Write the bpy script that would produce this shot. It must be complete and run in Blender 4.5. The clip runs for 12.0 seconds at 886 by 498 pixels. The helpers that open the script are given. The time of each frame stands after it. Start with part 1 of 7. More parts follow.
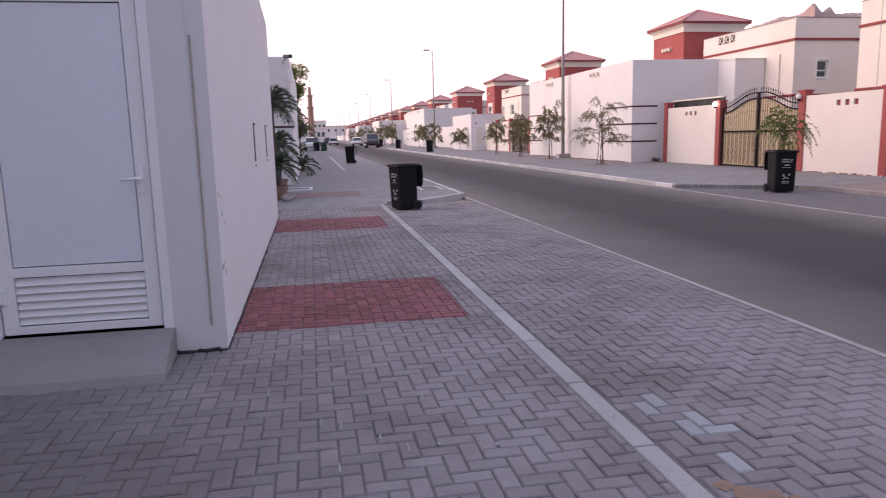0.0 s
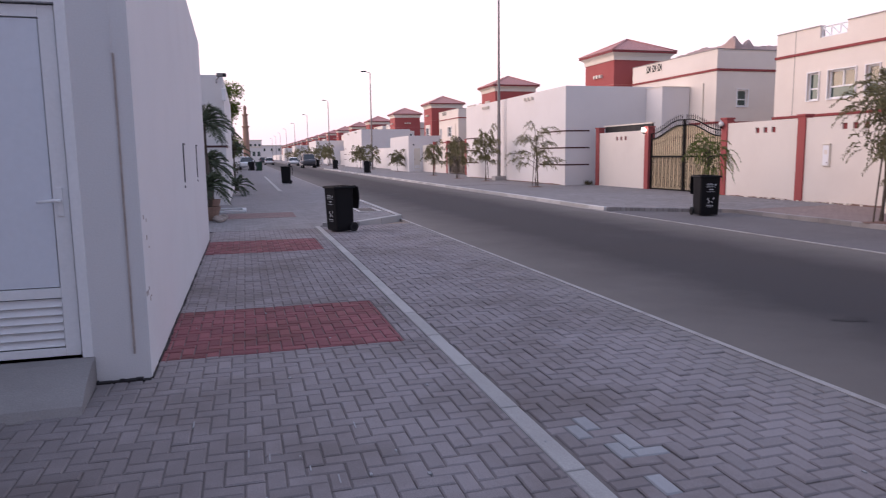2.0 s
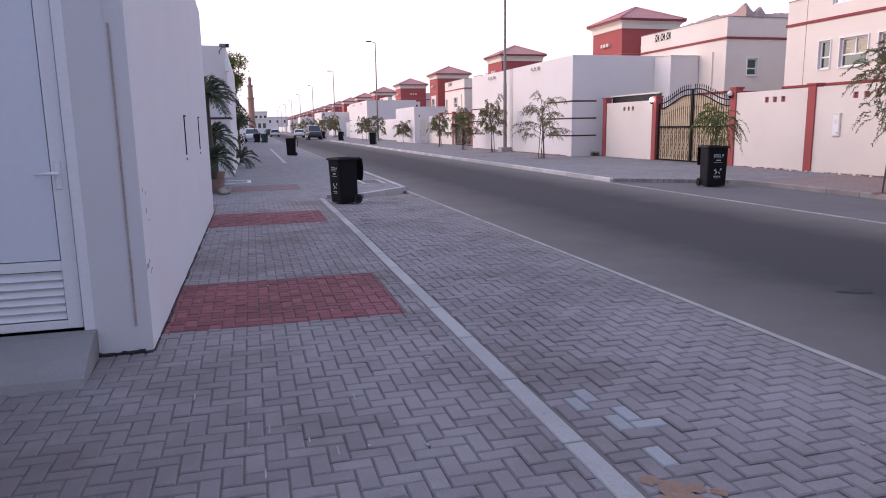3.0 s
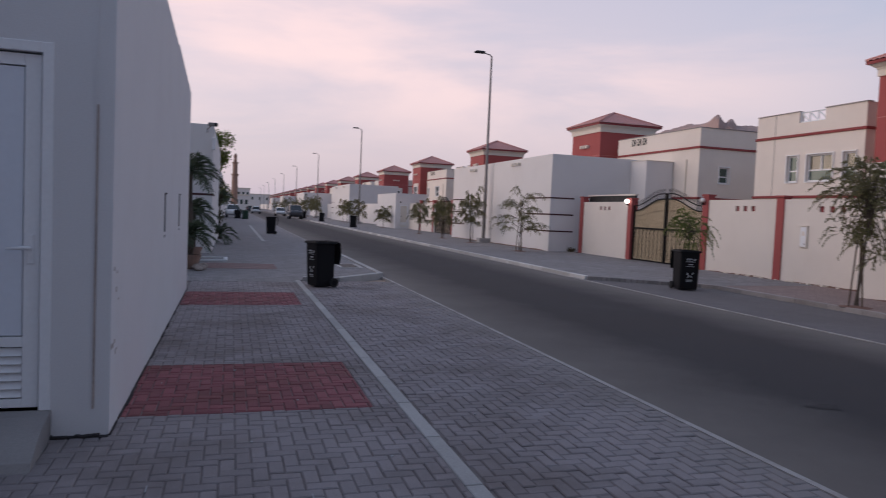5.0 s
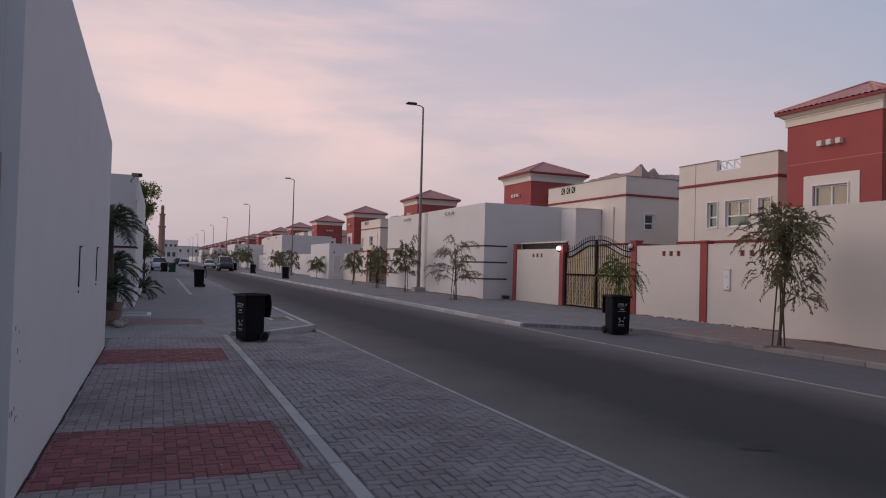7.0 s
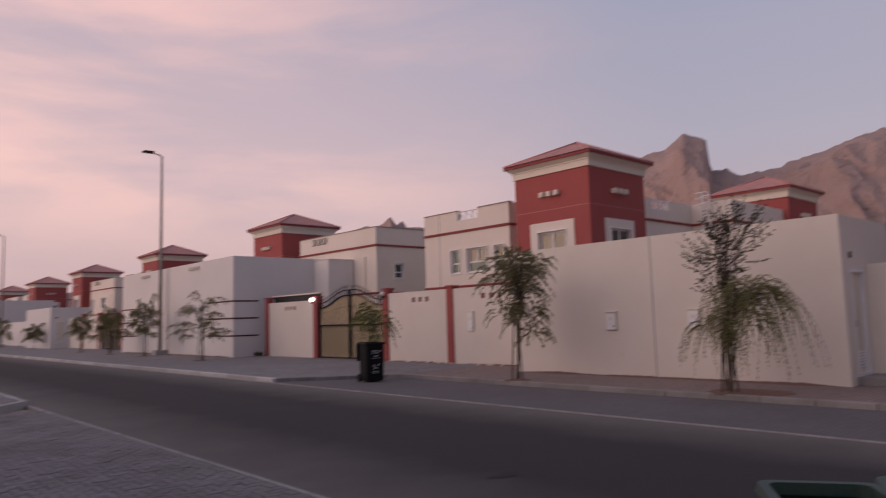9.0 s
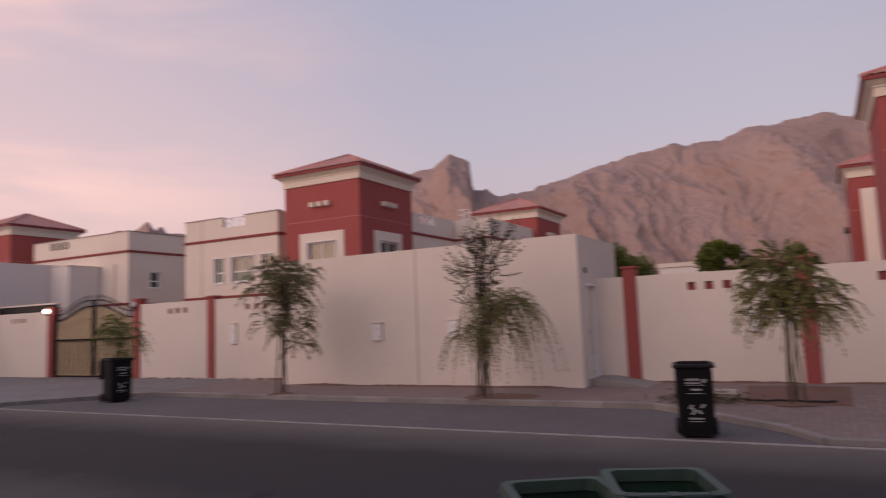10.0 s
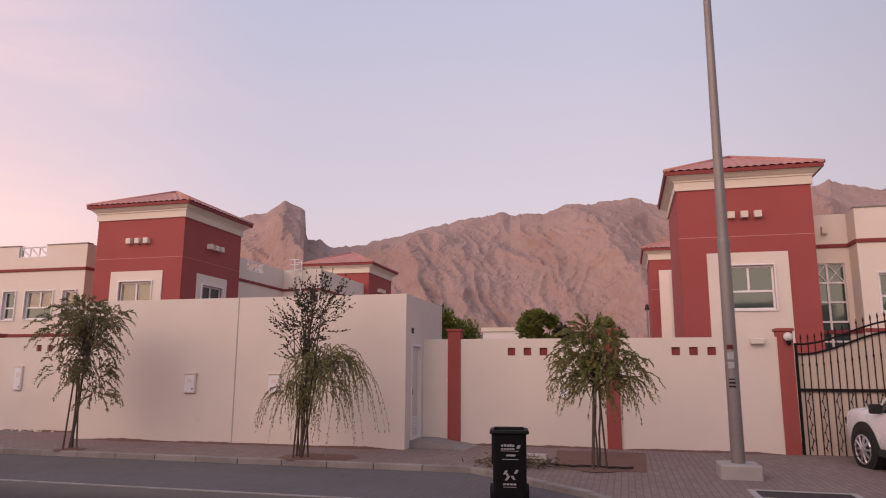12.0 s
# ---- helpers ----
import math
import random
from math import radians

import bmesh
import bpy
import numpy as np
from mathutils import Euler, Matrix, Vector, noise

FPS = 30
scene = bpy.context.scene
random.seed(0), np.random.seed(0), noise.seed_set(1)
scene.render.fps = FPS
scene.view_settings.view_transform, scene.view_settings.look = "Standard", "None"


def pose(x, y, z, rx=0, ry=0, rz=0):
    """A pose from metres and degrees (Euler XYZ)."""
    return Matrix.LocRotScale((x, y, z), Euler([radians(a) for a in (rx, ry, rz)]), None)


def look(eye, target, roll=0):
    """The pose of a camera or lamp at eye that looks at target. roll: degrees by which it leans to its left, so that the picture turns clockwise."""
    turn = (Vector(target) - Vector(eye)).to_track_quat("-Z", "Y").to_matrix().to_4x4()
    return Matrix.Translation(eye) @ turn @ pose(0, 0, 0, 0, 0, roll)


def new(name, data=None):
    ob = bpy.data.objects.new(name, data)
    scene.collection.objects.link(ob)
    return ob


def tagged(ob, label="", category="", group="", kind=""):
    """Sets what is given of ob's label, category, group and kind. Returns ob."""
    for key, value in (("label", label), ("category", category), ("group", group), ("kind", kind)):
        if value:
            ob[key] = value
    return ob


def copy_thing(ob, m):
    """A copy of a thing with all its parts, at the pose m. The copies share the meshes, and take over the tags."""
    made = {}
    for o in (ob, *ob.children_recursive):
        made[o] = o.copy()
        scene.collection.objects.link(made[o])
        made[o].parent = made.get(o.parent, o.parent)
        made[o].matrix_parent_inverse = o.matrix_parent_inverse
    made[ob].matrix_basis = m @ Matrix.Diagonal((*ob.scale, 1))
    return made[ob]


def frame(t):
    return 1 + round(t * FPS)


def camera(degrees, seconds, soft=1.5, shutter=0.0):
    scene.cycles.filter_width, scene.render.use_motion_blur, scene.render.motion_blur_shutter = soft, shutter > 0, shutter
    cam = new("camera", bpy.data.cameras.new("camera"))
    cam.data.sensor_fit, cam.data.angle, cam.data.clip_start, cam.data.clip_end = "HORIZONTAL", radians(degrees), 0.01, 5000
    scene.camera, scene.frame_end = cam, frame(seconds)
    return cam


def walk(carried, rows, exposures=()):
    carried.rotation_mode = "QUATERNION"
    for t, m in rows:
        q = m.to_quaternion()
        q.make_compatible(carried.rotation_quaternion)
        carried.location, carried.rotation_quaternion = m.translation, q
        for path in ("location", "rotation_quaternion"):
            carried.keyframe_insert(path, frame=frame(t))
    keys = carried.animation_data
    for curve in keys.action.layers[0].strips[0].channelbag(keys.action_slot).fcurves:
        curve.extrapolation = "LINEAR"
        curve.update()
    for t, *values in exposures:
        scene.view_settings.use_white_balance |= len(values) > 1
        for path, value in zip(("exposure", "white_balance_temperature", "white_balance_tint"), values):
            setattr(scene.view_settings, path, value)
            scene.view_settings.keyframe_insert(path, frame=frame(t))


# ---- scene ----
cam = camera(65.2, 12.0, soft=1.0, shutter=0.5)
PATH = [
    (0, (0.041, 0.119, 1.59), (0.403, 2.059, 1.265), -1.4),
    (0.5, (0.049, 0.123, 1.594), (0.494, 2.044, 1.259), -0.9),
    (1, (0.063, 0.129, 1.595), (0.562, 2.038, 1.265), -0.8),
    (1.5, (0.071, 0.132, 1.599), (0.64, 2.026, 1.303), -0.9),
    (2, (0.075, 0.137, 1.613), (0.614, 2.044, 1.344), -0.7),
    (2.5, (0.099, 0.147, 1.619), (0.518, 2.089, 1.394), 0.4),
    (3, (0.128, 0.155, 1.611), (0.644, 2.055, 1.262), -0.9),
    (3.2, (0.128, 0.156, 1.614), (0.615, 2.069, 1.296), -0.3),
    (4.8, (0.131, 0.15, 1.685), (0.664, 2.076, 1.584), 2.7),
    (5, (0.137, 0.149, 1.688), (0.724, 2.059, 1.586), 2.5),
    (5.5, (0.163, 0.15, 1.692), (0.833, 2.033, 1.634), 1.5),
    (6, (0.162, 0.17, 1.695), (0.887, 2.034, 1.695), 1.4),
    (6.5, (0.171, 0.221, 1.701), (0.920, 2.076, 1.729), 1.7),
    (6.7, (0.183, 0.243, 1.699), (0.936, 2.095, 1.729), 1.7),
    (8.3, (0.272, 0.417, 1.6), (1.237, 2.161, 1.772), -1.3),
    (8.5, (0.288, 0.427, 1.595), (1.359, 2.109, 1.757), -1.4),
    (9, (0.375, 0.413, 1.585), (1.718, 1.881, 1.785), -1.7),
    (9.5, (0.442, 0.422, 1.582), (1.965, 1.691, 1.845), -0.7),
    (10, (0.491, 0.437, 1.579), (2.237, 1.391, 1.789), -2.2),
    (10.5, (0.483, 0.449, 1.584), (2.369, 1.066, 1.831), -1.7),
    (11, (0.461, 0.46, 1.611), (2.389, 0.907, 1.899), -0.0),
    (11.5, (0.444, 0.452, 1.623), (2.363, 0.905, 1.958), 0.2),
    (12, (0.538, 0.475, 1.649), (2.443, 0.971, 2.004), 0.3),
]
EXPOSURES = [(0.0, 1.05, 6650, 13), (1.0, 1.05, 6500, 12), (2.0, 0.78, 6250, 10), (2.5, 0.48, 6150, 10), (3.0, 0.95, 6000, 10), (5.0, -0.04, 5950, 2), (5.5, 0.08, 6000, 1), (6.0, -0.30, 6050, 2), (6.5, -0.30, 6150, 2), (8.5, -0.38, 6650, 14), (9.5, -0.30, 7250, 19), (10.5, 0.18, 7350, 19), (11.0, 0.38, 7400, 18), (12.0, 0.24, 7600, 20)]
walk(cam, [(t, look(eye, target, roll)) for t, eye, target, roll in PATH], EXPOSURES)

# ---- world, sun ----
world = bpy.data.worlds.new("dusk_sky")
scene.world = world
world.use_nodes = True
wn = world.node_tree.nodes
wl = world.node_tree.links
wn.clear()


def wnode(kind, **settings):
    n = wn.new(kind)
    for key, value in settings.items():
        n.inputs[key.replace("_", " ")].default_value = value
    return n


def wmath(op, a, b=None, clamp=False):
    n = wn.new("ShaderNodeMath")
    n.operation, n.use_clamp = op, clamp
    for i, v in enumerate((a, b)):
        if v is None:
            continue
        if isinstance(v, (int, float)):
            n.inputs[i].default_value = v
        else:
            wl.new(v, n.inputs[i])
    return n.outputs[0]


def wmix(factor, a, b, blend="MIX"):
    n = wn.new("ShaderNodeMix")
    n.data_type, n.blend_type = "RGBA", blend
    for sock, v in ((n.inputs[0], factor), (n.inputs[6], a), (n.inputs[7], b)):
        if isinstance(v, (int, float, tuple)):
            sock.default_value = v
        else:
            wl.new(v, sock)
    return n.outputs[2]


SUN_AZ = radians(-70)      # from +y, to the left: west-north-west
SUN_EL = radians(7)
sun_way = Vector((math.sin(SUN_AZ) * math.cos(SUN_EL), math.cos(SUN_AZ) * math.cos(SUN_EL), math.sin(SUN_EL)))

coord = wn.new("ShaderNodeTexCoord").outputs["Generated"]
sep = wn.new("ShaderNodeSeparateXYZ")
wl.new(coord, sep.inputs[0])
height = wmath("MAXIMUM", sep.outputs[2], 0.0)
ramp = wn.new("ShaderNodeValToRGB")
ramp.color_ramp.elements[0].position, ramp.color_ramp.elements[0].color = 0.0, (0.525, 0.435, 0.545, 1)
ramp.color_ramp.elements[1].position, ramp.color_ramp.elements[1].color = 1.0, (0.36, 0.40, 0.58, 1)
for at, colour in ((0.10, (0.545, 0.455, 0.57, 1)), (0.24, (0.475, 0.48, 0.635, 1)), (0.5, (0.385, 0.45, 0.65, 1))):
    e = ramp.color_ramp.elements.new(at)
    e.color = colour
wl.new(height, ramp.inputs[0])
# glow towards the sunset
glow_dot = wn.new("ShaderNodeVectorMath")
glow_dot.operation = "DOT_PRODUCT"
wl.new(coord, glow_dot.inputs[0])
glow_dot.inputs[1].default_value = Vector((math.sin(radians(-48)), math.cos(radians(-48)), 0.12)).normalized()
glow_n = wn.new("ShaderNodeMapRange")
glow_n.interpolation_type = "SMOOTHSTEP"
wl.new(glow_dot.outputs["Value"], glow_n.inputs[0])
glow_n.inputs[1].default_value, glow_n.inputs[2].default_value = 0.35, 1.0
low = wmath("POWER", wmath("SUBTRACT", 1.0, height), 2.5)
glow_f = wmath("MULTIPLY", glow_n.outputs[0], low)
sky_glow = wmix(glow_f, ramp.outputs[0], (0.74, 0.61, 0.71, 1))
# long thin streaks of cloud
cloud_map = wn.new("ShaderNodeMapping")
cloud_map.inputs["Scale"].default_value = (1.0, 1.0, 4.2)
cloud_map.inputs["Rotation"].default_value = (0.22, -0.16, 0.3)
wl.new(coord, cloud_map.inputs[0])
cloud = wn.new("ShaderNodeTexNoise")
for key, value in (("Scale", 1.7), ("Detail", 6.0), ("Roughness", 0.52), ("Distortion", 0.35)):
    cloud.inputs[key].default_value = value
wl.new(cloud_map.outputs[0], cloud.inputs["Vector"])
cl = wn.new("ShaderNodeMapRange")
cl.interpolation_type = "SMOOTHSTEP"
wl.new(cloud.outputs["Fac"], cl.inputs[0])
cl.inputs[1].default_value, cl.inputs[2].default_value = 0.40, 0.68
north_n = wn.new("ShaderNodeMapRange")
north_n.interpolation_type = "SMOOTHSTEP"
wl.new(sep.outputs[1], north_n.inputs[0])
north_n.inputs[1].default_value, north_n.inputs[2].default_value = 0.42, 0.94
north_n.inputs[3].default_value, north_n.inputs[4].default_value = 0.06, 0.9
cloud_tint = wmix(north_n.outputs[0], (0.60, 0.50, 0.58, 1), (1.30, 0.85, 0.80, 1))
rise = wn.new("ShaderNodeMapRange")
rise.interpolation_type = "SMOOTHSTEP"
wl.new(height, rise.inputs[0])
rise.inputs[1].default_value, rise.inputs[2].default_value = 0.02, 0.24
rise.inputs[3].default_value, rise.inputs[4].default_value = 0.10, 1.0
cl_f = wmath("MULTIPLY", wmath("MULTIPLY", cl.outputs[0], north_n.outputs[0]), rise.outputs[0])
broad = wmath("POWER", wmath("SUBTRACT", 1.0, height), 1.3)
pink = wmath("MULTIPLY", wmath("MULTIPLY", wmath("MULTIPLY", north_n.outputs[0], broad), 0.95), rise.outputs[0])
sky_pink = wmix(pink, sky_glow, (0.95, 0.70, 0.74, 1))
sky_cloud = wmix(cl_f, sky_pink, cloud_tint)
nishita = wn.new("ShaderNodeTexSky")
nishita.sky_type, nishita.sun_disc = "NISHITA", False
nishita.sun_elevation, nishita.sun_rotation = radians(2.0), SUN_AZ
nish = wmix(1.0, nishita.outputs[0], (0.06, 0.06, 0.06, 1), "MULTIPLY")
sky_all = wmix(1.0, sky_cloud, nish, "ADD")
# the half of the sky turned away from the sunset is duller
south_n = wn.new("ShaderNodeMapRange")
south_n.interpolation_type = "SMOOTHSTEP"
wl.new(sep.outputs[1], south_n.inputs[0])
south_n.inputs[1].default_value, south_n.inputs[2].default_value = -0.7, 0.05
south_n.inputs[3].default_value, south_n.inputs[4].default_value = 0.68, 1.0
dull = wn.new("ShaderNodeCombineColor")
for i in range(3):
    wl.new(south_n.outputs[0], dull.inputs[i])
total = wmix(1.0, sky_all, dull.outputs[0], "MULTIPLY")
bg = wn.new("ShaderNodeBackground")
wl.new(total, bg.inputs[0])
bg.inputs[1].default_value = 0.92
out = wn.new("ShaderNodeOutputWorld")
wl.new(bg.outputs[0], out.inputs[0])

sun_data = bpy.data.lights.new("sun", "SUN")
sun_data.energy, sun_data.angle, sun_data.color = 2.05, radians(80), (1.0, 0.74, 0.615)
sun = new("sun", sun_data)
sun.matrix_world = look((0, 0, 30), Vector((0, 0, 30)) - sun_way)

# ---- materials ----
def shader(name):
    m = bpy.data.materials.new(name)
    m.use_nodes = True
    nt = m.node_tree
    return m, nt.nodes, nt.links, nt.nodes["Principled BSDF"]


def node(ns, kind, **settings):
    n = ns.new(kind)
    for key, value in settings.items():
        n.inputs[key.replace("_", " ")].default_value = value
    return n


def mixed(ns, ls, factor, a, b, blend="MIX"):
    n = ns.new("ShaderNodeMix")
    n.data_type, n.blend_type = "RGBA", blend
    for sock, v in ((n.inputs[0], factor), (n.inputs[6], a), (n.inputs[7], b)):
        if isinstance(v, (int, float)):
            sock.default_value = v
        elif isinstance(v, tuple):
            sock.default_value = (*v, 1) if len(v) == 3 else v
        else:
            ls.new(v, sock)
    return n.outputs[2]


def ranged(ns, ls, value, a, b, c, d):
    n = ns.new("ShaderNodeMapRange")
    ls.new(value, n.inputs[0])
    for i, v in enumerate((a, b, c, d)):
        n.inputs[i + 1].default_value = v
    return n.outputs[0]


def scaled(c, k):
    return tuple(min(1.0, v * k) for v in c)


def surface(name, colour, rough=0.8, grain=40.0, grain_amount=0.12, stain=1.2, stain_amount=0.15, bump=0.15, metal=0.0,
            stain_colour=None, vary="", vary_amount=0.25, stretch=(1, 1, 1), specular=0.4, dist=0.01):
    """A worn surface: grain and stains in world size, fine relief, and a piece-to-piece change of tone."""
    m, ns, ls, p = shader(name)
    geo = ns.new("ShaderNodeNewGeometry")
    mp = ns.new("ShaderNodeMapping")
    mp.inputs["Scale"].default_value = stretch
    ls.new(geo.outputs["Position"], mp.inputs[0])
    n1 = node(ns, "ShaderNodeTexNoise", Scale=grain, Detail=4.0, Roughness=0.6)
    n2 = node(ns, "ShaderNodeTexNoise", Scale=stain, Detail=6.0, Roughness=0.62)
    for n in (n1, n2):
        ls.new(mp.outputs[0], n.inputs["Vector"])
    c = mixed(ns, ls, ranged(ns, ls, n1.outputs["Fac"], 0.3, 0.7, 0, 1), scaled(colour, 1 - grain_amount), scaled(colour, 1 + grain_amount))
    dirt = stain_colour or scaled(colour, 0.6)
    c = mixed(ns, ls, ranged(ns, ls, n2.outputs["Fac"], 0.45, 0.75, 0, stain_amount), c, dirt)
    if vary:
        if vary == "object":
            r = ns.new("ShaderNodeObjectInfo").outputs["Random"]
        else:
            r = geo.outputs["Random Per Island"]
        tone = mixed(ns, ls, r, (1 - vary_amount,) * 3, (1 + vary_amount,) * 3)
        c = mixed(ns, ls, 1.0, c, tone, "MULTIPLY")
    ls.new(c, p.inputs["Base Color"])
    p.inputs["Metallic"].default_value = metal
    p.inputs["Specular IOR Level"].default_value = specular
    ls.new(ranged(ns, ls, n2.outputs["Fac"], 0.3, 0.7, max(0.02, rough - 0.08), min(1.0, rough + 0.08)), p.inputs["Roughness"])
    if bump:
        b = node(ns, "ShaderNodeBump", Strength=bump, Distance=dist)
        ls.new(n1.outputs["Fac"], b.inputs["Height"])
        ls.new(b.outputs[0], p.inputs["Normal"])
    return m


M_CREAM = surface("cream_render", (0.75, 0.685, 0.625), 0.85, 60, 0.05, 0.7, 0.20, 0.25, stain_colour=(0.53, 0.465, 0.42))
M_WHITE = surface("white_render", (0.74, 0.71, 0.70), 0.85, 60, 0.05, 0.8, 0.16, 0.25, stain_colour=(0.56, 0.52, 0.50))
M_NEARWALL = surface("white_wall_paint", (0.66, 0.65, 0.665), 0.82, 90, 0.04, 1.1, 0.14, 0.35, stain_colour=(0.52, 0.49, 0.48), dist=0.004)
M_RED = surface("red_render", (0.35, 0.083, 0.08), 0.8, 50, 0.08, 0.8, 0.2, 0.25, stain_colour=(0.29, 0.07, 0.065))
M_BAND = surface("dark_red_band", (0.25, 0.05, 0.052), 0.75, 50, 0.1, 2.0, 0.2, 0.1)
M_DARKBAND = surface("dark_brown_band", (0.075, 0.03, 0.032), 0.75, 50, 0.1, 2.0, 0.2, 0.1)
M_TILE = surface("red_roof_tile", (0.51, 0.245, 0.22), 0.7, 14, 0.18, 0.9, 0.35, 0.2, stain_colour=(0.40, 0.22, 0.19))
M_TRIM = surface("cream_moulding", (0.72, 0.66, 0.58), 0.75, 60, 0.04, 1.0, 0.15, 0.1)
M_FRAME = surface("white_aluminium", (0.80, 0.80, 0.82), 0.45, 30, 0.03, 1.5, 0.10, 0.03, stain_colour=(0.62, 0.62, 0.64))
M_DOORPANEL = surface("white_door_panel", (0.70, 0.73, 0.80), 0.38, 20, 0.02, 0.9, 0.12, 0.03, stain_colour=(0.60, 0.62, 0.68))
M_ASPHALT = surface("asphalt", (0.031, 0.028, 0.031), 0.9, 220, 0.6, 0.45, 0.6, 0.7, stain_colour=(0.058, 0.050, 0.049), dist=0.004)


def dusty_edges(m, left, right, reach, dust):
    """Wind-blown dust lying along both edges of the asphalt, in uneven tongues."""
    ns, ls = m.node_tree.nodes, m.node_tree.links
    p = ns["Principled BSDF"]
    old = p.inputs["Base Color"].links[0].from_socket
    geo = ns.new("ShaderNodeNewGeometry")
    sx = ns.new("ShaderNodeSeparateXYZ")
    ls.new(geo.outputs["Position"], sx.inputs[0])
    n = node(ns, "ShaderNodeTexNoise", Scale=0.9, Detail=5.0, Roughness=0.6)
    ls.new(geo.outputs["Position"], n.inputs["Vector"])
    mn = ns.new("ShaderNodeMath")
    mn.operation = "MINIMUM"
    ls.new(ranged(ns, ls, sx.outputs[0], left, left + 10, 0, 10), mn.inputs[0])
    ls.new(ranged(ns, ls, sx.outputs[0], right - 10, right, 10, 0), mn.inputs[1])
    ad = ns.new("ShaderNodeMath")
    ad.operation = "MULTIPLY_ADD"
    ls.new(n.outputs["Fac"], ad.inputs[0])
    ad.inputs[1].default_value = 0.9
    ls.new(mn.outputs[0], ad.inputs[2])
    f = ranged(ns, ls, ad.outputs[0], 0.35, 0.35 + reach, 0.85, 0.0)
    ls.new(mixed(ns, ls, f, old, dust), p.inputs["Base Color"])


dusty_edges(M_ASPHALT, 3.93, 9.66, 1.9, (0.175, 0.156, 0.143))
M_CONCRETE = surface("grey_concrete", (0.40, 0.38, 0.37), 0.9, 80, 0.12, 1.6, 0.35, 0.4, stain_colour=(0.26, 0.24, 0.23), dist=0.004)
M_EDGE = surface("dusty_edge_concrete", (0.36, 0.34, 0.33), 0.9, 80, 0.14, 2.2, 0.85, 0.4, stain_colour=(0.19, 0.17, 0.16), dist=0.004)
M_KERB = surface("kerb_concrete", (0.40, 0.385, 0.375), 0.9, 80, 0.12, 1.3, 0.4, 0.4, stain_colour=(0.25, 0.23, 0.22), vary="object", vary_amount=0.12, dist=0.004)
M_KERBPALE = surface("pale_kerb_concrete", (0.56, 0.54, 0.52), 0.9, 80, 0.12, 1.3, 0.4, 0.4, stain_colour=(0.34, 0.31, 0.29), vary="object", vary_amount=0.18, dist=0.004)
M_KERBDULL = surface("dull_kerb_concrete", (0.30, 0.275, 0.265), 0.9, 80, 0.14, 1.3, 0.7, 0.4, stain_colour=(0.17, 0.145, 0.135), vary="object", vary_amount=0.18, dist=0.004)
M_STEP = surface("step_concrete", (0.29, 0.272, 0.268), 0.9, 90, 0.1, 1.8, 0.4, 0.4, stain_colour=(0.17, 0.15, 0.145), dist=0.004)
M_BED = surface("joint_sand", (0.165, 0.145, 0.14), 1.0, 120, 0.3, 2.0, 0.3, 0.3, dist=0.003)
M_SAND = surface("desert_sand", (0.36, 0.27, 0.21), 1.0, 20, 0.15, 0.05, 0.4, 0.3, stain_colour=(0.27, 0.20, 0.16))
M_LOOSESAND = surface("loose_reddish_sand", (0.27, 0.175, 0.125), 1.0, 160, 0.2, 6.0, 0.4, 0.5, stain_colour=(0.24, 0.17, 0.13), dist=0.003)
M_PITSOIL = surface("red_sand_soil", (0.185, 0.108, 0.085), 1.0, 60, 0.25, 3.0, 0.4, 0.6, stain_colour=(0.13, 0.06, 0.045))
M_PAVE_OB = surface("grey_paver", (0.252, 0.225, 0.23), 0.88, 140, 0.18, 0.75, 0.95, 0.5, stain_colour=(0.145, 0.118, 0.11), vary="object", vary_amount=0.10, dist=0.003)
M_PAVE = surface("grey_pavers", (0.252, 0.225, 0.23), 0.88, 140, 0.18, 0.75, 0.95, 0.5, stain_colour=(0.145, 0.118, 0.11), vary="island", vary_amount=0.10, dist=0.003)


def dirt_and_shade(m, centre, inner, outer, dirt):
    """Brown dirt on the blocks before the service door, patchy and with a ragged edge; its dark tone also stands in for
    shade.
    """
    ns, ls = m.node_tree.nodes, m.node_tree.links
    p = ns["Principled BSDF"]
    old = p.inputs["Base Color"].links[0].from_socket
    geo = ns.new("ShaderNodeNewGeometry")
    far = ns.new("ShaderNodeVectorMath")
    far.operation = "DISTANCE"
    ls.new(geo.outputs["Position"], far.inputs[0])
    far.inputs[1].default_value = centre
    n = node(ns, "ShaderNodeTexNoise", Scale=2.2, Detail=6.0, Roughness=0.65)
    ls.new(geo.outputs["Position"], n.inputs["Vector"])
    ad = ns.new("ShaderNodeMath")
    ad.operation = "MULTIPLY_ADD"
    ls.new(n.outputs["Fac"], ad.inputs[0])
    ad.inputs[1].default_value = 2.4
    ls.new(far.outputs["Value"], ad.inputs[2])
    ls.new(mixed(ns, ls, ranged(ns, ls, ad.outputs[0], inner + 1.0, outer + 1.2, 0.65, 0.0), old, dirt), p.inputs["Base Color"])


for m in (M_PAVE, M_PAVE_OB):
    dirt_and_shade(m, (-1.3, 3.4, 0.0), 0.5, 2.0, (0.115, 0.095, 0.092))


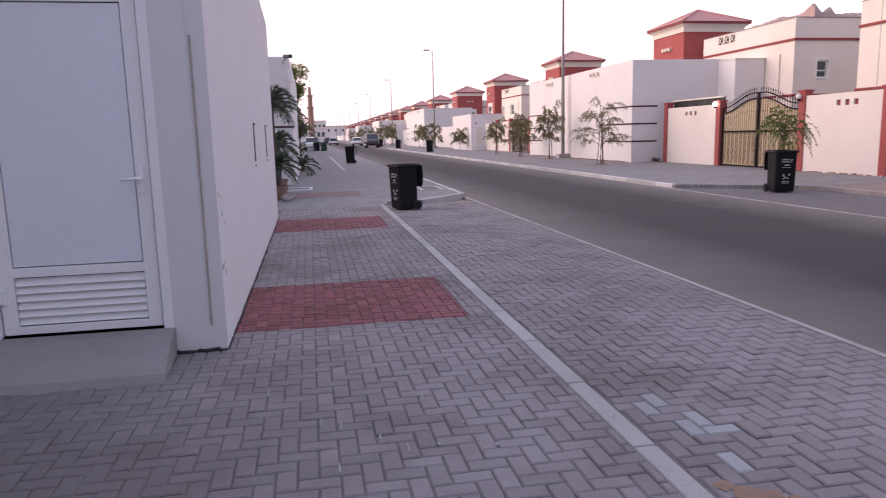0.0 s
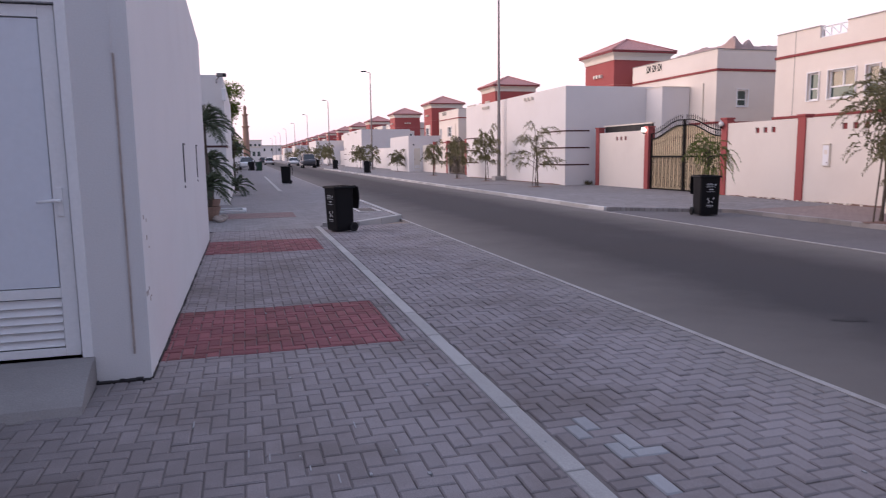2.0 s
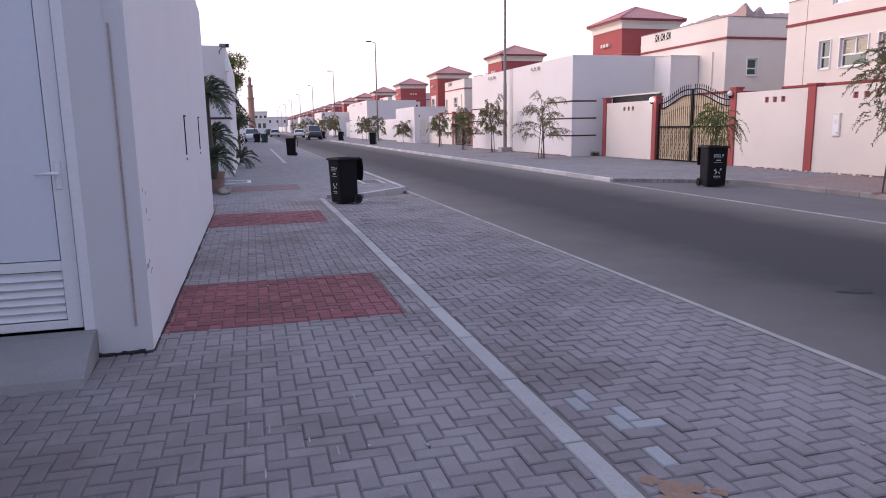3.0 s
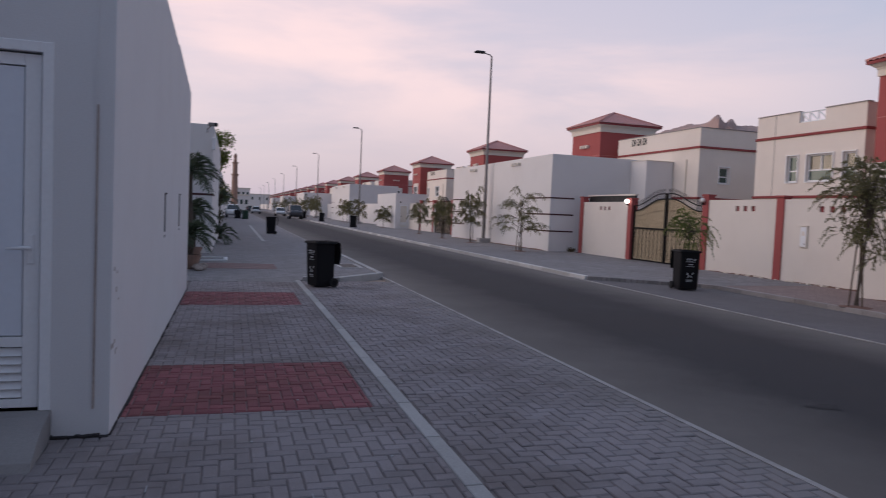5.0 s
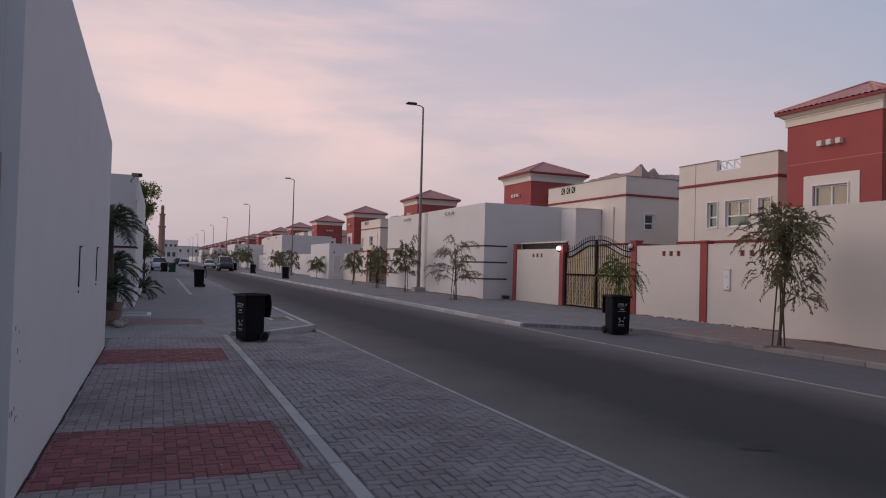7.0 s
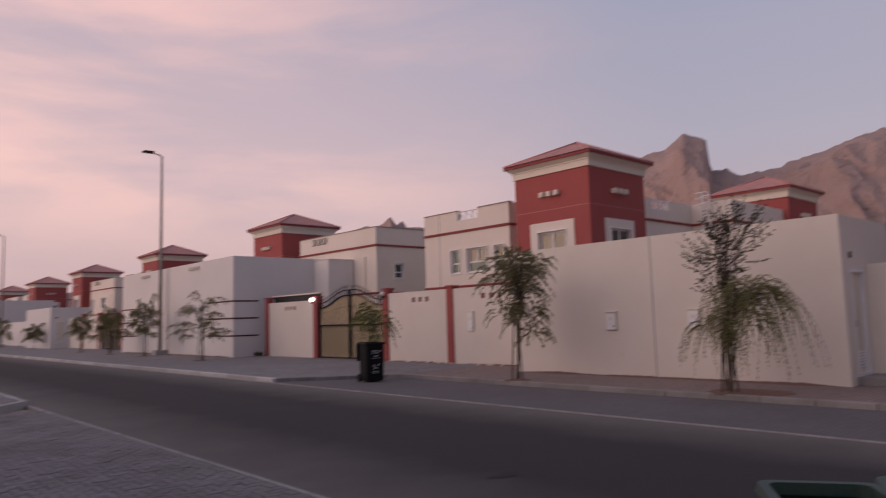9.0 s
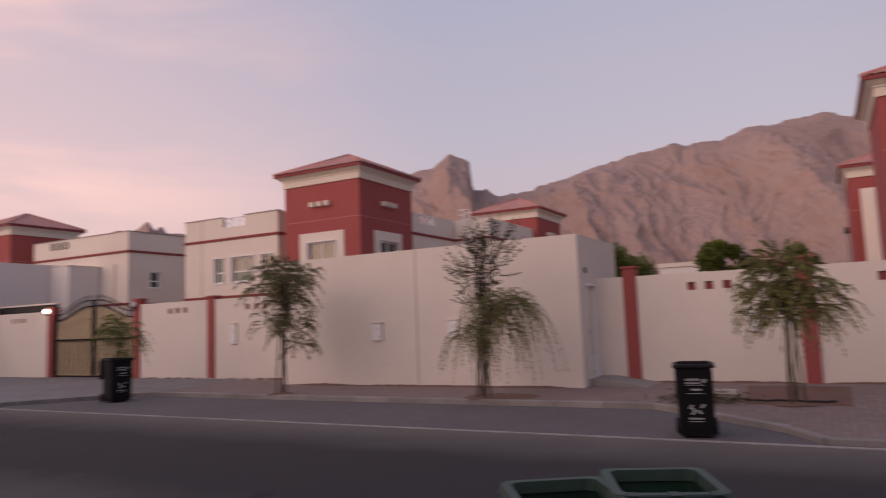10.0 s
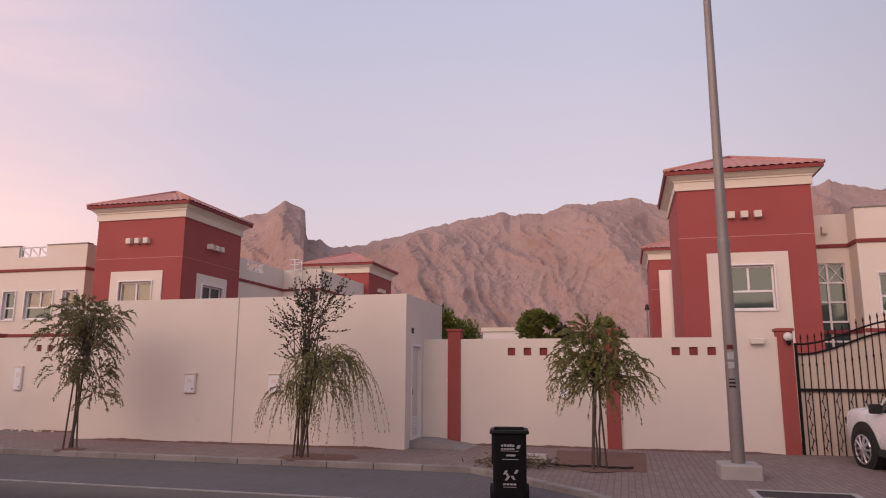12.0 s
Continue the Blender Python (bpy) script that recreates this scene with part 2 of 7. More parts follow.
def dusty_side(m, edge, reach, dust):
    """Blown dust filling the joints towards the street's edge, in uneven tongues."""
    ns, ls = m.node_tree.nodes, m.node_tree.links
    p = ns["Principled BSDF"]
    old = p.inputs["Base Color"].links[0].from_socket
    geo = ns.new("ShaderNodeNewGeometry")
    sx = ns.new("ShaderNodeSeparateXYZ")
    ls.new(geo.outputs["Position"], sx.inputs[0])
    n = node(ns, "ShaderNodeTexNoise", Scale=1.3, Detail=5.0, Roughness=0.6)
    ls.new(geo.outputs["Position"], n.inputs["Vector"])
    ad = ns.new("ShaderNodeMath")
    ad.operation = "MULTIPLY_ADD"
    ls.new(n.outputs["Fac"], ad.inputs[0])
    ad.inputs[1].default_value = 0.8
    ls.new(sx.outputs[0], ad.inputs[2])
    f = ranged(ns, ls, ad.outputs[0], edge + 0.4 - reach, edge + 0.45, 0.0, 0.75)
    ls.new(mixed(ns, ls, f, old, dust), p.inputs["Base Color"])


for m in (M_PAVE, M_PAVE_OB, M_BED):
    dusty_side(m, 3.87, 0.75, (0.20, 0.185, 0.18))
M_PAVERED = surface("red_pavers", (0.215, 0.072, 0.083), 0.88, 140, 0.18, 1.2, 0.7, 0.5, stain_colour=(0.16, 0.075, 0.062), vary="island", vary_amount=0.2, dist=0.003)
M_PAVERED_OB = surface("red_paver", (0.215, 0.072, 0.083), 0.88, 140, 0.18, 1.2, 0.7, 0.5, stain_colour=(0.16, 0.075, 0.062), vary="object", vary_amount=0.2, dist=0.003)
M_PAVEPALE = surface("pale_paver", (0.325, 0.325, 0.335), 0.88, 140, 0.14, 2.0, 0.4, 0.5, vary="object", vary_amount=0.1, dist=0.003)
M_PAVEWARM = surface("warm_pavers", (0.25, 0.205, 0.19), 0.9, 140, 0.16, 0.8, 0.5, 0.4, stain_colour=(0.17, 0.135, 0.12), vary="island", vary_amount=0.15, dist=0.003)
M_BIN = surface("black_plastic", (0.007, 0.007, 0.009), 0.6, 200, 0.2, 2.5, 0.3, 0.15, stain_colour=(0.016, 0.015, 0.015), dist=0.002, specular=0.18)
M_BINGREEN = surface("green_plastic", (0.006, 0.036, 0.02), 0.5, 120, 0.15, 3.0, 0.35, 0.15, stain_colour=(0.014, 0.035, 0.022), dist=0.002)
M_RIMGREEN = surface("faded_green_rim", (0.03, 0.065, 0.048), 0.55, 120, 0.15, 5.0, 0.4, 0.1, stain_colour=(0.09, 0.11, 0.095))
M_PRINT = surface("white_print", (0.70, 0.72, 0.74), 0.6, 90, 0.1, 6.0, 0.35, 0)
M_RUBBER = surface("black_rubber", (0.018, 0.018, 0.019), 0.85, 120, 0.2, 4.0, 0.3, 0.2, stain_colour=(0.05, 0.045, 0.04))
M_IRON = surface("black_iron", (0.014, 0.012, 0.012), 0.75, 90, 0.2, 3.0, 0.2, 0.1, specular=0.2)
M_STEEL = surface("grey_painted_steel", (0.25, 0.23, 0.226), 0.5, 40, 0.08, 1.0, 0.3, 0.05, metal=0.3, stain_colour=(0.13, 0.12, 0.115))
M_GATEPANEL = surface("beige_gate_sheet", (0.64, 0.54, 0.455), 0.7, 30, 0.06, 1.0, 0.25, 0.05, stain_colour=(0.42, 0.33, 0.22))
M_GATESAND = surface("sand_yellow_gate_sheet", (0.66, 0.535, 0.36), 0.7, 30, 0.06, 1.0, 0.25, 0.05, stain_colour=(0.44, 0.34, 0.22))
M_BARK = surface("grey_bark", (0.10, 0.08, 0.065), 0.9, 60, 0.3, 6.0, 0.4, 0.6, stretch=(1, 1, 0.25))
M_STAKE = surface("timber_stake", (0.10, 0.07, 0.05), 0.85, 60, 0.25, 5.0, 0.4, 0.4, stretch=(1, 1, 0.2))
M_CERAMIC = surface("clay_pot", (0.30, 0.20, 0.16), 0.8, 50, 0.15, 4.0, 0.4, 0.2)
M_STONE = surface("stone_plinth", (0.33, 0.28, 0.25), 0.9, 40, 0.2, 3.0, 0.4, 0.4)
M_MINARET = surface("tan_stone", (0.34, 0.22, 0.17), 0.85, 5, 0.1, 0.3, 0.2, 0.1)
M_CARPAINT = surface("white_car_paint", (0.80, 0.80, 0.81), 0.25, 20, 0.01, 1.0, 0.08, 0, specular=0.6)
M_CARDARK = surface("dark_car_paint", (0.05, 0.05, 0.06), 0.25, 20, 0.01, 1.0, 0.08, 0, specular=0.6)
M_TRIMBLACK = surface("black_trim", (0.02, 0.02, 0.022), 0.6, 90, 0.1, 3.0, 0.2, 0.05)
M_ALLOY = surface("alloy_rim", (0.62, 0.62, 0.64), 0.3, 40, 0.04, 5.0, 0.15, 0, metal=0.9)
M_CARGLASS = surface("car_glass", (0.012, 0.014, 0.016), 0.06, 10, 0.02, 1.0, 0.05, 0, specular=0.8)
M_STRIPE = surface("rust_stain", (0.40, 0.34, 0.315), 0.9, 60, 0.2, 3.0, 0.4, 0.1)
M_TAR = surface("tar_crack", (0.027, 0.024, 0.026), 0.9, 60, 0.2, 3.0, 0.4, 0.2)


def leaf_material(name, colour, other):
    m, ns, ls, p = shader(name)
    geo = ns.new("ShaderNodeNewGeometry")
    n = node(ns, "ShaderNodeTexNoise", Scale=2.5, Detail=3.0)
    ls.new(geo.outputs["Position"], n.inputs["Vector"])
    c = mixed(ns, ls, geo.outputs["Random Per Island"], colour, other)
    c = mixed(ns, ls, ranged(ns, ls, n.outputs["Fac"], 0.35, 0.65, 0, 0.5), c, scaled(colour, 0.55))
    ls.new(c, p.inputs["Base Color"])
    p.inputs["Roughness"].default_value = 0.55
    tr = ns.new("ShaderNodeBsdfTranslucent")
    ls.new(c, tr.inputs[0])
    mx = ns.new("ShaderNodeMixShader")
    mx.inputs[0].default_value = 0.42
    ls.new(p.outputs[0], mx.inputs[1])
    ls.new(tr.outputs[0], mx.inputs[2])
    ls.new(mx.outputs[0], ns["Material Output"].inputs[0])
    return m


M_LEAFOLIVE = leaf_material("olive_yellow_leaves", (0.195, 0.205, 0.065), (0.35, 0.34, 0.13))
M_LEAF = leaf_material("pale_green_leaves", (0.15, 0.145, 0.066), (0.27, 0.25, 0.11))
M_LEAFDARK = leaf_material("dark_green_leaves", (0.055, 0.05, 0.03), (0.11, 0.10, 0.05))
M_LEAFBRIGHT = leaf_material("fresh_green_leaves", (0.10, 0.145, 0.03), (0.215, 0.24, 0.05))
M_PALM = leaf_material("palm_leaves", (0.06, 0.085, 0.05), (0.13, 0.16, 0.095))
M_DRY = leaf_material("dry_leaves", (0.17, 0.12, 0.06), (0.12, 0.12, 0.06))


def coated_glass():
    m, ns, ls, p = shader("coated_window_glass")
    geo = ns.new("ShaderNodeNewGeometry")
    n = node(ns, "ShaderNodeTexNoise", Scale=0.9, Detail=2.0)
    ls.new(geo.outputs["Position"], n.inputs["Vector"])
    b = node(ns, "ShaderNodeBump", Strength=0.08, Distance=0.05)
    ls.new(n.outputs["Fac"], b.inputs["Height"])
    p.inputs["Base Color"].default_value = (0.035, 0.055, 0.052, 1)
    p.inputs["Roughness"].default_value = 0.05
    p.inputs["IOR"].default_value = 1.75
    p.inputs["Specular Tint"].default_value = (0.8, 0.95, 0.9, 1)
    ls.new(b.outputs[0], p.inputs["Normal"])
    return m


M_GLASS = coated_glass()


def clear_glass():
    m, ns, ls, p = shader("clear_window_glass")
    p.inputs["Base Color"].default_value = (0.93, 0.96, 0.95, 1)
    p.inputs["Roughness"].default_value = 0.0
    p.inputs["IOR"].default_value = 1.45
    p.inputs["Transmission Weight"].default_value = 1.0
    return m


M_CLEAR = clear_glass()
M_CURTAIN = surface("drawn_curtain", (0.21, 0.178, 0.125), 0.9, 8, 0.1, 2.0, 0.3, 0, stretch=(1, 1, 0.1))


def glowing(name, colour, power):
    m, ns, ls, p = shader(name)
    p.inputs["Base Color"].default_value = (0.9, 0.88, 0.85, 1)
    p.inputs["Roughness"].default_value = 0.3
    p.inputs["Emission Color"].default_value = (*colour, 1)
    p.inputs["Emission Strength"].default_value = power
    return m


M_LAMPON = glowing("lit_lamp_globe", (1.0, 0.95, 0.85), 6.0)
M_GLOBE = surface("opal_globe", (0.75, 0.73, 0.70), 0.3, 40, 0.03, 5.0, 0.2, 0)


def brick_ground(name, colour, joint, warm, spread=0.21):
    """Paving far off: courses of pavers as fine relief and tone."""
    m, ns, ls, p = shader(name)
    geo = ns.new("ShaderNodeNewGeometry")
    br = node(ns, "ShaderNodeTexBrick", Scale=1.0)
    br.inputs["Brick Width"].default_value, br.inputs["Row Height"].default_value = 0.2, 0.1
    br.inputs["Mortar Size"].default_value = 0.006
    br.inputs["Color1"].default_value, br.inputs["Color2"].default_value = (*scaled(colour, 1 - spread), 1), (*scaled(colour, 1 + spread), 1)
    br.inputs["Mortar"].default_value = (*joint, 1)
    ls.new(geo.outputs["Position"], br.inputs["Vector"])
    n2 = node(ns, "ShaderNodeTexNoise", Scale=0.5, Detail=6.0, Roughness=0.65)
    ls.new(geo.outputs["Position"], n2.inputs["Vector"])
    c = mixed(ns, ls, ranged(ns, ls, n2.outputs["Fac"], 0.4, 0.7, 0, 0.6), br.outputs["Color"], warm)
    ls.new(c, p.inputs["Base Color"])
    p.inputs["Roughness"].default_value = 0.9
    b = node(ns, "ShaderNodeBump", Strength=0.6, Distance=0.006)
    b.invert = True
    ls.new(br.outputs["Fac"], b.inputs["Height"])
    ls.new(b.outputs[0], p.inputs["Normal"])
    return m


M_FARPAVE = brick_ground("far_pavement", (0.25, 0.188, 0.176), (0.15, 0.112, 0.103), (0.20, 0.143, 0.13), 0.12)
M_FARBAY = brick_ground("far_bay_paving", (0.235, 0.222, 0.226), (0.13, 0.12, 0.12), (0.18, 0.163, 0.16))
M_BAYDARK = brick_ground("dark_bay_paving", (0.135, 0.126, 0.13), (0.11, 0.102, 0.104), (0.10, 0.088, 0.089), 0.07)
M_REDFAR = brick_ground("far_red_paving", (0.21, 0.125, 0.12), (0.12, 0.07, 0.065), (0.21, 0.17, 0.165))


def rock():
    m, ns, ls, p = shader("bare_rock")
    geo = ns.new("ShaderNodeNewGeometry")
    turn = ns.new("ShaderNodeMapping")
    turn.inputs["Rotation"].default_value = (-0.8, 0.0, 0.1)
    ls.new(geo.outputs["Position"], turn.inputs[0])
    mp = ns.new("ShaderNodeMapping")
    mp.inputs["Scale"].default_value = (0.7, 0.38, 1.7)
    ls.new(turn.outputs[0], mp.inputs[0])
    n1 = node(ns, "ShaderNodeTexNoise", Scale=0.03, Detail=9.0, Roughness=0.62)
    n2 = node(ns, "ShaderNodeTexNoise", Scale=0.4, Detail=8.0, Roughness=0.7)
    for n in (n1, n2):
        ls.new(mp.outputs[0], n.inputs["Vector"])
    c = mixed(ns, ls, ranged(ns, ls, n1.outputs["Fac"], 0.35, 0.65, 0, 1), (0.375, 0.262, 0.236), (0.45, 0.324, 0.294))
    c = mixed(ns, ls, ranged(ns, ls, n2.outputs["Fac"], 0.45, 0.75, 0, 0.35), c, (0.29, 0.185, 0.16))
    # shadow in the rock's nicks and creases, painted as thin broken dark lines
    n3 = node(ns, "ShaderNodeTexNoise", Scale=0.12, Detail=11.0, Roughness=0.66, Distortion=0.6)
    ls.new(mp.outputs[0], n3.inputs["Vector"])
    gap = ns.new("ShaderNodeMath")
    gap.operation = "SUBTRACT"
    gap.inputs[1].default_value = 0.5
    ls.new(n3.outputs["Fac"], gap.inputs[0])
    size = ns.new("ShaderNodeMath")
    size.operation = "ABSOLUTE"
    ls.new(gap.outputs[0], size.inputs[0])
    patch = node(ns, "ShaderNodeTexNoise", Scale=0.07, Detail=3.0)
    ls.new(geo.outputs["Position"], patch.inputs["Vector"])
    cut = ns.new("ShaderNodeMath")
    cut.operation = "MULTIPLY"
    ls.new(ranged(ns, ls, size.outputs[0], 0.0, 0.014, 0.75, 0.0), cut.inputs[0])
    ls.new(ranged(ns, ls, patch.outputs["Fac"], 0.46, 0.60, 0.1, 1.0), cut.inputs[1])
    c = mixed(ns, ls, cut.outputs[0], c, (0.15, 0.095, 0.082))
    ls.new(c, p.inputs["Base Color"])
    p.inputs["Roughness"].default_value = 0.95
    b = node(ns, "ShaderNodeBump", Strength=0.55, Distance=2.5)
    ls.new(n2.outputs["Fac"], b.inputs["Height"])
    ls.new(b.outputs[0], p.inputs["Normal"])
    return m


M_ROCK = rock()

# ---- building helpers ----
def link_mesh(name, bm, material, smooth=False):
    me = bpy.data.meshes.new(name)
    bm.normal_update()
    bm.to_mesh(me)
    bm.free()
    me.materials.append(material)
    if smooth:
        me.shade_smooth()
    return me


def part(name, bm, material, parent, label="", smooth=False):
    ob = new(name, link_mesh(name, bm, material, smooth))
    ob.parent = parent
    if label:
        ob["label"] = label
    return ob


def setting(name, bm, material, label, category, smooth=False):
    return tagged(new(name, link_mesh(name, bm, material, smooth)), label, category, kind="structure")


def thing(name, label, category, group="", at=None):
    ob = tagged(new(name), label, category, group)
    if at is not None:
        ob.matrix_world = at
    return ob


def box(bm, x0, x1, y0, y1, z0, z1):
    v = [bm.verts.new(c) for c in ((x0, y0, z0), (x1, y0, z0), (x1, y1, z0), (x0, y1, z0), (x0, y0, z1), (x1, y0, z1), (x1, y1, z1), (x0, y1, z1))]
    for q in ((3, 2, 1, 0), (4, 5, 6, 7), (0, 1, 5, 4), (1, 2, 6, 5), (2, 3, 7, 6), (3, 0, 4, 7)):
        bm.faces.new([v[i] for i in q])
    return v


def boxes(*rows, bevel=0.0):
    bm = bmesh.new()
    for r in rows:
        box(bm, *r)
    if bevel:
        bmesh.ops.bevel(bm, geom=bm.edges[:], offset=bevel, segments=2, affect="EDGES", profile=0.5)
    return bm


def tube(bm, a, b, r0, r1=None, sides=10, cap=True):
    a, b = Vector(a), Vector(b)
    r1 = r0 if r1 is None else r1
    q = (b - a).to_track_quat("Z", "Y")
    rings = []
    for c, r in ((a, r0), (b, r1)):
        rings.append([bm.verts.new(c + q @ Vector((r * math.cos(2 * math.pi * i / sides), r * math.sin(2 * math.pi * i / sides), 0))) for i in range(sides)])
    for i in range(sides):
        j = (i + 1) % sides
        bm.faces.new((rings[0][i], rings[0][j], rings[1][j], rings[1][i]))
    if cap:
        bm.faces.new(rings[0][::-1])
        bm.faces.new(rings[1])


def path_tube(bm, points, radii, sides=6):
    rings = []
    for k, p in enumerate(points):
        d = Vector(points[min(k + 1, len(points) - 1)]) - Vector(points[max(k - 1, 0)])
        q = d.to_track_quat("Z", "Y")
        rings.append([bm.verts.new(Vector(p) + q @ Vector((radii[k] * math.cos(2 * math.pi * i / sides), radii[k] * math.sin(2 * math.pi * i / sides), 0))) for i in range(sides)])
    for a, b in zip(rings, rings[1:]):
        for i in range(sides):
            j = (i + 1) % sides
            bm.faces.new((a[i], a[j], b[j], b[i]))
    bm.faces.new(rings[0][::-1])
    bm.faces.new(rings[-1])


def pierced(bm, axis, at, thick, u0, u1, z0, z1, holes=()):
    """A wall of that thickness with openings through it, in one piece. axis 'x': it stands at x = at .. at + thick and runs along y."""
    us = sorted({u0, u1, *[min(max(h[k], u0), u1) for h in holes for k in (0, 1)]})
    zs = sorted({z0, z1, *[min(max(h[k], z0), z1) for h in holes for k in (2, 3)]})
    made = {}

    def vert(i, k, side):
        if (i, k, side) not in made:
            a = at + thick * side
            made[i, k, side] = bm.verts.new((a, us[i], zs[k]) if axis == "x" else (us[i], a, zs[k]))
        return made[i, k, side]

    def solid(i, k):
        if not (0 <= i < len(us) - 1 and 0 <= k < len(zs) - 1):
            return False
        um, zm = (us[i] + us[i + 1]) / 2, (zs[k] + zs[k + 1]) / 2
        return not any(h[0] < um < h[1] and h[2] < zm < h[3] for h in holes)

    faces = []
    for i in range(len(us) - 1):
        for k in range(len(zs) - 1):
            if not solid(i, k):
                continue
            for side in (0, 1):
                faces.append(bm.faces.new([vert(i, k, side), vert(i + 1, k, side), vert(i + 1, k + 1, side), vert(i, k + 1, side)]))
            for di, dk, (p, q) in ((-1, 0, ((i, k), (i, k + 1))), (1, 0, ((i + 1, k), (i + 1, k + 1))), (0, -1, ((i, k), (i + 1, k))), (0, 1, ((i, k + 1), (i + 1, k + 1)))):
                if not solid(i + di, k + dk):
                    faces.append(bm.faces.new([vert(*p, 0), vert(*q, 0), vert(*q, 1), vert(*p, 1)]))
    bmesh.ops.recalc_face_normals(bm, faces=faces)


def wall_part(name, material, parent, *args, label=""):
    bm = bmesh.new()
    pierced(bm, *args)
    return part(name, bm, material, parent, label)


def flat_leaves(name, centres, ways, lengths, widths, rng):
    """One mesh of small folded leaves, each four-cornered, at the given places and directions."""
    centres, ways = np.asarray(centres, float), np.asarray(ways, float)
    ways /= np.linalg.norm(ways, axis=1, keepdims=True) + 1e-9
    side = np.cross(ways, rng.normal(size=ways.shape))
    side /= np.linalg.norm(side, axis=1, keepdims=True) + 1e-9
    n = len(centres)
    lengths, widths = np.broadcast_to(lengths, (n,))[:, None], np.broadcast_to(widths, (n,))[:, None]
    mid = centres + ways * lengths * 0.45
    verts = np.stack([centres, mid + side * widths / 2, centres + ways * lengths, mid - side * widths / 2], 1).reshape(-1, 3)
    me = bpy.data.meshes.new(name)
    me.from_pydata(verts.tolist(), [], np.arange(4 * n).reshape(n, 4).tolist())
    me.update()
    return me

# ---- ground, road, pavements ----
bm = bmesh.new()
v = [bm.verts.new(c) for c in ((-1500, -1500, -0.07), (2500, -1500, -0.07), (2500, 3000, -0.07), (-1500, 3000, -0.07))]
bm.faces.new(v)
setting("ground", bm, M_SAND, "flat sandy desert ground reaching the horizon", "ground")

ROAD_L, ROAD_R = 3.93, 9.66
setting("road", boxes((ROAD_L, ROAD_R, -40, 700, -0.3, -0.012)), M_ASPHALT, "grey asphalt street, worn and dusty at its edges", "road")
setting("gutter_near", boxes((3.87, ROAD_L, -40, 700, -0.3, 0.0)), M_EDGE, "pale concrete edge strip beside the asphalt", "kerb")
setting("gutter_far", boxes((ROAD_R, 9.73, -40, 700, -0.3, 0.0)), M_EDGE, "pale concrete edge strip beside the asphalt", "kerb")
# near side: beds under the pavers, then plain paving further on
setting("pavement_bed", boxes((-6.0, 1.58, -8, 16.0, -0.3, -0.010)), M_BED, "sandy joints under the block paving", "pavement")
setting("bay_bed", boxes((1.70, 3.87, -8, 16.4, -0.3, -0.010)), M_BED, "sandy joints under the parking bay paving", "pavement")
setting("pavement_near", boxes((-6.0, 1.60, 16.0, 700, -0.3, 0.0)), M_FARBAY, "grey block-paved footway beside the houses", "pavement")
setting("pavement_red_band", boxes((-0.6, 1.36, 19.2, 20.9, -0.1, 0.004)), M_REDFAR, "faded red block band across the footway", "pavement")
bm = bmesh.new()
pts = [(1.58, 16.4), (2.5, 16.35), (3.87, 17.75), (3.87, 33.0), (1.58, 34.0)]
lo, hi = [bm.verts.new((x, y, -0.3)) for x, y in pts], [bm.verts.new((x, y, z)) for (x, y), z in zip(pts, (0.001, 0.05, 0.07, 0.07, 0.001))]
bm.faces.new(lo[::-1]), bm.faces.new(hi)
for i in range(5):
    bm.faces.new((lo[i], lo[(i + 1) % 5], hi[(i + 1) % 5], hi[i]))
setting("pavement_island", bm, M_FARBAY, "raised block-paved island at the end of the parking bay", "pavement")
setting("bay_far_end", boxes((1.58, 3.87, 34, 700, -0.3, 0.0)), M_FARBAY, "grey block-paved parking bay", "pavement")
# far side
setting("bay_far", boxes((9.73, 12.6, 0.0, 18.5, -0.3, -0.004)), M_BAYDARK, "grey block-paved parking bay across the street", "pavement")


def slab(name, pts, z, material, label):
    bm = bmesh.new()
    lo, hi = [bm.verts.new((x, y, -0.3)) for x, y in pts], [bm.verts.new((x, y, h)) for (x, y), h in zip(pts, z)]
    n = len(pts)
    bm.faces.new(lo[::-1])
    bm.faces.new(hi)
    for i in range(n):
        bm.faces.new((lo[i], lo[(i + 1) % n], hi[(i + 1) % n], hi[i]))
    return setting(name, bm, material, label, "pavement")


slab("pavement_far_middle", [(12.64, 15.6), (12.64, 3.0), (17.5, 3.0), (17.5, 15.6)], [0.09, 0.09, 0.13, 0.13], M_FARPAVE, "warm grey block paving in front of the garden walls")
slab("pavement_far_gate", [(12.64, 15.6), (17.5, 15.6), (17.5, 33.0), (9.94, 33.0), (9.94, 17.7)], [0.09, 0.13, 0.13, 0.09, 0.09], M_FARBAY, "grey block-paved drive in front of a gate")
slab("pavement_far_end", [(9.94, 33.0), (17.5, 33.0), (17.5, 700), (9.94, 700)], [0.10, 0.13, 0.13, 0.10], M_FARBAY, "grey block-paved footway under the street lamps")
slab("pavement_far_near", [(12.64, 3.0), (10.64, 1.05), (9.94, 0.6), (9.94, -40), (17.5, -40), (17.5, 3.0)], [0.09, 0.07, 0.06, 0.03, 0.03, 0.13], M_FARPAVE, "warm grey block paving in front of a drive")


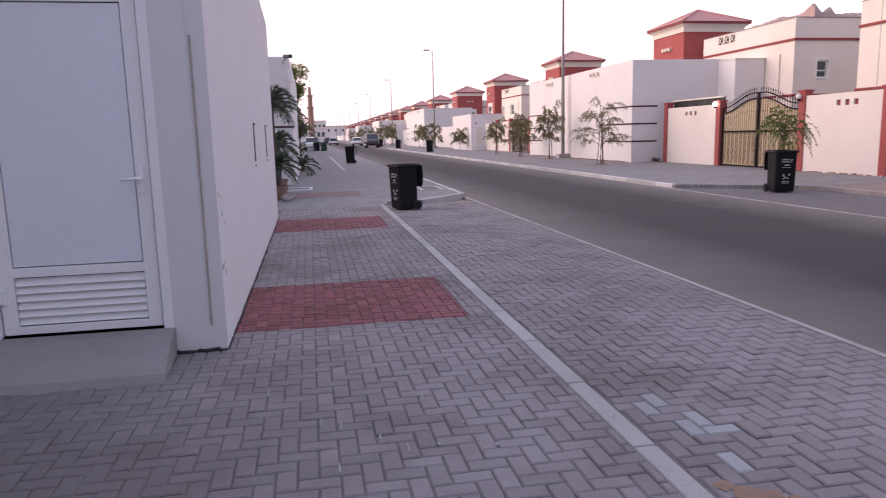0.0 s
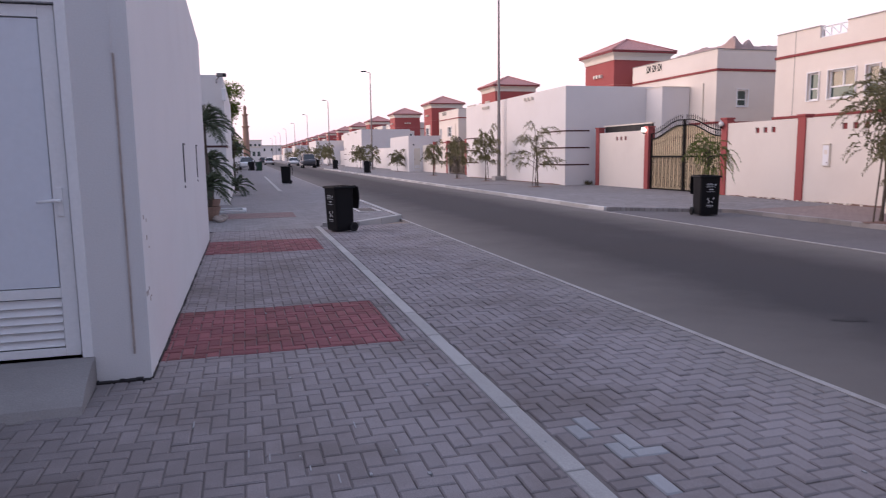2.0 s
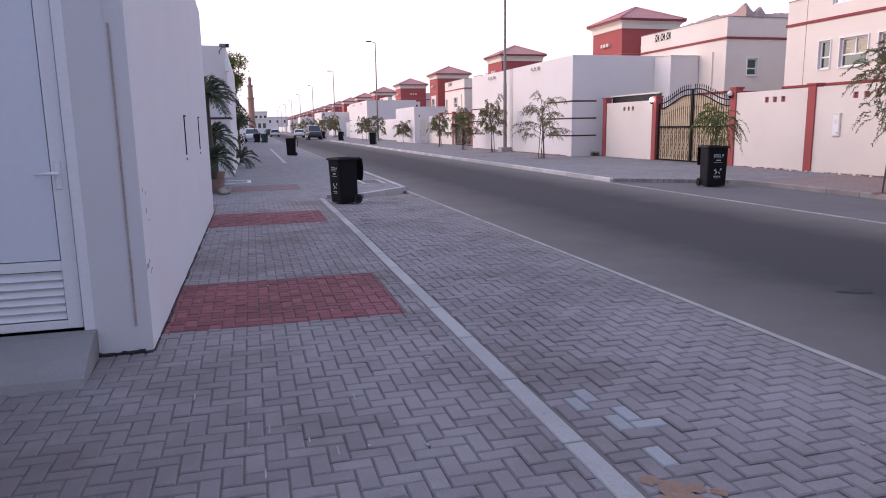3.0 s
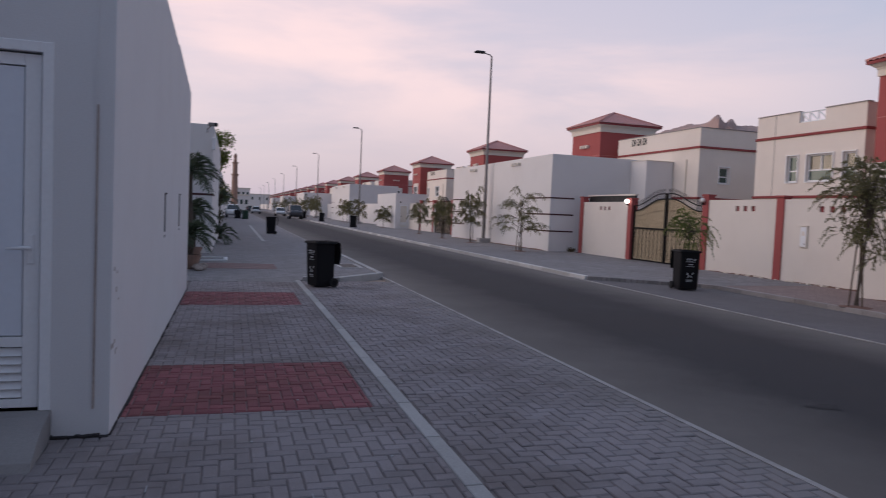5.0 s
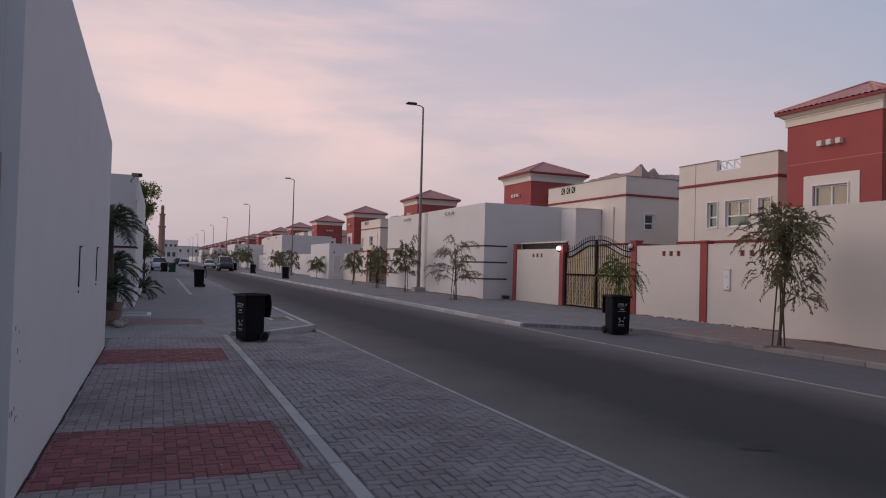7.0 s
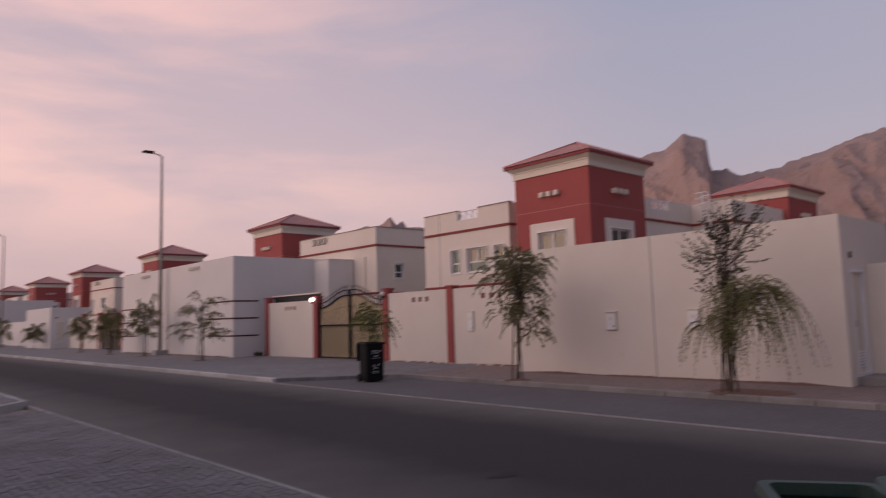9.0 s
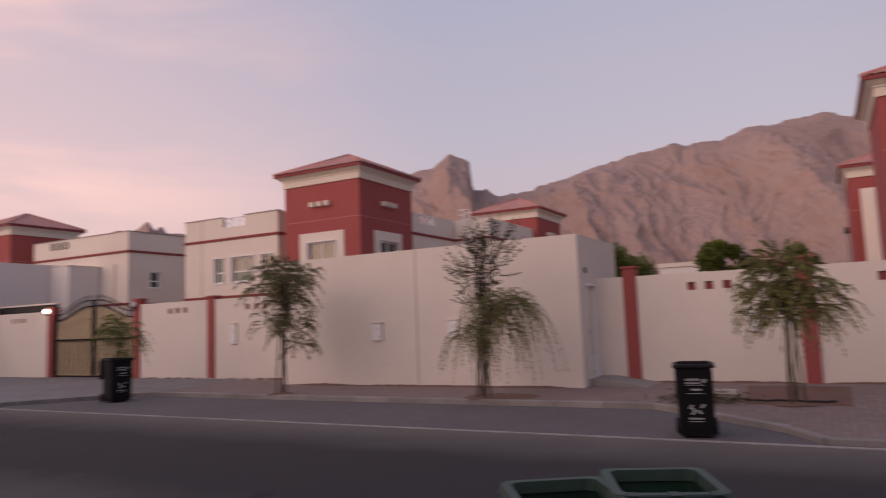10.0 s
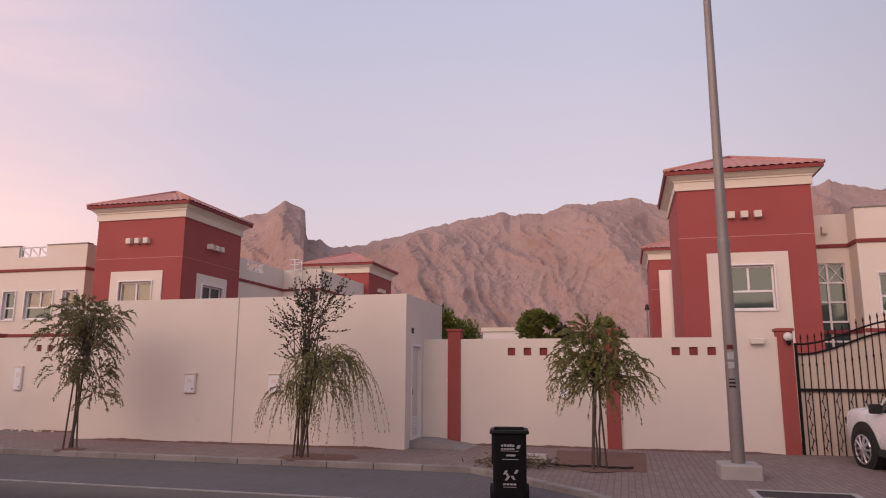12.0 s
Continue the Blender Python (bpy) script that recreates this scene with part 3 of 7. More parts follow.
def kerb_line(name, pts, height, width, piece, label, material=None):
    """Kerb stones one by one along a line."""
    base = thing(name, label, "kerb")
    base["kind"] = "structure"
    for (xa, ya, za), (xb, yb, zb) in zip(pts, pts[1:]):
        a, b = Vector((xa, ya, za)), Vector((xb, yb, zb))
        n = max(1, round((b - a).length / piece))
        size = (b - a).length / n
        me = link_mesh("kerb_stone", boxes((-width / 2, width / 2, 0.004, size - 0.004, -0.3, 0.0), bevel=0.012), material or M_KERB)
        turn = math.atan2(-(b - a).x, (b - a).y)
        for k in range(n):
            c = a.lerp(b, k / n)
            ob = new("kerb_stone", me)
            ob.parent = base
            wob = math.sin(k * 12.9 + ya) * 0.006
            ob.matrix_local = Matrix.Translation((c.x + wob, c.y, c.z + height + wob * 0.5)) @ Matrix.Rotation(turn, 4, "Z")
    return base


kerb_line("kerb_near", [(1.642, -3.4, 0), (1.642, 16.4, 0)], 0.006, 0.125, 0.95, "flush pale concrete kerb between footway and bay")
kerb_line("kerb_island", [(1.75, 16.33, 0), (2.55, 16.27, 0), (3.86, 17.68, 0), (3.88, 33.0, 0)], 0.10, 0.15, 0.9, "raised concrete kerb round the island")
kerb_line("kerb_bay_far", [(12.56, 3.05, 0), (12.56, 15.5, 0)], 0.10, 0.15, 0.9, "raised dusty concrete kerb stones along the far bay", M_KERBDULL)
kerb_line("kerb_bay_mouth", [(12.56, 15.5, 0), (11.7, 17.2, 0), (9.87, 17.72, 0)], 0.10, 0.15, 0.9, "raised dusty kerb turning out at the end of the bay", M_KERBDULL)
kerb_line("kerb_far", [(9.87, 17.72, 0), (9.87, 90.0, 0)], 0.10, 0.15, 0.95, "pale concrete kerb stones along the street", M_KERBPALE)
kerb_line("kerb_drive", [(9.87, -10, -0.03), (9.87, 0.55, -0.03), (10.6, 0.97, -0.02), (12.56, 3.05, 0)], 0.10, 0.15, 0.9, "dusty kerb stones curving in beside the drive", M_KERBDULL)

# ---- near wall with the service door ----
NW = -0.66
DX0, DX1, DTOP = -2.30, -1.04, 2.73
bm = bmesh.new()
z_at = lambda y: 4.30 - 0.055 * (y - 5.5) if y < 11.3 else 4.02 - 0.075 * (y - 11.3)
for a, b in ((5.5, 8.4), (8.4, 11.3), (11.3, 14.45)):
    za, zb = (z_at(a), z_at(b - 1e-4))
    lo = [bm.verts.new(c) for c in ((NW - 0.25, a, -0.2), (NW, a, -0.2), (NW, b, -0.2), (NW - 0.25, b, -0.2))]
    hi = [bm.verts.new(c) for c in ((NW - 0.25, a, za), (NW, a, za), (NW, b, zb), (NW - 0.25, b, zb))]
    bm.faces.new(lo[::-1]), bm.faces.new(hi)
    for i in range(4):
        bm.faces.new((lo[i], lo[(i + 1) % 4], hi[(i + 1) % 4], hi[i]))
setting("wall_near_street", bm, M_NEARWALL, "white painted rendered wall along the footway", "wall")
bm = bmesh.new()
pierced(bm, "y", 5.5, 0.25, -6.0, NW - 0.25, -0.2, 4.28, [(DX0, DX1, 0.2, DTOP)])
box(bm, -6.0, NW - 0.25, 14.2, 14.45, -0.2, 3.78)
box(bm, -6.25, -6.0, 5.5, 14.45, -0.2, 4.0)
setting("wall_near_door", bm, M_NEARWALL, "white rendered wall with a service door in it", "wall")
setting("roof_near", boxes((-6.0, NW - 0.25, 5.75, 14.2, 3.3, 3.5)), M_CONCRETE, "flat concrete roof of the service building", "roof")
# unseen wall, added to keep western sky light off the door step
setting("shading_wall", boxes((-3.05, -2.8, -30, 5.5, -0.2, 4.2)), M_NEARWALL, "unseen plain white wall, added to shade the door step", "wall")

# ---- far garden walls ----
FW = 16.0


def garden_wall(name, y0, y1, top, squares, pillar_at, label, base=-0.2):
    """A cream garden wall with red pillars and groups of square holes backed in red."""
    holes = []
    for c in squares:
        for k in (-1, 0, 1):
            holes.append((c + 0.355 * k - 0.085, c + 0.355 * k + 0.085, top - 0.37, top - 0.20))
    bm = bmesh.new()
    pierced(bm, "x", FW, 0.18, y0, y1, base, top, holes)
    w = setting(name, bm, M_CREAM, label, "wall")
    for h in holes:
        bm = boxes((FW + 0.05, FW + 0.12, h[0] + 0.004, h[1] - 0.004, h[2] + 0.004, h[3] - 0.004))
        part("square_inset", bm, M_BAND, w, "dark red square inset")
    for y, h in pillar_at:
        bm = boxes((FW - 0.05, FW + 0.24, y - 0.145, y + 0.145, base, h), bevel=0.008)
        part("pillar", bm, M_RED, w, "red rendered pillar")
        part("pillar_cap", boxes((FW - 0.08, FW + 0.27, y - 0.175, y + 0.175, h, h + 0.06), bevel=0.01), M_RED, w, "red pillar cap")
    return w


garden_wall("garden_wall_south", -2.68, 4.99, 2.43, [2.56, -0.92], [(4.22, 2.60), (0.75, 2.58), (-2.68, 2.54)], "cream garden wall with red pillars and square insets")
garden_wall("garden_wall_middle", 13.1, 20.82, 2.56, [18.75, 15.35], [(17.22, 2.62), (20.68, 2.70)], "cream garden wall with red pillars and square insets")
garden_wall("garden_wall_gate", 25.62, 29.72, 2.52, [27.55], [(25.48, 2.62), (29.62, 2.72)], "short cream wall beside a gate with red pillars")
garden_wall("garden_wall_far", 45.6, 49.9, 2.5, [], [(46.0, 2.7), (49.8, 2.7)], "cream garden wall with red pillars")
garden_wall("garden_wall_low", 54.6, 62.9, 2.5, [], [(54.9, 2.7), (59.0, 2.7)], "cream garden wall with red pillars")

# ---- service annexes along the far side ----
AX = 14.65


def annex(name, y0, y1, top, depth, material, label, bands=False, joint=None, door=False, cubes=()):
    t = 0.2
    dx0, dx1 = AX + 0.42, AX + 1.16
    w = thing(name, label, "outbuilding")
    wall_part("wall", material, w, "x", AX, t, y0, y1, -0.2, top)
    wall_part("wall", material, w, "y", y0, t, AX + t, AX + depth, -0.2, top, [(dx0, dx1, 0.26, 2.3)] if door else [])
    wall_part("wall", material, w, "y", y1 - t, t, AX + t, AX + depth, -0.2, top)
    wall_part("wall", material, w, "x", AX + depth - t, t, y0 + t, y1 - t, -0.2, top)
    part("roof", boxes((AX + t, AX + depth - t, y0 + t, y1 - t, top - 0.55, top - 0.40)), M_CONCRETE, w, "flat concrete roof")
    if bands:
        for z in (2.67, 1.88, 1.08):
            part("band", boxes((AX - 0.012, AX + 0.0, y0 - 0.012, y0 + 2.9, z - 0.035, z + 0.035), (AX, AX + 1.25, y0 - 0.012, y0, z - 0.035, z + 0.035)), M_DARKBAND, w, "dark brown painted band")
            part("band", boxes((AX - 0.012, AX + 0.0, y1 - 2.6, y1 + 0.012, z - 0.035, z + 0.035)), M_DARKBAND, w, "dark brown painted band")
    if joint:
        part("joint", boxes((AX - 0.004, AX + 0.01, joint - 0.014, joint + 0.014, -0.1, top + 0.004)), M_CONCRETE, w, "movement joint")
    for c in cubes:
        for k in (-1, 0, 1):
            part("spout", boxes((AX - 0.16, AX, c + 0.42 * k - 0.08, c + 0.42 * k + 0.08, top - 0.36, top - 0.20), bevel=0.01), M_TRIM, w, "small cream ornamental block")
    if door:
        d = part("door", boxes((dx0 + 0.05, dx1 - 0.05, y0 + 0.07, y0 + 0.11, 0.31, 2.25)), M_TRIM, w, "cream-white service door")
        bm = boxes((dx0, dx0 + 0.05, y0 - 0.01, y0 + 0.13, 0.26, 2.3), (dx1 - 0.05, dx1, y0 - 0.01, y0 + 0.13, 0.26, 2.3),
                   (dx0 + 0.05, dx1 - 0.05, y0 - 0.01, y0 + 0.13, 2.25, 2.3), (dx0 + 0.05, dx1 - 0.05, y0 - 0.01, y0 + 0.13, 0.26, 0.31))
        part("frame", bm, M_FRAME, d)
        for k in range(6):
            z = 0.42 + 0.055 * k
            part("louvre", boxes((dx0 + 0.12, dx1 - 0.12, y0 + 0.045, y0 + 0.07, z, z + 0.035)), M_FRAME, d)
        part("handle", boxes((dx0 + 0.12, dx0 + 0.16, y0 + 0.0, y0 + 0.07, 1.2, 1.32), bevel=0.006), M_STEEL, d)
        part("vent", boxes((dx0 - 0.02, dx0 + 0.12, y0 - 0.012, y0, 2.52, 2.64)), M_TRIMBLACK, w, "small dark vent")
    return w


annex("annex", 4.95, 13.15, 3.34, 3.0, M_CREAM, "low cream service annex with a flat roof", joint=8.95, door=True)
annex("annex", 30.3, 45.5, 4.75, 6.4, M_WHITE, "tall white annex with dark bands", bands=True, joint=38.0, cubes=(34.6, 41.4))
b = thing("annex_block", "plain white block beside the tall annex", "outbuilding")
part("wall", boxes((18.9, 20.36, 28.95, 30.29, -0.1, 4.62)), M_WHITE, b)
part("coping", boxes((18.87, 20.38, 28.92, 30.29, 4.62, 4.65)), M_TRIM, b)
annex("annex", 62.9, 71.2, 3.4, 3.0, M_WHITE, "low white service annex with a flat roof", door=True)
annex("annex", 89.5, 106.0, 5.0, 6.4, M_WHITE, "tall white annex with dark bands", bands=True, cubes=(94, 101))
annex("annex", 121.0, 129.5, 3.4, 3.0, M_WHITE, "low white service annex with a flat roof")
annex("annex", 148.5, 165.0, 4.9, 6.4, M_WHITE, "tall white annex far along the street")
annex("annex", 207.0, 224.0, 4.9, 6.4, M_WHITE, "tall white annex far along the street")
annex("annex", 266.0, 283.0, 4.9, 6.4, M_WHITE, "tall white annex far along the street")
for y0, y1 in ((71.2, 89.5), (106, 121), (129.5, 148.5), (165, 207), (224, 266), (283, 420)):
    bm = boxes((FW, FW + 0.18, y0, y1, -0.2, 2.5))
    setting("garden_wall_distant", bm, M_WHITE, "pale garden wall far along the street", "wall")
setting("garden_wall_side", boxes((FW + 0.18, 40.0, 24.9, 25.05, -0.2, 2.2)), M_CREAM, "cream garden wall between two plots", "wall")

# ---- villas ----
def window_at(parent, axis, at, u0, u1, z0, z1, layout="two_over_one", curtain=False, out=-1):
    """A white framed window in a wall; out is the side that faces outdoors (-1: towards the lower coordinate)."""
    f, d = 0.055, 0.07
    y_in = at + (0.10 if out < 0 else -0.10)
    a, b = sorted((y_in - 0.03, y_in + 0.04))
    cu, cz = (u0 + u1) / 2, z0 + (z1 - z0) * 0.42
    rows = [(u0, u0 + f, z0, z1), (u1 - f, u1, z0, z1), (u0 + f, u1 - f, z0, z0 + f), (u0 + f, u1 - f, z1 - f, z1)]
    panes = []
    if layout == "two_over_one":
        rows += [(u0 + f, u1 - f, cz - f / 2, cz + f / 2), (cu - f / 2, cu + f / 2, cz + f / 2, z1 - f)]
        panes = [(u0 + f, u1 - f, z0 + f, cz - f / 2), (u0 + f, cu - f / 2, cz + f / 2, z1 - f), (cu + f / 2, u1 - f, cz + f / 2, z1 - f)]
    elif layout == "one_over_one":
        rows += [(u0 + f, u1 - f, cz - f / 2, cz + f / 2)]
        panes = [(u0 + f, u1 - f, z0 + f, cz - f / 2), (u0 + f, u1 - f, cz + f / 2, z1 - f)]
    elif layout == "two":
        rows += [(cu - f / 2, cu + f / 2, z0 + f, z1 - f)]
        panes = [(u0 + f, cu - f / 2, z0 + f, z1 - f), (cu + f / 2, u1 - f, z0 + f, z1 - f)]

    def lay(rows, a, b):
        bm = bmesh.new()
        for r in rows:
            if axis == "x":
                box(bm, a, b, r[0], r[1], r[2], r[3])
            else:
                box(bm, r[0], r[1], a, b, r[2], r[3])
        return bm

    w = wall_part("window", M_FRAME, parent, axis, a, b - a, u0, u1, z0, z1, panes, label="white aluminium window with grey-green glass")
    s = 0.035
    a2, b2 = sorted((at, at + out * 0.045))
    wall_part("surround", M_FRAME, w, axis, a2, b2 - a2, u0 - s, u1 + s, z0 - s, z1 + s, [(u0, u1, z0, z1)], label="white window surround")
    for p in panes:
        clear = curtain and p[2] > z0 + 0.2 * (z1 - z0)
        pane = part("pane", lay([p], y_in, y_in + 0.008), M_CLEAR if clear else M_GLASS, w)
        pane.visible_shadow = not clear
    if curtain:
        y2 = y_in + (0.05 if out < 0 else -0.05)
        part("curtain", lay([(u0, u1, cz, z1)], min(y2, y2 + 0.01), max(y2, y2 + 0.01)), M_CURTAIN, w, "drawn beige curtain")
    return w


def tiled_roof(parent, x0, x1, y0, y1, z0, z1, ribs=19):
    """A low pyramid of pantiles: each slope is a sheet with a rounded rib for each row of tiles."""
    cx, cy = (x0 + x1) / 2, (y0 + y1) / 2
    corners = [(x0, y0), (x1, y0), (x1, y1), (x0, y1)]
    for k in range(4):
        a, b = Vector((*corners[k], z0)), Vector((*corners[(k + 1) % 4], z0))
        apex = Vector((cx, cy, z1))
        bm = bmesh.new()
        n, rows = ribs * 6, 9
        up = (b - a).cross(apex - a).normalized()
        if up.z < 0:
            up = -up
        grid = []
        for j in range(rows):
            f = j / (rows - 1)
            line = []
            for i in range(n + 1):
                u = i / n
                edge = a.lerp(b, u)
                # rows of tiles run straight up the slope until they meet the hip
                mid = a.lerp(b, 0.5)
                w = 1 - f
                p = mid + (edge - mid) * w + (apex - mid) * f
                along = (u - 0.5) * w * ribs
                rib = abs(math.sin(math.pi * along)) * 0.035
                step = 0.012 * ((f * 10) % 1.0)
                line.append(bm.verts.new(p + up * (rib + step)))
            grid.append(line)
        for j in range(rows - 1):
            for i in range(n):
                bm.faces.new((grid[j][i], grid[j][i + 1], grid[j + 1][i + 1], grid[j + 1][i]))
        part("slope", bm, M_TILE, parent, "slope of red pantiles", smooth=True)
    bm = bmesh.new()
    for c in corners:
        path_tube(bm, [(*c, z0 + 0.02), ((c[0] + cx) / 2, (c[1] + cy) / 2, (z0 + z1) / 2 + 0.03), (cx, cy, z1 + 0.03)], [0.055] * 3, 8)
    part("ridge", bm, M_TILE, parent, "rounded hip tiles", smooth=True)
    part("eaves_board", boxes((x0 + 0.01, x1 - 0.01, y0 + 0.01, y1 - 0.01, z0 - 0.10, z0 - 0.004)), M_BAND, parent, "dark red eaves board")


def tower(h, x0, x1, y0, y1, dz, detail=True, curtain=True):
    """The red corner tower of a villa: rendered walls, window panels, cornice and pantile roof."""
    top = 6.78 + dz
    ym, xm = (y0 + y1) / 2, (x0 + x1) / 2
    win = (ym - 0.62, ym + 0.62, 3.42 + dz, 4.58 + dz)
    win2 = (xm - 0.62, xm + 0.62, 3.42 + dz, 4.58 + dz)
    t = wall_part("tower", M_RED, h, "x", x0, 0.25, y0, y1, -0.2, top, [win] if detail else [], label="red rendered tower front")
    wall_part("tower_wall", M_RED, t, "y", y0, 0.25, x0 + 0.25, x1, -0.2, top, [win2] if detail else [])
    wall_part("tower_wall", M_RED, t, "y", y1 - 0.25, 0.25, x0 + 0.25, x1, -0.2, top)
    wall_part("tower_wall", M_RED, t, "x", x1 - 0.25, 0.25, y0 + 0.25, y1 - 0.25, -0.2, top)
    part("tower_ceiling", boxes((x0 + 0.25, x1 - 0.25, y0 + 0.25, y1 - 0.25, top - 0.2, top)), M_CONCRETE, t)
    if detail:
        bm = bmesh.new()
        pierced(bm, "x", x0 - 0.03, 0.03, ym - 0.99, ym + 0.99, 0, 4.93 + dz, [win])
        part("panel", bm, M_CREAM, t, "cream panel round the window")
        bm = bmesh.new()
        pierced(bm, "y", y0 - 0.03, 0.03, xm - 0.9, xm + 0.9, 0, 4.93 + dz, [win2])
        part("panel", bm, M_CREAM, t, "cream panel round the window")
        window_at(h, "x", x0 - 0.03, *win, curtain=curtain)
        window_at(h, "y", y0 - 0.03, *win2)
        part("groove", boxes((x0 - 0.004, x0 + 0.01, y0, y1, 5.36 + dz, 5.378 + dz), (x0 + 0.01, x1, y0 - 0.004, y0, 5.36 + dz, 5.374 + dz)), M_TILE, t, "thin plaster groove")
    for k in (-1, 0, 1):
        part("block", boxes((x0 - 0.17, x0, ym + 0.33 * k - 0.09, ym + 0.33 * k + 0.09, 5.84 + dz, 6.02 + dz), bevel=0.012), M_TRIM, t, "small cream ornamental block")
        part("block", boxes((xm + 0.33 * k - 0.09, xm + 0.33 * k + 0.09, y0 - 0.17, y0, 5.84 + dz, 6.02 + dz), bevel=0.012), M_TRIM, t, "small cream ornamental block")
    bm = bmesh.new()
    rings = []
    for o, z in ((0.0, 6.68), (0.05, 6.68), (0.05, 6.90), (0.08, 6.91), (0.08, 6.95), (0.12, 6.97), (0.19, 7.03), (0.24, 7.06), (0.24, 7.10), (0.0, 7.10)):
        rings.append([bm.verts.new((x, y, z + dz)) for x, y in ((x0 - o, y0 - o), (x1 + o, y0 - o), (x1 + o, y1 + o), (x0 - o, y1 + o))])
    for p, q in zip(rings, rings[1:]):
        for i in range(4):
            bm.faces.new((p[i], p[(i + 1) % 4], q[(i + 1) % 4], q[i]))
    bmesh.ops.recalc_face_normals(bm, faces=bm.faces[:])
    part("cornice", bm, M_TRIM, t, "flared cream cornice")
    r = part("roof", boxes((x0 - 0.2, x1 + 0.2, y0 - 0.2, y1 + 0.2, 7.10 + dz, 7.115 + dz)), M_TILE, h, "low pyramid roof of red pantiles")
    tiled_roof(r, x0 - 0.30, x1 + 0.30, y0 - 0.30, y1 + 0.30, 7.17 + dz, 8.04 + dz, 19)


def lattice(h, axis, at, u0, u1, z0, z1):
    """A white concrete lattice let into a parapet."""
    bm = bmesh.new()
    n = 3
    w = (u1 - u0) / n
    for k in range(n):
        a, b = u0 + k * w, u0 + (k + 1) * w
        for p, q in (((a, z0), (b, z1)), ((b, z0), (b, z1))):
            if axis == "x":
                tube(bm, (at, p[0], p[1]), (at, q[0], q[1]), 0.025, sides=6)
            else:
                tube(bm, (p[0], at, p[1]), (q[0], at, q[1]), 0.025, sides=6)
    for p, q in (((u0, z0), (u1, z0)), ((u0, z1), (u1, z1)), ((u0, z0), (u0, z1)), ((u1, z0), (u1, z1))):
        if axis == "x":
            tube(bm, (at, p[0], p[1]), (at, q[0], q[1]), 0.03, sides=6)
        else:
            tube(bm, (p[0], at, p[1]), (q[0], at, q[1]), 0.03, sides=6)
    part("lattice", bm, M_FRAME, h, "white lattice in the parapet")


def villa_b(y, dz=0.0, detail=True):
    """Villa whose red tower stands at its lower-y corner. y: the tower's upper-y wall."""
    h = thing("villa", "two-storey cream villa with a red tower and pantile roof", "house", "villas along the street")
    y0 = y - 3.35
    tower(h, 19.88, 23.35, y0, y, dz, detail=detail)
    fx, top = 20.55, 6.10 + dz
    wins = [(y + 3.83, y + 4.36, 3.46 + dz, 4.46 + dz, "one_over_one"), (y + 2.22, y + 3.40, 3.46 + dz, 4.46 + dz, "two_over_one"), (y + 1.26, y + 1.80, 3.46 + dz, 4.46 + dz, "one_over_one")]
    lat = (y + 2.7, y + 3.9, top - 0.42, top + 0.001)
    ys = y + 0.97
    wall_part("wall", M_CREAM, h, "x", fx, 0.22, ys, y + 6.05, -0.2, top, ([w[:4] for w in wins] + [lat]) if detail else [])
    wall_part("wall", M_CREAM, h, "y", ys, 0.22, fx + 0.22, fx + 0.9, -0.2, top, label="cream return wall beside the tower")
    wall_part("wall", M_CREAM, h, "x", fx + 0.9, 0.22, y, ys + 0.22, -0.2, top, label="recessed cream wall beside the tower")
    wall_part("wall", M_CREAM, h, "y", y + 5.83, 0.22, fx + 0.22, 31, -0.2, top)
    wall_part("wall", M_CREAM, h, "y", y - 2.75, 0.22, 23.35, 28, -0.2, top, [(24.9, 26.2, top - 0.42, top + 0.001)] if detail else [])
    wall_part("wall", M_CREAM, h, "x", 28.0, 0.22, y - 4.5, y - 2.75, -0.2, top)
    wall_part("wall", M_CREAM, h, "y", y - 4.5, 0.22, 28.22, 34, -0.2, top)
    wall_part("wall", M_CREAM, h, "x", 33.78, 0.22, y - 4.28, y + 5.83, -0.2, top)
    part("flat_roof", boxes((21.7, 33.7, y + 0.02, y + 5.8, top - 0.62, top - 0.5), (23.4, 33.7, y - 2.5, y + 0.02, top - 0.62, top - 0.5)), M_CONCRETE, h)
    if detail:
        lattice(h, "x", fx + 0.1, *lat[:2], lat[2] + 0.03, top - 0.03)
        lattice(h, "y", y - 2.65, 24.9, 26.2, top - 0.39, top - 0.03)
        for w in wins:
            window_at(h, "x", fx, *w[:4], w[4], curtain=w[0] < y + 3.5)
        part("joint", boxes((fx - 0.006, fx, y + 5.06, y + 5.085, 0, 5.17 + dz), (fx - 0.006, fx, y + 5.06, y + 5.085, 5.27 + dz, top)), M_STEEL, h, "fine plaster joint")
        for z in (5.22, 2.90):
            part("band", boxes((fx - 0.05, fx, ys - 0.05, y + 6.05, z + dz - 0.05, z + dz + 0.05), (fx, fx + 0.85, ys - 0.05, ys, z + dz - 0.05, z + dz + 0.05), (fx - 0.05, 31, y + 6.05, y + 6.10, z + dz - 0.05, z + dz + 0.05), bevel=0.01), M_BAND, h, "dark red moulding")
        part("band", boxes((23.4, 27.95, y - 2.80, y - 2.75, 5.17 + dz, 5.27 + dz), (27.95, 28.0, y - 4.55, y - 2.75, 5.17 + dz, 5.27 + dz), (28.0, 34, y - 4.55, y - 4.5, 5.17 + dz, 5.27 + dz), bevel=0.01), M_BAND, h, "dark red moulding")
        for ya, yb in ((ys - 0.03, y + 2.7), (y + 3.9, y + 6.05)):
            part("coping", boxes((fx - 0.03, fx + 0.25, ya, yb, top, top + 0.035)), M_STEEL, h, "grey parapet coping")
    return h


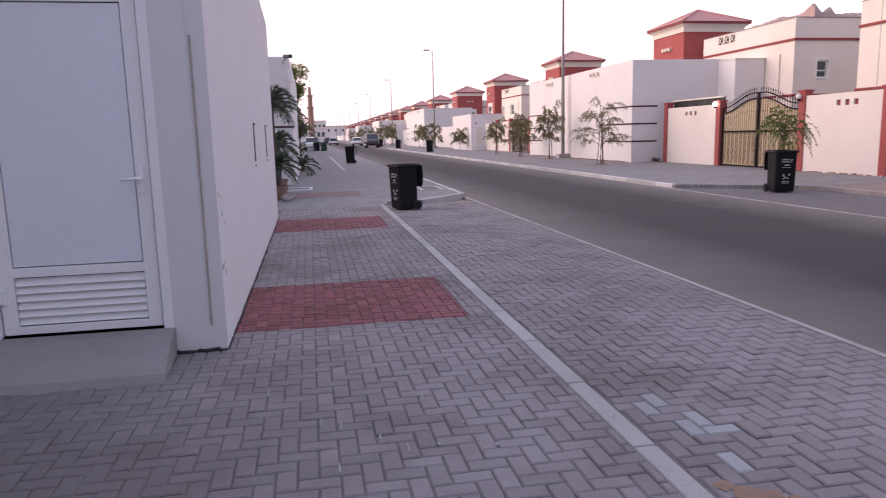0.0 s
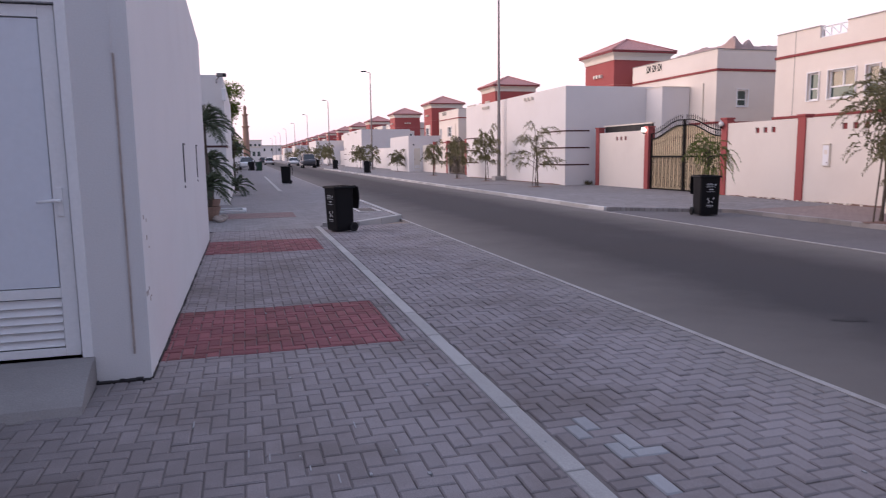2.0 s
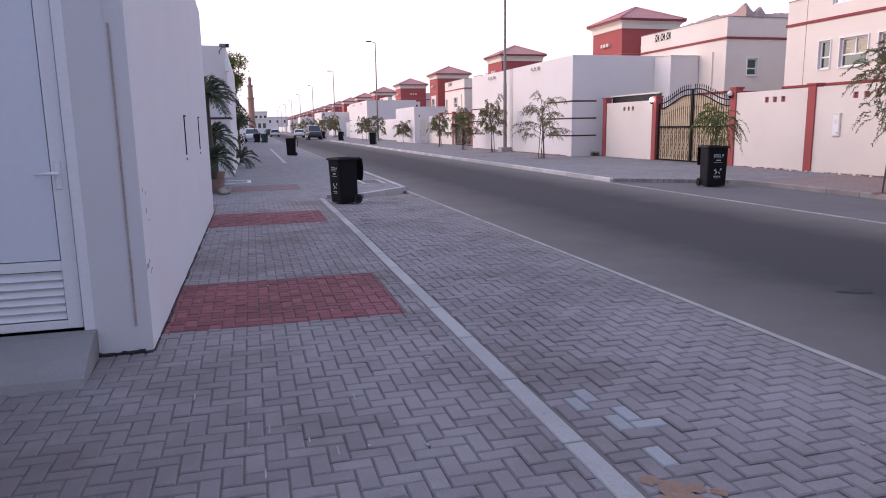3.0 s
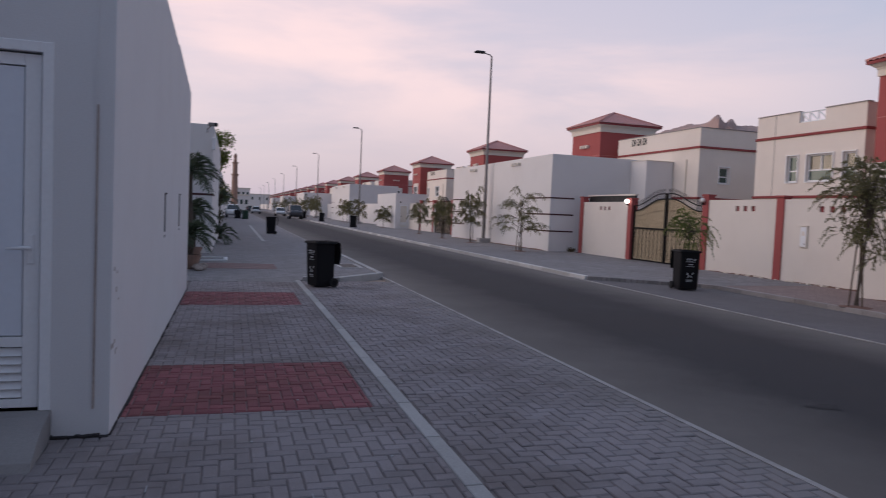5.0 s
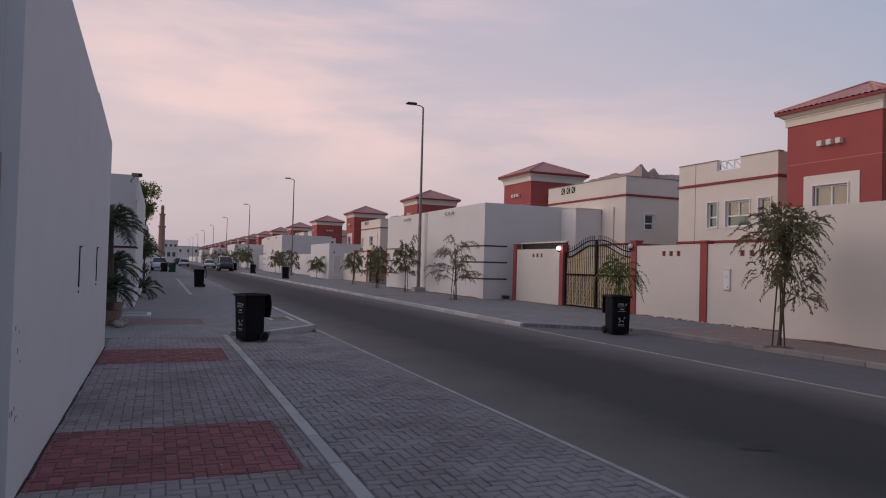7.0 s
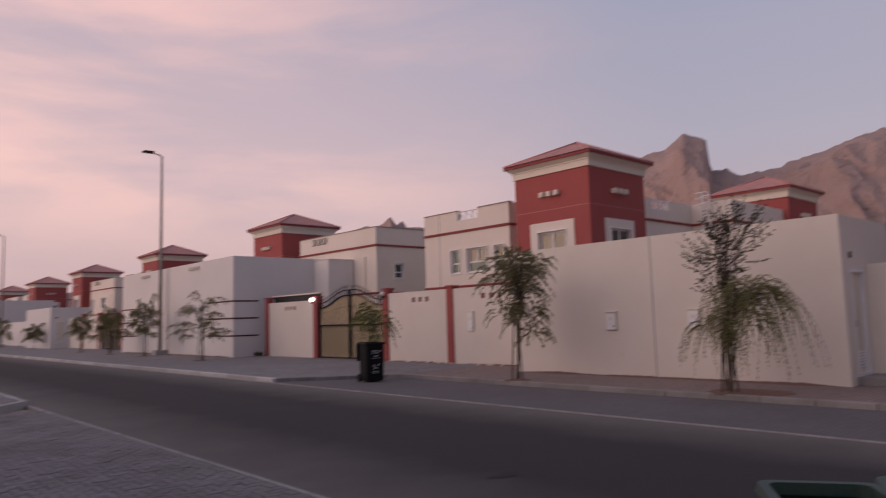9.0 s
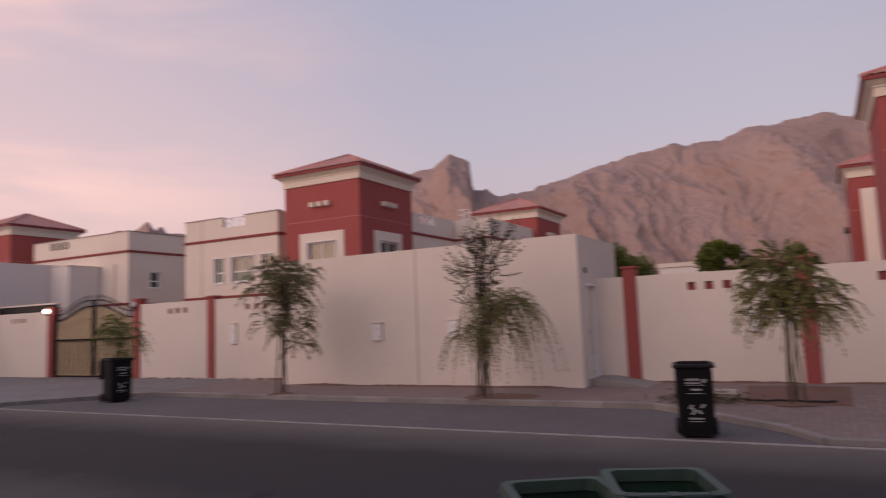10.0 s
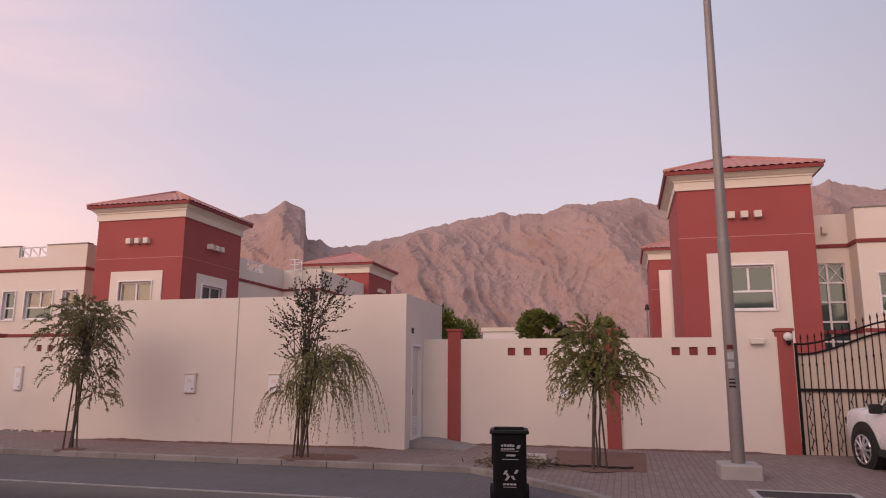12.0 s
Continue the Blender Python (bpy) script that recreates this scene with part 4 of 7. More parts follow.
def villa_a(y, dz=0.0, detail=True, wide=True):
    """Villa whose red tower stands at its upper-y corner. y: the tower's upper-y wall."""
    h = thing("villa", "two-storey cream villa with a red tower and pantile roof", "house", "villas along the street")
    y0 = y - 3.33
    tower(h, 19.88, 23.35, y0, y, dz, detail=detail, curtain=False)
    top = 6.10 + dz
    rec, pro, yc, ye = 21.1, 20.4, y0 - 1.10, y0 - 8.1
    wins = [(yc - 0.95, yc - 0.42, 3.35 + dz, 4.36 + dz, "one_over_one")]
    if wide:
        wins.append((yc - 4.6, yc - 3.4, 3.46 + dz, 4.46 + dz, "two_over_one"))
    stair = (yc + 0.14, y0 - 0.10, 1.6 + dz, 4.75 + dz)
    swin = (21.5, 22.06, 3.62 + dz, 4.36 + dz)
    wall_part("wall", M_CREAM, h, "x", rec, 0.2, yc, y0, -0.2, top, [stair] if detail else [])
    wall_part("wall", M_CREAM, h, "x", pro, 0.2, ye, yc, -0.2, top, [w[:4] for w in wins] if detail else [])
    wall_part("wall", M_CREAM, h, "y", yc - 0.2, 0.2, pro + 0.2, rec + 0.2, -0.2, top)
    wall_part("wall", M_CREAM, h, "y", ye, 0.2, pro + 0.2, 31, -0.2, top, [swin] if detail else [])
    wall_part("wall", M_CREAM, h, "x", 30.8, 0.2, ye + 0.2, y, -0.2, top)
    wall_part("wall", M_CREAM, h, "y", y - 0.6, 0.2, 23.35, 30.8, -0.2, top - 0.2)
    part("flat_roof", boxes((21.7, 30.7, ye + 0.25, y0 - 0.1, top - 0.62, top - 0.5)), M_CONCRETE, h)
    if detail:
        for w in wins:
            window_at(h, "x", pro, *w[:4], w[4])
        window_at(h, "y", ye, *swin, "one_over_one")
        zc = 5.22 + dz
        for z in (zc, 2.9 + dz):
            part("band", boxes((rec - 0.05, rec, yc, y0, z - 0.05, z + 0.05), (pro - 0.05, pro, ye, yc, z - 0.05, z + 0.05), (pro - 0.05, 31, ye - 0.05, ye, z - 0.05, z + 0.05), (pro, rec - 0.05, yc, yc + 0.05, z - 0.05, z + 0.05), bevel=0.01), M_BAND, h, "dark red moulding")
        # tall stair window: white bars in a grid with crossed top and bottom lights
        u0, u1, z0, z1 = stair
        cols, rows = 2, 6
        bm = bmesh.new()
        for k in range(cols + 1):
            u = u0 + (u1 - u0) * k / cols
            box(bm, rec + 0.06, rec + 0.10, u - 0.025, u + 0.025, z0, z1)
        for k in range(rows + 1):
            z = z0 + (z1 - z0) * k / rows
            box(bm, rec + 0.062, rec + 0.098, u0, u1, z - 0.025, z + 0.025)
        dzr = (z1 - z0) / rows
        for r in (0, rows - 1):
            for k in range(cols):
                a, b = u0 + (u1 - u0) * k / cols, u0 + (u1 - u0) * (k + 1) / cols
                tube(bm, (rec + 0.08, a, z0 + r * dzr), (rec + 0.08, b, z0 + (r + 1) * dzr), 0.015, sides=5)
                tube(bm, (rec + 0.08, b, z0 + r * dzr), (rec + 0.08, a, z0 + (r + 1) * dzr), 0.015, sides=5)
        w = part("stair_window", bm, M_FRAME, h, "tall gridded white stair window")
        for r in range(rows):
            for k in range(cols):
                a, b = u0 + (u1 - u0) * k / cols, u0 + (u1 - u0) * (k + 1) / cols
                part("pane", boxes((rec + 0.105, rec + 0.113, a, b, z0 + r * dzr, z0 + (r + 1) * dzr)), M_GLASS, w)
        for k in range(2):
            u = y0 - 0.22 - 0.3 * k
            part("block", boxes((rec - 0.16, rec, u - 0.07, u + 0.07, 5.55 + dz, 5.75 + dz), bevel=0.01), M_TRIM, h, "small cream ornamental block")
        for k in range(3):
            part("round_opening", boxes((pro - 0.03, pro + 0.23, yc - 1.7 - 0.5 * k, yc - 1.35 - 0.5 * k, top - 0.42, top - 0.08), bevel=0.03), M_TRIMBLACK, h, "dark patterned opening in the parapet")
            ya, yb = yc - 1.7 - 0.5 * k, yc - 1.35 - 0.5 * k
            bm = bmesh.new()
            for za, zb in ((top - 0.42, top - 0.08), (top - 0.08, top - 0.42)):
                tube(bm, (pro - 0.035, ya, za), (pro - 0.035, yb, zb), 0.025, sides=6)
            part("cross", bm, M_TRIM, h, "pale crossed bars in the opening")
        for row in ((pro - 0.03, pro + 0.25, ye, yc, top, top + 0.035), (pro + 0.25, 31, ye - 0.03, ye + 0.22, top, top + 0.035)):
            part("coping", boxes(row), M_STEEL, h, "grey parapet coping")
        part("downpipe", boxes((pro - 0.06, pro - 0.01, ye + 0.86, ye + 0.92, 0, 4.7 + dz)), M_TRIM, h, "slim downpipe")
    return h


villa_b(17.60)
villa_a(-1.06, -0.10)
villa_a(38.5, wide=False)
villa_b(57.4)
villa_a(77.4)
for k in range(1, 9):
    villa_b(57.4 + 39.2 * k, detail=k < 2)
    villa_a(77.4 + 39.1 * k, detail=k < 2)
# villas of the street behind: their towers and parapets show over the roofs
def villa_back(x, y, label, wing, detail=True):
    h = thing("villa_behind", label, "house")
    top = 6.1
    y0, y1 = (y, y + 5.6) if wing > 0 else (y - 9.0, y - 3.4)
    part("wall", boxes((x + 0.4, x + 9, y0, y1, -0.2, top)), M_CREAM, h)
    part("band", boxes((x + 0.34, x + 9.05, y0 - 0.05, y1 + 0.05, 5.15, 5.25)), M_BAND, h, "dark red moulding")
    tower(h, x, x + 3.5, y - 3.35, y, 0.0, detail=detail)
    return h


villa_back(33.2, 16.2, "cream villa behind, its red tower showing over a parapet", 1)
villa_back(32.3, -0.75, "cream villa behind with a slim red tower", -1)
# unseen plain house blocks on the near side, added to shade the footway
for y0, y1 in ((-32, -16), (-13, 4), (8, 24), (28, 44)):
    setting("unseen_house", boxes((-20, -9, y0, y1, -0.2, 6.3)), M_CREAM, "unseen plain house block, added to shade the near footway", "house")

# ---- mountain ----
def mountain():
    rng = np.random.default_rng(4)
    # outline of the ridge: bearing from north in degrees, height in metres at 300 m
    ridge_a = [22, 30, 34, 36, 37.6, 38.2, 38.7, 39.1, 39.5, 44, 50, 56, 58.7, 60.7, 61.5, 62.1, 62.9, 63.5, 63.85, 64.0, 65, 66, 68.6, 72, 74.3, 78, 80.4, 81, 83.8, 86, 91, 93.3, 99, 104.6, 105.2, 105.9, 109, 118, 130, 145]
    ridge_h = [20, 33, 41, 43.5, 44.6, 46.8, 44.2, 47.0, 43.3, 42, 46, 60, 68, 70.5, 74, 76.8, 75.2, 74, 72.5, 60, 60, 57, 58.5, 63, 67, 71.5, 74, 72.4, 72.8, 76, 77.8, 74, 77, 76.5, 78.8, 76, 72, 64, 50, 30]
    n_a, n_r = 760, 150
    bear = np.linspace(22, 145, n_a)
    hgt = np.interp(bear, ridge_a, ridge_h)

    def ridged(p, scale):
        return 1 - 2 * abs(noise.noise((p[0] / scale, p[1] / scale, p[2] / scale)))

    verts = np.zeros((n_r, n_a, 3))
    for i in range(n_a):
        b = radians(bear[i])
        sb, cb = math.sin(b), math.cos(b)
        u = bear[i] * 5.2
        crag = noise.noise((u / 9, 0.0, 3.0)) * 1.0 + noise.noise((u / 3.1, 5.0, 1.0)) * 0.9 + noise.noise((u / 1.1, 5.0, 9.0)) * 0.6
        if 60 < bear[i] < 64.6:
            crag *= 0.35
        top = hgt[i]
        for j in range(n_r):
            f = j / (n_r - 1)
            if f <= 0.86:
                s = f / 0.86
                r, z = 175 + 125 * s, top * s ** 1.05 + crag * s ** 14
                # folds lean along the strata and run down the face
                bend = 7.0 * noise.noise((u / 40, z / 30, 2.0))
                q = (u + 0.45 * z + bend, r * 0.10, z * 0.10)
                fold = 9.0 * noise.noise((u / 21, z / 15, 7.0))
                q1 = (u + 0.45 * z + fold, r * 0.30, z * 0.42 + 7.0 * noise.noise((u / 14, z / 12, 3.0)))
                q2 = (u - 0.25 * z, r * 0.8, z * 0.7)
                amount = 13.0 * ridged(q, 46.0) + 4.6 * ridged(q1, 19.0) + 1.7 * ridged(q1, 7.0) + 0.6 * ridged(q2, 3.4)
                fade = min(1.0, 0.06 + (1 - s) / 0.30) * min(1.0, s / 0.12)
                r -= amount * fade * 0.9
                z += amount * fade * 0.38 + ridged(q2, 2.2) * 0.28 * (0.25 + fade)
            else:
                s = (f - 0.86) / 0.14
                r, z = 300 + 90 * s, (top + crag) * (1 - s) ** 1.2
            verts[j, i] = (r * sb, r * cb, z - 2.0)
    faces = []
    for j in range(n_r - 1):
        for i in range(n_a - 1):
            k = j * n_a + i
            faces.append((k, k + 1, k + n_a + 1, k + n_a))
    me = bpy.data.meshes.new("mountain")
    me.from_pydata(verts.reshape(-1, 3).tolist(), [], faces)
    me.materials.append(M_ROCK)
    me.update()
    return tagged(new("mountain", me), "bare brown rocky mountain ridge behind the houses", "mountain", kind="structure")


mountain()

# ---- the service door and the near wall's details ----
door = thing("door_1", "white metal service door with a louvred foot, closed", "door")
door["kind"] = "structure"
DY = 5.53
part("frame", boxes((DX0, DX0 + 0.07, 5.49, 5.62, 0.2, DTOP), (DX1 - 0.07, DX1, 5.49, 5.62, 0.2, DTOP), (DX0 + 0.07, DX1 - 0.07, 5.49, 5.62, DTOP - 0.07, DTOP), bevel=0.004), M_FRAME, door, "white aluminium door frame")
L0, L1, LT = DX0 + 0.082, DX1 - 0.082, DTOP - 0.083
# black sheet behind the leaf, in place of the gap's own shadow
part("gap_sheet", boxes((DX0 + 0.06, DX1 - 0.06, 5.592, 5.60, 0.2, DTOP - 0.06)), M_TRIMBLACK, door, "black sheet that paints the shadow gap round the leaf")
leaf = part("leaf", boxes((L0, L0 + 0.10, DY, DY + 0.05, 0.215, LT), (L1 - 0.10, L1, DY, DY + 0.05, 0.215, LT), (L0 + 0.10, L1 - 0.10, DY, DY + 0.05, LT - 0.08, LT),
                          (L0 + 0.10, L1 - 0.10, DY, DY + 0.05, 0.64, 0.71), (L0 + 0.10, L1 - 0.10, DY, DY + 0.05, 0.215, 0.275), bevel=0.003), M_FRAME, door, "white aluminium leaf frame")
part("door_panel", boxes((L0 + 0.108, L1 - 0.108, DY + 0.012, DY + 0.035, 0.718, LT - 0.088)), M_DOORPANEL, leaf, "pale blue-white flat panel")
part("seal", boxes((L0 + 0.10, L1 - 0.10, DY + 0.036, DY + 0.045, 0.70, LT - 0.07)), M_TRIMBLACK, leaf, "dark rubber seal")
for k in range(6):
    z = 0.287 + 0.058 * k
    bm = bmesh.new()
    v = [bm.verts.new(c) for c in ((L0 + 0.105, DY + 0.005, z), (L1 - 0.105, DY + 0.005, z), (L1 - 0.105, DY + 0.04, z + 0.052), (L0 + 0.105, DY + 0.04, z + 0.052),
                                   (L0 + 0.105, DY + 0.013, z - 0.004), (L1 - 0.105, DY + 0.013, z - 0.004), (L1 - 0.105, DY + 0.048, z + 0.048), (L0 + 0.105, DY + 0.048, z + 0.048))]
    for q in ((0, 1, 2, 3), (7, 6, 5, 4), (0, 4, 5, 1), (2, 6, 7, 3), (1, 5, 6, 2), (0, 3, 7, 4)):
        bm.faces.new([v[i] for i in q])
    part("louvre", bm, M_FRAME, leaf, "white louvre blade")
part("backing", boxes((L0 + 0.10, L1 - 0.10, DY + 0.055, DY + 0.065, 0.27, 0.66)), M_TRIMBLACK, leaf, "dark gauze behind the louvres")
hb = boxes((L1 - 0.075, L1 - 0.035, DY - 0.012, DY, 1.22, 1.42), bevel=0.004)
handle = part("handle_plate", hb, M_FRAME, leaf, "white handle plate")
bm = bmesh.new()
path_tube(bm, [(L1 - 0.055, DY - 0.005, 1.33), (L1 - 0.055, DY - 0.055, 1.33), (L1 - 0.08, DY - 0.062, 1.332), (L1 - 0.19, DY - 0.058, 1.325)], [0.012, 0.012, 0.013, 0.009], 8)
part("lever", bm, M_FRAME, handle, "white lever handle", smooth=True)
for z in (0.45, 2.2):
    part("hinge", boxes((L0 - 0.03, L0 + 0.05, DY - 0.03, DY, z, z + 0.11), bevel=0.006), M_FRAME, leaf, "white door hinge")

step = bmesh.new()
prof = [(5.5, -0.1), (5.5, 0.2), (5.36, 0.195), (5.06, 0.13), (4.86, 0.05), (4.76, -0.1)]
rows = []
for x in (-3.4, -1.03):
    rows.append([step.verts.new((x + (0.05 * (5.5 - y) if x > -2 else 0), y, z)) for y, z in prof])
for i in range(len(prof) - 1):
    step.faces.new((rows[0][i], rows[0][i + 1], rows[1][i + 1], rows[1][i]))
step.faces.new(rows[0][::-1]), step.faces.new(rows[1])
bmesh.ops.recalc_face_normals(step, faces=step.faces[:])
setting("door_step", step, M_STEP, "grey cement ramp step under the service door", "step")
setting("threshold", boxes((DX0, DX1, 5.5, 5.75, -0.1, 0.2)), M_STEP, "cement threshold under the door", "step")

# the wall's worn marks: a groove with rust beside the corner, vent slots, spots
setting("wall_groove", boxes((-0.772, -0.758, 5.49, 5.5, 0.2, 2.34)), M_STRIPE, "rust-brown streak in a plaster joint", "trim")
setting("wall_joint", boxes((-0.785, -0.772, 5.492, 5.5, 2.34, 4.2)), M_NEARWALL, "fine plaster joint", "trim")
for y, top in ((9.45, 1.78), (11.9, 1.80)):
    s = thing("vent_slot", "narrow dark vent slot with a rust streak in a white wall", "vent")
    part("opening", boxes((NW - 0.02, NW + 0.004, y, y + 0.05, 1.38, top)), M_TAR, s)
    part("lintel", boxes((NW, NW + 0.012, y - 0.02, y + 0.22, top, top + 0.018)), M_TAR, s)
    part("frame", boxes((NW, NW + 0.012, y - 0.03, y + 0.01, 1.31, top), (NW, NW + 0.010, y - 0.01, y + 0.02, 1.24, 1.27)), M_TAR, s, "rusted dark edge")
rng = random.Random(5)
for k in range(9):
    y, z = 5.52 + rng.random() * 0.3, 0.45 + rng.random() * 0.75
    s = setting("chip", boxes((NW - 0.01, NW + 0.003, y, y + 0.012 + rng.random() * 0.02, z, z + 0.01 + rng.random() * 0.03)), M_STRIPE, "small chip in the wall paint", "wear")
bm = bmesh.new()
x = -1.06
while x < -0.67:
    w = 0.03 + rng.random() * 0.06
    box(bm, x, min(x + w, -0.66), 5.47 - rng.random() * 0.02, 5.503, -0.01, 0.006 + rng.random() * 0.02)
    x += w
setting("wall_foot", bm, M_TAR, "dark cracked sealing along the wall's foot", "trim")
bm = bmesh.new()
y = 5.5
while y < 14.4:
    w = 0.08 + rng.random() * 0.3
    box(bm, NW - 0.01, NW + 0.006 + rng.random() * 0.02, y, y + w, -0.01, 0.004 + rng.random() * 0.012)
    y += w
setting("wall_foot_side", bm, M_TAR, "dark cracked sealing along the wall's foot", "trim")

# ---- wheeled bins ----
def loft(bm, rings):
    made = [[bm.verts.new(p) for p in r] for r in rings]
    for a, b in zip(made, made[1:]):
        n = len(a)
        for i in range(n):
            bm.faces.new((a[i], a[(i + 1) % n], b[(i + 1) % n], b[i]))
    return made


def rounded(x0, x1, y0, y1, z, r=0.05, n=4):
    out = []
    for cx, cy, a in ((x1 - r, y1 - r, 0), (x0 + r, y1 - r, 90), (x0 + r, y0 + r, 180), (x1 - r, y0 + r, 270)):
        for k in range(n + 1):
            t = radians(a + 90 * k / n)
            out.append((cx + r * math.cos(t), cy + r * math.sin(t), z))
    return out


def wheeled_bin(at, label, plastic, w=0.56, d=0.62, h=1.0, rim_mat=None, lid_open=True, prints=True, group="wheeled bins"):
    """Front towards -y; wheels and hanging lid at +y."""
    b = thing("wheeled_bin", label, "bin", group, at)
    bw, bd = w * 0.83, d * 0.80
    bm = bmesh.new()
    outer = [rounded(-bw / 2, bw / 2, -d / 2 + 0.07, -d / 2 + 0.07 + bd, 0.03), rounded(-bw / 2 - 0.01, bw / 2 + 0.01, -d / 2 + 0.06, -d / 2 + 0.08 + bd, 0.12),
             rounded(-w / 2 + 0.03, w / 2 - 0.03, -d / 2 + 0.025, d / 2 - 0.03, h * 0.86), rounded(-w / 2 + 0.03, w / 2 - 0.03, -d / 2 + 0.02, d / 2 - 0.02, h - 0.02)]
    inner = [rounded(-w / 2 + 0.04, w / 2 - 0.04, -d / 2 + 0.03, d / 2 - 0.03, h - 0.02), rounded(-bw / 2 + 0.02, bw / 2 - 0.02, -d / 2 + 0.09, -d / 2 + 0.05 + bd, 0.10)]
    rings = loft(bm, outer + inner)
    bm.faces.new(rings[0][::-1])
    bm.faces.new(rings[-1])
    bmesh.ops.recalc_face_normals(bm, faces=bm.faces[:])
    body = part("body", bm, plastic, b)
    bm = bmesh.new()
    r1 = [rounded(-w / 2, w / 2, -d / 2, d / 2, h - 0.05, 0.06), rounded(-w / 2 - 0.012, w / 2 + 0.012, -d / 2 - 0.012, d / 2 + 0.012, h - 0.035, 0.06),
          rounded(-w / 2, w / 2, -d / 2, d / 2, h, 0.06), rounded(-w / 2 + 0.04, w / 2 - 0.04, -d / 2 + 0.04, d / 2 - 0.04, h, 0.05), rounded(-w / 2 + 0.045, w / 2 - 0.045, -d / 2 + 0.045, d / 2 - 0.045, h - 0.05, 0.05)]
    loft(bm, r1)
    part("rim", bm, rim_mat or plastic, b, "moulded rim")
    # hinge bar and the lid thrown back, hanging down behind
    bm = bmesh.new()
    tube(bm, (-w / 2 + 0.05, d / 2 + 0.03, h - 0.005), (w / 2 - 0.05, d / 2 + 0.03, h - 0.005), 0.014)
    for x in (-w / 2 + 0.07, 0, w / 2 - 0.07):
        box(bm, x - 0.02, x + 0.02, d / 2 - 0.02, d / 2 + 0.045, h - 0.03, h + 0.008)
    part("handle", bm, plastic, b, "handle bar at the back")
    if lid_open:
        bm = bmesh.new()
        n = 7
        f, g = [], []
        for i in range(n + 1):
            t = i / n
            z = h - 0.02 - t * 0.47
            y = d / 2 + 0.045 + 0.03 * math.sin(math.pi * t)
            f.append((y, z))
        rings = []
        for y, z in f:
            rings.append([bm.verts.new(c) for c in ((-w / 2 + 0.01, y, z), (w / 2 - 0.01, y, z), (w / 2 - 0.01, y + 0.03, z + 0.004), (-w / 2 + 0.01, y + 0.03, z + 0.004))])
        for p, q in zip(rings, rings[1:]):
            for i in range(4):
                bm.faces.new((p[i], p[(i + 1) % 4], q[(i + 1) % 4], q[i]))
        bm.faces.new(rings[0]), bm.faces.new(rings[-1][::-1])
        bmesh.ops.recalc_face_normals(bm, faces=bm.faces[:])
        part("lid", bm, plastic, b, "lid thrown back and hanging")
    for x in (-bw / 2 - 0.03, bw / 2 + 0.03):
        bm = bmesh.new()
        tube(bm, (x - 0.022, d / 2 - 0.05, 0.10), (x + 0.022, d / 2 - 0.05, 0.10), 0.10, sides=20)
        wheel = part("wheel", bm, M_RUBBER, b, "black rubber wheel")
        bm = bmesh.new()
        tube(bm, (x - 0.026, d / 2 - 0.05, 0.10), (x + 0.026, d / 2 - 0.05, 0.10), 0.055, sides=14)
        part("hub", bm, plastic, wheel)
    bm = bmesh.new()
    tube(bm, (-bw / 2 - 0.03, d / 2 - 0.05, 0.10), (bw / 2 + 0.03, d / 2 - 0.05, 0.10), 0.012)
    part("axle", bm, M_STEEL, b)
    if prints:
        # printed marks on the front, which leans out towards the rim
        def printed(name, x0, x1, z0, z1, label, slant=0.0):
            lean = lambda z: -d / 2 + 0.06 - (z - 0.12) / (h * 0.86 - 0.12) * 0.035 - 0.004
            bm = bmesh.new()
            v = [bm.verts.new(c) for c in ((x0, lean(z0), z0), (x1, lean(z0), z0), (x1 + slant, lean(z1), z1), (x0 + slant, lean(z1), z1))]
            bm.faces.new(v)
            bmesh.ops.solidify(bm, geom=bm.faces[:], thickness=-0.002)
            part(name, bm, M_PRINT, b, label)
        for k in range(5):
            printed("print", -0.11 + 0.036 * k, -0.11 + 0.036 * k + 0.028, h * 0.775, h * 0.775 + 0.028 + 0.008 * (k % 2), "white printed bar")
            printed("print", -0.11 + 0.036 * k, -0.11 + 0.036 * k + 0.028, h * 0.735, h * 0.735 + 0.02, "white printed bar")
        printed("emblem", 0.085, 0.125, h * 0.75, h * 0.80, "white printed emblem", 0.02)
        printed("print", -0.12, 0.12, h * 0.715, h * 0.722, "white printed bar")
        printed("print", -0.05, 0.07, h * 0.645, h * 0.672, "white printed bar", 0.01)
        printed("print", -0.10, 0.11, h * 0.60, h * 0.61, "white printed bar")
        for k, (x, z, s) in enumerate(((-0.09, 0.40, 0.03), (-0.03, 0.36, -0.03), (0.05, 0.41, 0.03), (-0.07, 0.32, 0.04), (0.04, 0.33, -0.03))):
            printed("emblem", x, x + 0.035, h * z, h * z + 0.05, "white printed emblem", s)
        for k in range(4):
            printed("print", -0.09 + 0.045 * k, -0.09 + 0.045 * k + 0.036, h * 0.255, h * 0.28, "white printed bar")
        printed("print", -0.085, 0.085, h * 0.225, h * 0.234, "white printed bar")
    return b


BL = "black plastic wheeled bin, lid thrown back, standing on the paving"
wheeled_bin(pose(2.0, 15.18, 0, 0, 0, -68), BL, M_BIN, 0.56, 0.50, 0.98)
wheeled_bin(pose(11.40, 15.38, -0.004, 0, 0, -14), BL, M_BIN, 0.56, 0.60, 1.02)
wheeled_bin(pose(10.05, 2.02, -0.004, 0, 0, -80), BL, M_BIN, 0.50, 0.54, 0.93)
wheeled_bin(pose(2.45, 43.3, 0.0, 0, 0, -95), BL, M_BIN, 0.60, 0.62, 1.04, prints=False)
GR = "green plastic wheeled bin, open and empty, its rim faded pale"
